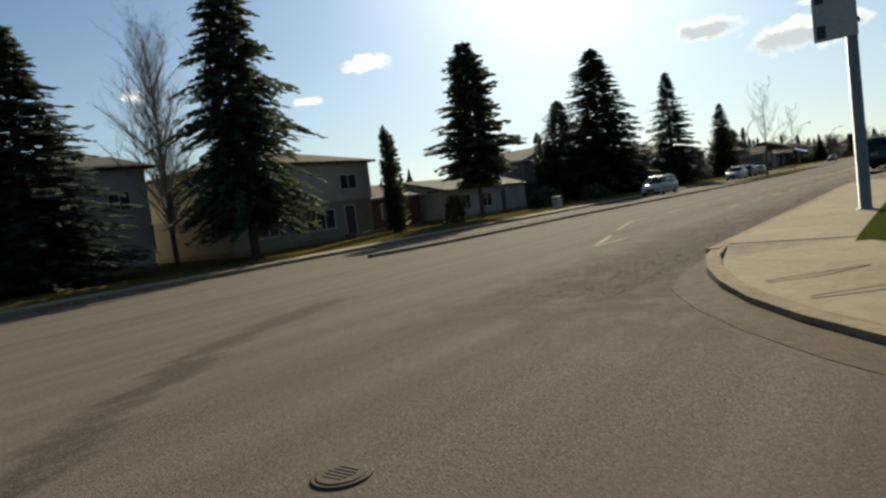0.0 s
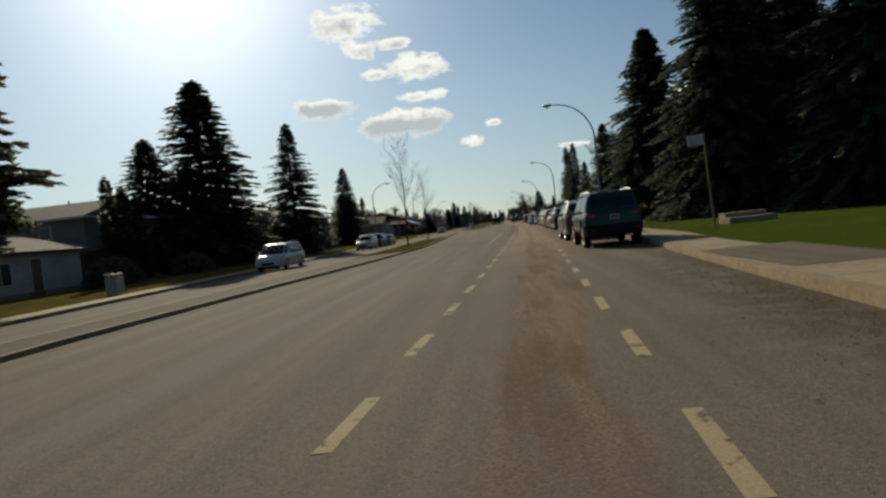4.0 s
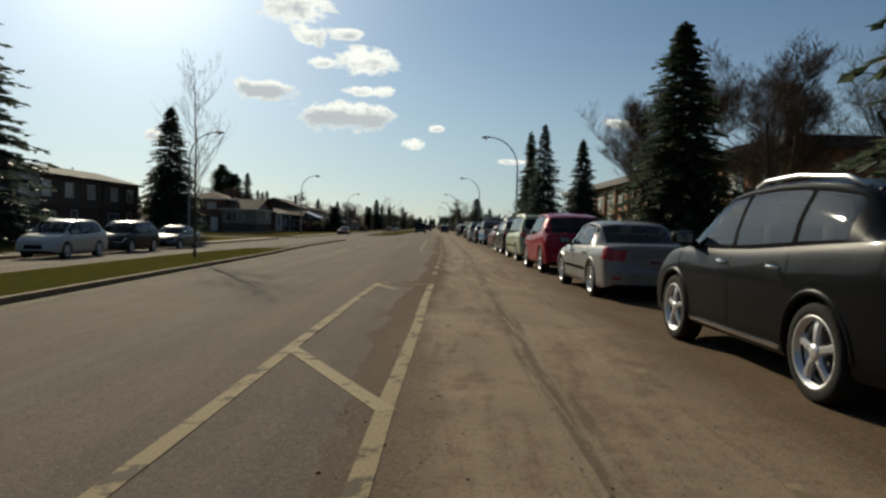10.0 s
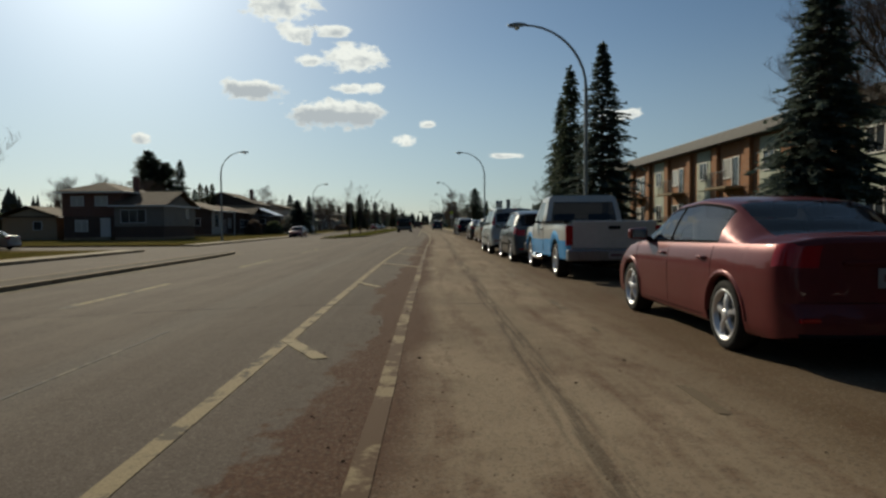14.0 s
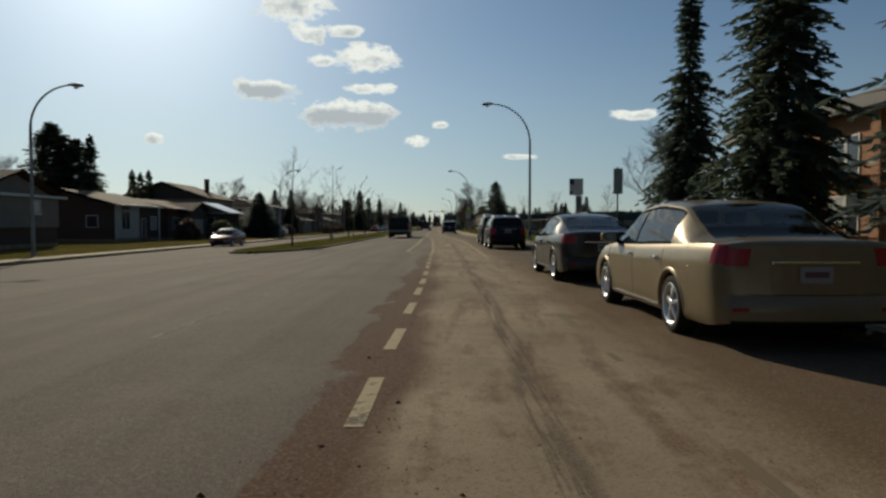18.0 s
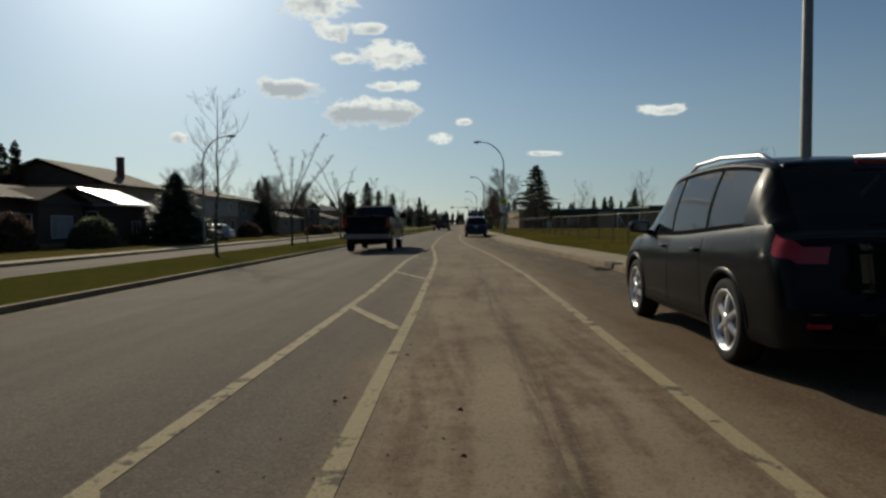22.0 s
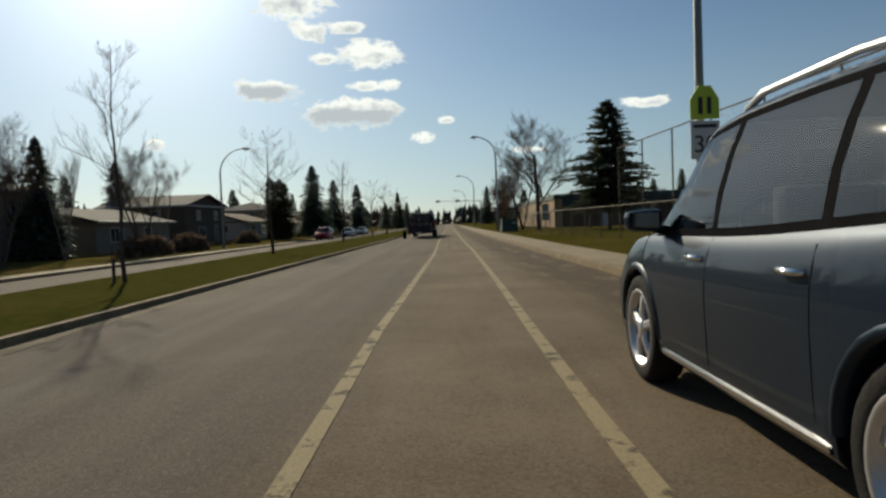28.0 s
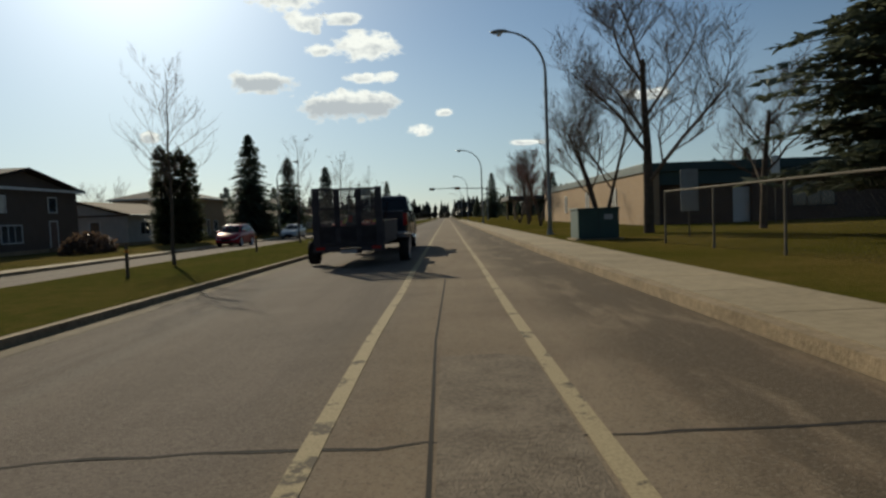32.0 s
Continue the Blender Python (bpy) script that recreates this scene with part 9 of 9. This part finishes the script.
post_sign("parking_sign", 8.3, 272.8, ZR, 2.4, "grey notice board on a post behind the fence", [(0, 0.9, 0.62, 1.45, M["sign_grey"])])
post_sign("parking_sign", 17.1, 284.4, ZR, 3.6, "white notice board on a post by the school", [(0, 2.25, 0.44, 1.3, M["sign_white"])])
pole = thing("sign_pole", pose(3.15, 13.7, 0.1), "thick grey-green pole with sign boards at the corner", "pole")
link("shaft", mesh_of("shaft", *tube([(0, 0, -0.1), (0, 0, 0.05), (0, 0, 0.06), (0, 0, 6.5)], [0.17, 0.17, 0.105, 0.085], 14), None, True), M["metal_pole"], pole)
part("board", box_bm(-0.55, 0.12, -0.14, -0.11, 3.05, 4.15, 0.01), M["sign_grey"], pole)
part("board", box_bm(-0.85, 0.1, -0.14, -0.11, 4.35, 4.75, 0.01), M["sign_grey"], pole)
for z in (3.3, 3.9, 4.55):
    part("bracket", box_bm(-0.14, 0.14, -0.12, 0.12, z, z + 0.05), M["galv"], pole)
part("text_bar", box_bm(-0.5, -0.36, -0.146, -0.139, 3.1, 3.32), M["sign_black"], pole)
part("text_bar", box_bm(-0.5, -0.36, -0.146, -0.139, 3.7, 3.9), M["sign_black"], pole)

# school zone sign on the lamp post
sx, sy = 5.08, 228.35
sz = thing("school_zone_sign", pose(sx, sy, 0), "yellow-green school zone sign above a 30 speed board", "sign")
vs = [(-0.3, 0, 3.1), (0.3, 0, 3.1), (0.3, 0, 3.5), (0.13, 0, 3.78), (-0.13, 0, 3.78), (-0.3, 0, 3.5)]
link("board", mesh_of("board", [(v[0], -0.12, v[2]) for v in vs] + [(v[0], -0.10, v[2]) for v in vs], [(0, 1, 2, 3, 4, 5), (11, 10, 9, 8, 7, 6)] + [(k, k + 6, (k + 1) % 6 + 6, (k + 1) % 6) for k in range(6)]), M["sign_lime"], sz, "yellow-green pentagonal board")
part("speed_board", box_bm(-0.3, 0.3, -0.12, -0.10, 2.28, 3.06, 0.004), M["sign_white"], sz)
part("text_bar", box_bm(-0.24, 0.24, -0.128, -0.119, 2.92, 2.99), M["sign_black"], sz)
for s in (-1, 1):
    part("symbol", box_bm(s * 0.09 - 0.045, s * 0.09 + 0.045, -0.128, -0.119, 3.2, 3.55, 0.0), M["sign_black"], sz)
for z in (2.5, 3.3):
    part("bracket", box_bm(-0.1, 0.1, -0.10, 0.1, z, z + 0.05), M["galv"], sz)


def lettering(text, size, m, material, parent):
    cu = bpy.data.curves.new("digits", "FONT")
    cu.body, cu.size, cu.align_x, cu.extrude = text, size, "CENTER", 0.003
    tmp = bpy.data.objects.new("digits", cu)
    me = bpy.data.meshes.new_from_object(tmp)
    bpy.data.objects.remove(tmp)
    ob = link("digits", me, material, parent)
    ob.matrix_local = m
    return ob


lettering("30", 0.5, pose(0, -0.126, 2.42, 90, 0, 0), M["sign_black"], sz)

# utility boxes
ub = thing("utility_box", pose(5.15, 273.6, ZR), "dark green metal utility box on a concrete pad", "utility box")
part("pad", box_bm(-0.85, 0.85, -0.85, 0.85, -0.05, 0.06, 0.01), M["kerb"], ub)
part("cabinet", box_bm(-0.72, 0.72, -0.72, 0.72, 0.06, 1.08, 0.03), M["box_green"], ub)
part("lid", box_bm(-0.76, 0.76, -0.76, 0.76, 1.08, 1.14, 0.02), M["box_green"], ub)
part("door_seam", box_bm(-0.008, 0.008, -0.727, -0.718, 0.12, 1.05), M["sign_black"], ub)
part("label_plate", box_bm(0.2, 0.5, -0.728, -0.719, 0.72, 0.9), M["sign_grey"], ub)
pd = thing("utility_pedestal", pose(8.0, 54.5, ZR), "small pale green utility pedestal on the lawn", "utility box")
part("body", box_bm(-0.15, 0.15, -0.15, 0.15, 0, 0.75, 0.03), M["sign_grey"], pd)
part("cap", box_bm(-0.17, 0.17, -0.17, 0.17, 0.75, 0.82, 0.02), M["box_green"], pd)
lg = thing("concrete_ledge", pose(7.3, 43.0, ZR, 0, 0, 8), "low pale concrete step at a lawn path", "step")
part("slab", box_bm(-0.9, 0.9, -0.35, 0.35, 0, 0.22, 0.02), M["concrete"], lg)
part("slab", box_bm(-0.7, 0.9, 0.36, 0.9, 0, 0.38, 0.02), M["concrete"], lg)
bn = thing("waste_bin", pose(-21.2, 48.8, GL), "grey plastic waste bin by the pine", "bin")
part("body", box_bm(-0.3, 0.3, -0.35, 0.35, 0.06, 0.95, 0.05), M["sign_grey"], bn)
part("lid", box_bm(-0.33, 0.33, -0.38, 0.38, 0.95, 1.03, 0.03), M["fascia_dark"], bn)

# traffic signal far ahead
ts = thing("traffic_signal", pose(7.5, 372, ZR), "traffic signal on a long mast arm across the road", "traffic signal")
link("pole", mesh_of("pole", *tube([(0, 0, 0), (0, 0, 6.2)], [0.14, 0.1], 10)), M["metal_pole"], ts)
link("arm", mesh_of("arm", *tube([(0, 0, 5.9), (-4, 0, 6.1), (-10.5, 0, 6.2)], [0.09, 0.07, 0.05], 8)), M["metal_pole"], ts)
for x in (-5.5, -10.2):
    sg = part("signal_head", box_bm(x - 0.5, x + 0.5, -0.15, 0.15, 5.9, 6.35, 0.03), M["box_green"], ts)
    for k in range(3):
        link("lens", mesh_of("lens", *tube([(x - 0.3 + 0.3 * k, -0.19, 6.12), (x - 0.3 + 0.3 * k, -0.14, 6.12)], [0.1, 0.1], 12)), (M["tail_red"], M["amber"], M["cap_blue"])[k], sg)

# stakes by the saplings on the median
for yy in (187.6, 204.0, 232.6, 267.5, 279.6, 306.4):
    st = thing("tree_stake", pose(-9.6 if yy < 260 else -8.9, yy, gz(-9.4) + 0.12), "short dark wooden stake on the median", "stake", "stakes on the median")
    link("stake", mesh_of("stake", *tube([(0, 0, -0.1), (0, 0, 0.85), (0, 0, 0.92)], [0.045, 0.045, 0.03], 8)), M["bark"], st)
    link("band", mesh_of("band", *tube([(0, 0, 0.66), (0, 0, 0.74)], [0.05, 0.05], 8)), M["amber"], st)


# hedges and shrubs on the far side
def shrub(label, x, y, z, sx, sy, sz, seed, material):
    r = np.random.default_rng(seed)
    th = thing("shrub", pose(x, y, z), label, "shrub")
    V, F = [], []
    n = int(900 * (sx * sy * sz) ** 0.5)
    for k in range(n):
        d = r.normal(size=3)
        d /= np.linalg.norm(d)
        q = r.uniform(0.75, 1.05)
        c = np.array([d[0] * sx * q, d[1] * sy * q, abs(d[2]) * sz * q])
        a, b2 = r.normal(size=3) * 0.11, r.normal(size=3) * 0.11
        o = len(V)
        V += [c - a, c + b2, c + a]
        F.append((o, o + 1, o + 2))
    tagged(link("foliage", mesh_of("foliage", V, F), material, th), kind="stuff")
    acc = ([], [])
    for k in range(9):
        a = 6.28 * k / 9
        add_to(acc, tube([(0, 0, 0), (math.cos(a) * sx * 0.5, math.sin(a) * sy * 0.5, sz * 0.5), (math.cos(a) * sx * 0.8, math.sin(a) * sy * 0.8, sz * 0.85)], [0.03, 0.02, 0.008], 4, False))
    tagged(link("stem", mesh_of("stem", *acc), M["bark"], th), kind="stuff")
    return th


M["hedge_brown"] = needles_material("hedge_brown", (0.075, 0.05, 0.035), (0.12, 0.08, 0.055))
for k, (x, y, a, b2, c, m) in enumerate(((-27.5, 70, 1.4, 2.5, 1.6, "cedar"), (-27.5, 104, 1.2, 1.6, 1.1, "hedge_brown"), (-28.5, 60.5, 1.6, 2.5, 1.9, "cedar"), (-27.5, 43.0, 0.8, 0.9, 2.2, "cedar"), (-28.2, 201.5, 1.3, 1.7, 2.4, "hedge_brown"), (-26.5, 208, 1.6, 2.0, 2.2, "cedar"), (-22.5, 262.5, 1.0, 4.0, 1.5, "hedge_brown"), (-22.8, 271, 1.0, 4.0, 1.5, "hedge_brown"), (-27, 245, 1.5, 2, 1.8, "hedge_brown"), (-25, 295, 1.2, 3, 1.4, "hedge_brown"), (-26.5, 222.5, 1.3, 1.8, 3.0, "cedar"), (56, 286, 1.9, 1.6, 2.6, "cedar"), (67, 286, 1.6, 1.5, 2.3, "cedar"), (8.6, 66.5, 1.0, 1.2, 1.0, "hedge_brown"))):
    shrub("dark evergreen shrub before a house" if m == "cedar" else "brown leafless clipped hedge by the pavement", x, y, GL if x < 0 else ZR, a, b2, c, 40 + k, M[m])

# ---- clouds ----
def cloud_material():
    """Thin fair-weather cloud, its sunlight and shade painted as emission: bright frayed edges, greyer core."""
    m = bpy.data.materials.new("cloud")
    N = Nodes(m)
    tc, x, y, z = N.xyz()
    rnd = N.math("MULTIPLY", N.node("ShaderNodeObjectInfo").outputs["Random"], 900.0)
    p = N.vec(N.math("ADD", x, rnd), N.math("MULTIPLY", z, 1.5), rnd)
    n = N.noise(p, 0.0085, 7, 0.58)
    wisp = N.noise(N.vec(N.math("MULTIPLY", x, 0.7), N.math("ADD", z, rnd), rnd), 0.02, 5, 0.6)
    d = N.math("ADD", N.attr("thick"), N.math("ADD", N.math("MULTIPLY", N.math("SUBTRACT", n, 0.5), 4.2), N.math("MULTIPLY", N.math("SUBTRACT", wisp, 0.5), 0.9)))
    core = N.math("ADD", N.attr("grey"), N.math("ADD", N.math("MULTIPLY", N.math("SUBTRACT", n, 0.5), 2.2), N.math("MULTIPLY", N.math("SUBTRACT", wisp, 0.5), 0.8)))
    c = N.mix(N.range(core, 0.15, 0.8), (0.98, 0.96, 0.89), (0.50, 0.52, 0.54))
    tr, em, mx = N.node("ShaderNodeBsdfTransparent"), N.node("ShaderNodeEmission"), N.node("ShaderNodeMixShader")
    N.put(em.inputs[0], c)
    em.inputs[1].default_value = 0.95
    N.put(mx.inputs[0], N.range(d, 0.0, 0.62, 0.0, 0.97))
    N.nt.links.new(tr.outputs[0], mx.inputs[1]), N.nt.links.new(em.outputs[0], mx.inputs[2])
    N.nt.links.new(mx.outputs[0], N.nt.nodes["Material Output"].inputs[0])
    return m


cm = cloud_material()
CLOUDS = [(-7.7, 9.4, 8.5, 2.5), (-14.7, 11.3, 4.9, 1.6), (-5.8, 11.6, 4.9, 0.9), (-6.1, 14.1, 5.2, 2.2), (-11.2, 15.9, 2.7, 1.6), (-7.9, 16.2, 3.0, 0.9), (-12.1, 18.1, 5.7, 2.7), (0.1, 8.7, 1.7, 0.6), (-2.0, 7.3, 2.7, 0.9),
          (16.5, 9.1, 4.0, 0.8), (-23.3, 7.0, 1.3, 0.8), (7.0, 5.9, 2.7, 0.4), (-9.9, 13.8, 2.7, 0.9), (-43.5, 12.8, 4.0, 1.4), (-62.9, 11.5, 2.1, 1.0), (-49.1, 10.2, 2.6, 0.6)]
for az, el, w, h in CLOUDS:
    D = 4200.0
    W, H2 = w / 57.3 * D / 2 * 1.35, h / 57.3 * D / 2 * 1.5
    nu, nv = 24, 10
    V, F, thick, grey = [], [], [], []
    for i in range(nu + 1):
        for j in range(nv + 1):
            u, v = 2 * i / nu - 1, 2 * j / nv - 1
            q = max(0.0, 1 - u * u) * max(0.0, 1 - v * v)
            V.append((u * W, -0.25 * H2 * q, v * H2))
            thick.append(1.9 * q - 0.75 if q > 0 else -3.0)
            # painted shade: grey low in the middle, stronger on some wide clouds
            grey.append((1.05 if w > 4.8 and (el < 10 or el > 11.2 and az < -14) else 0.35) * math.exp(-(u / 0.7) ** 4 - ((v + 0.2) / 0.42) ** 2))
    for i in range(nu):
        for j in range(nv):
            o = i * (nv + 1) + j
            F.append((o, o + nv + 1, o + nv + 2, o + 1))
    me = mesh_of("cloud", V, F, None, True)
    for nm_, vals in (("thick", thick), ("grey", grey)):
        me.attributes.new(nm_, "FLOAT", "POINT").data.foreach_set("value", vals)
    ob = tagged(link("cloud", me, cm), "small white fair-weather cloud with ragged edges", "cloud", "fair-weather clouds", kind="structure")
    ob.matrix_world = Matrix.Translation(Vector((math.sin(radians(az)) * math.cos(radians(el)) * D, 130 + math.cos(radians(az)) * math.cos(radians(el)) * D, math.sin(radians(el)) * D))) @ pose(0, 0, 0, 0, 0, -az)
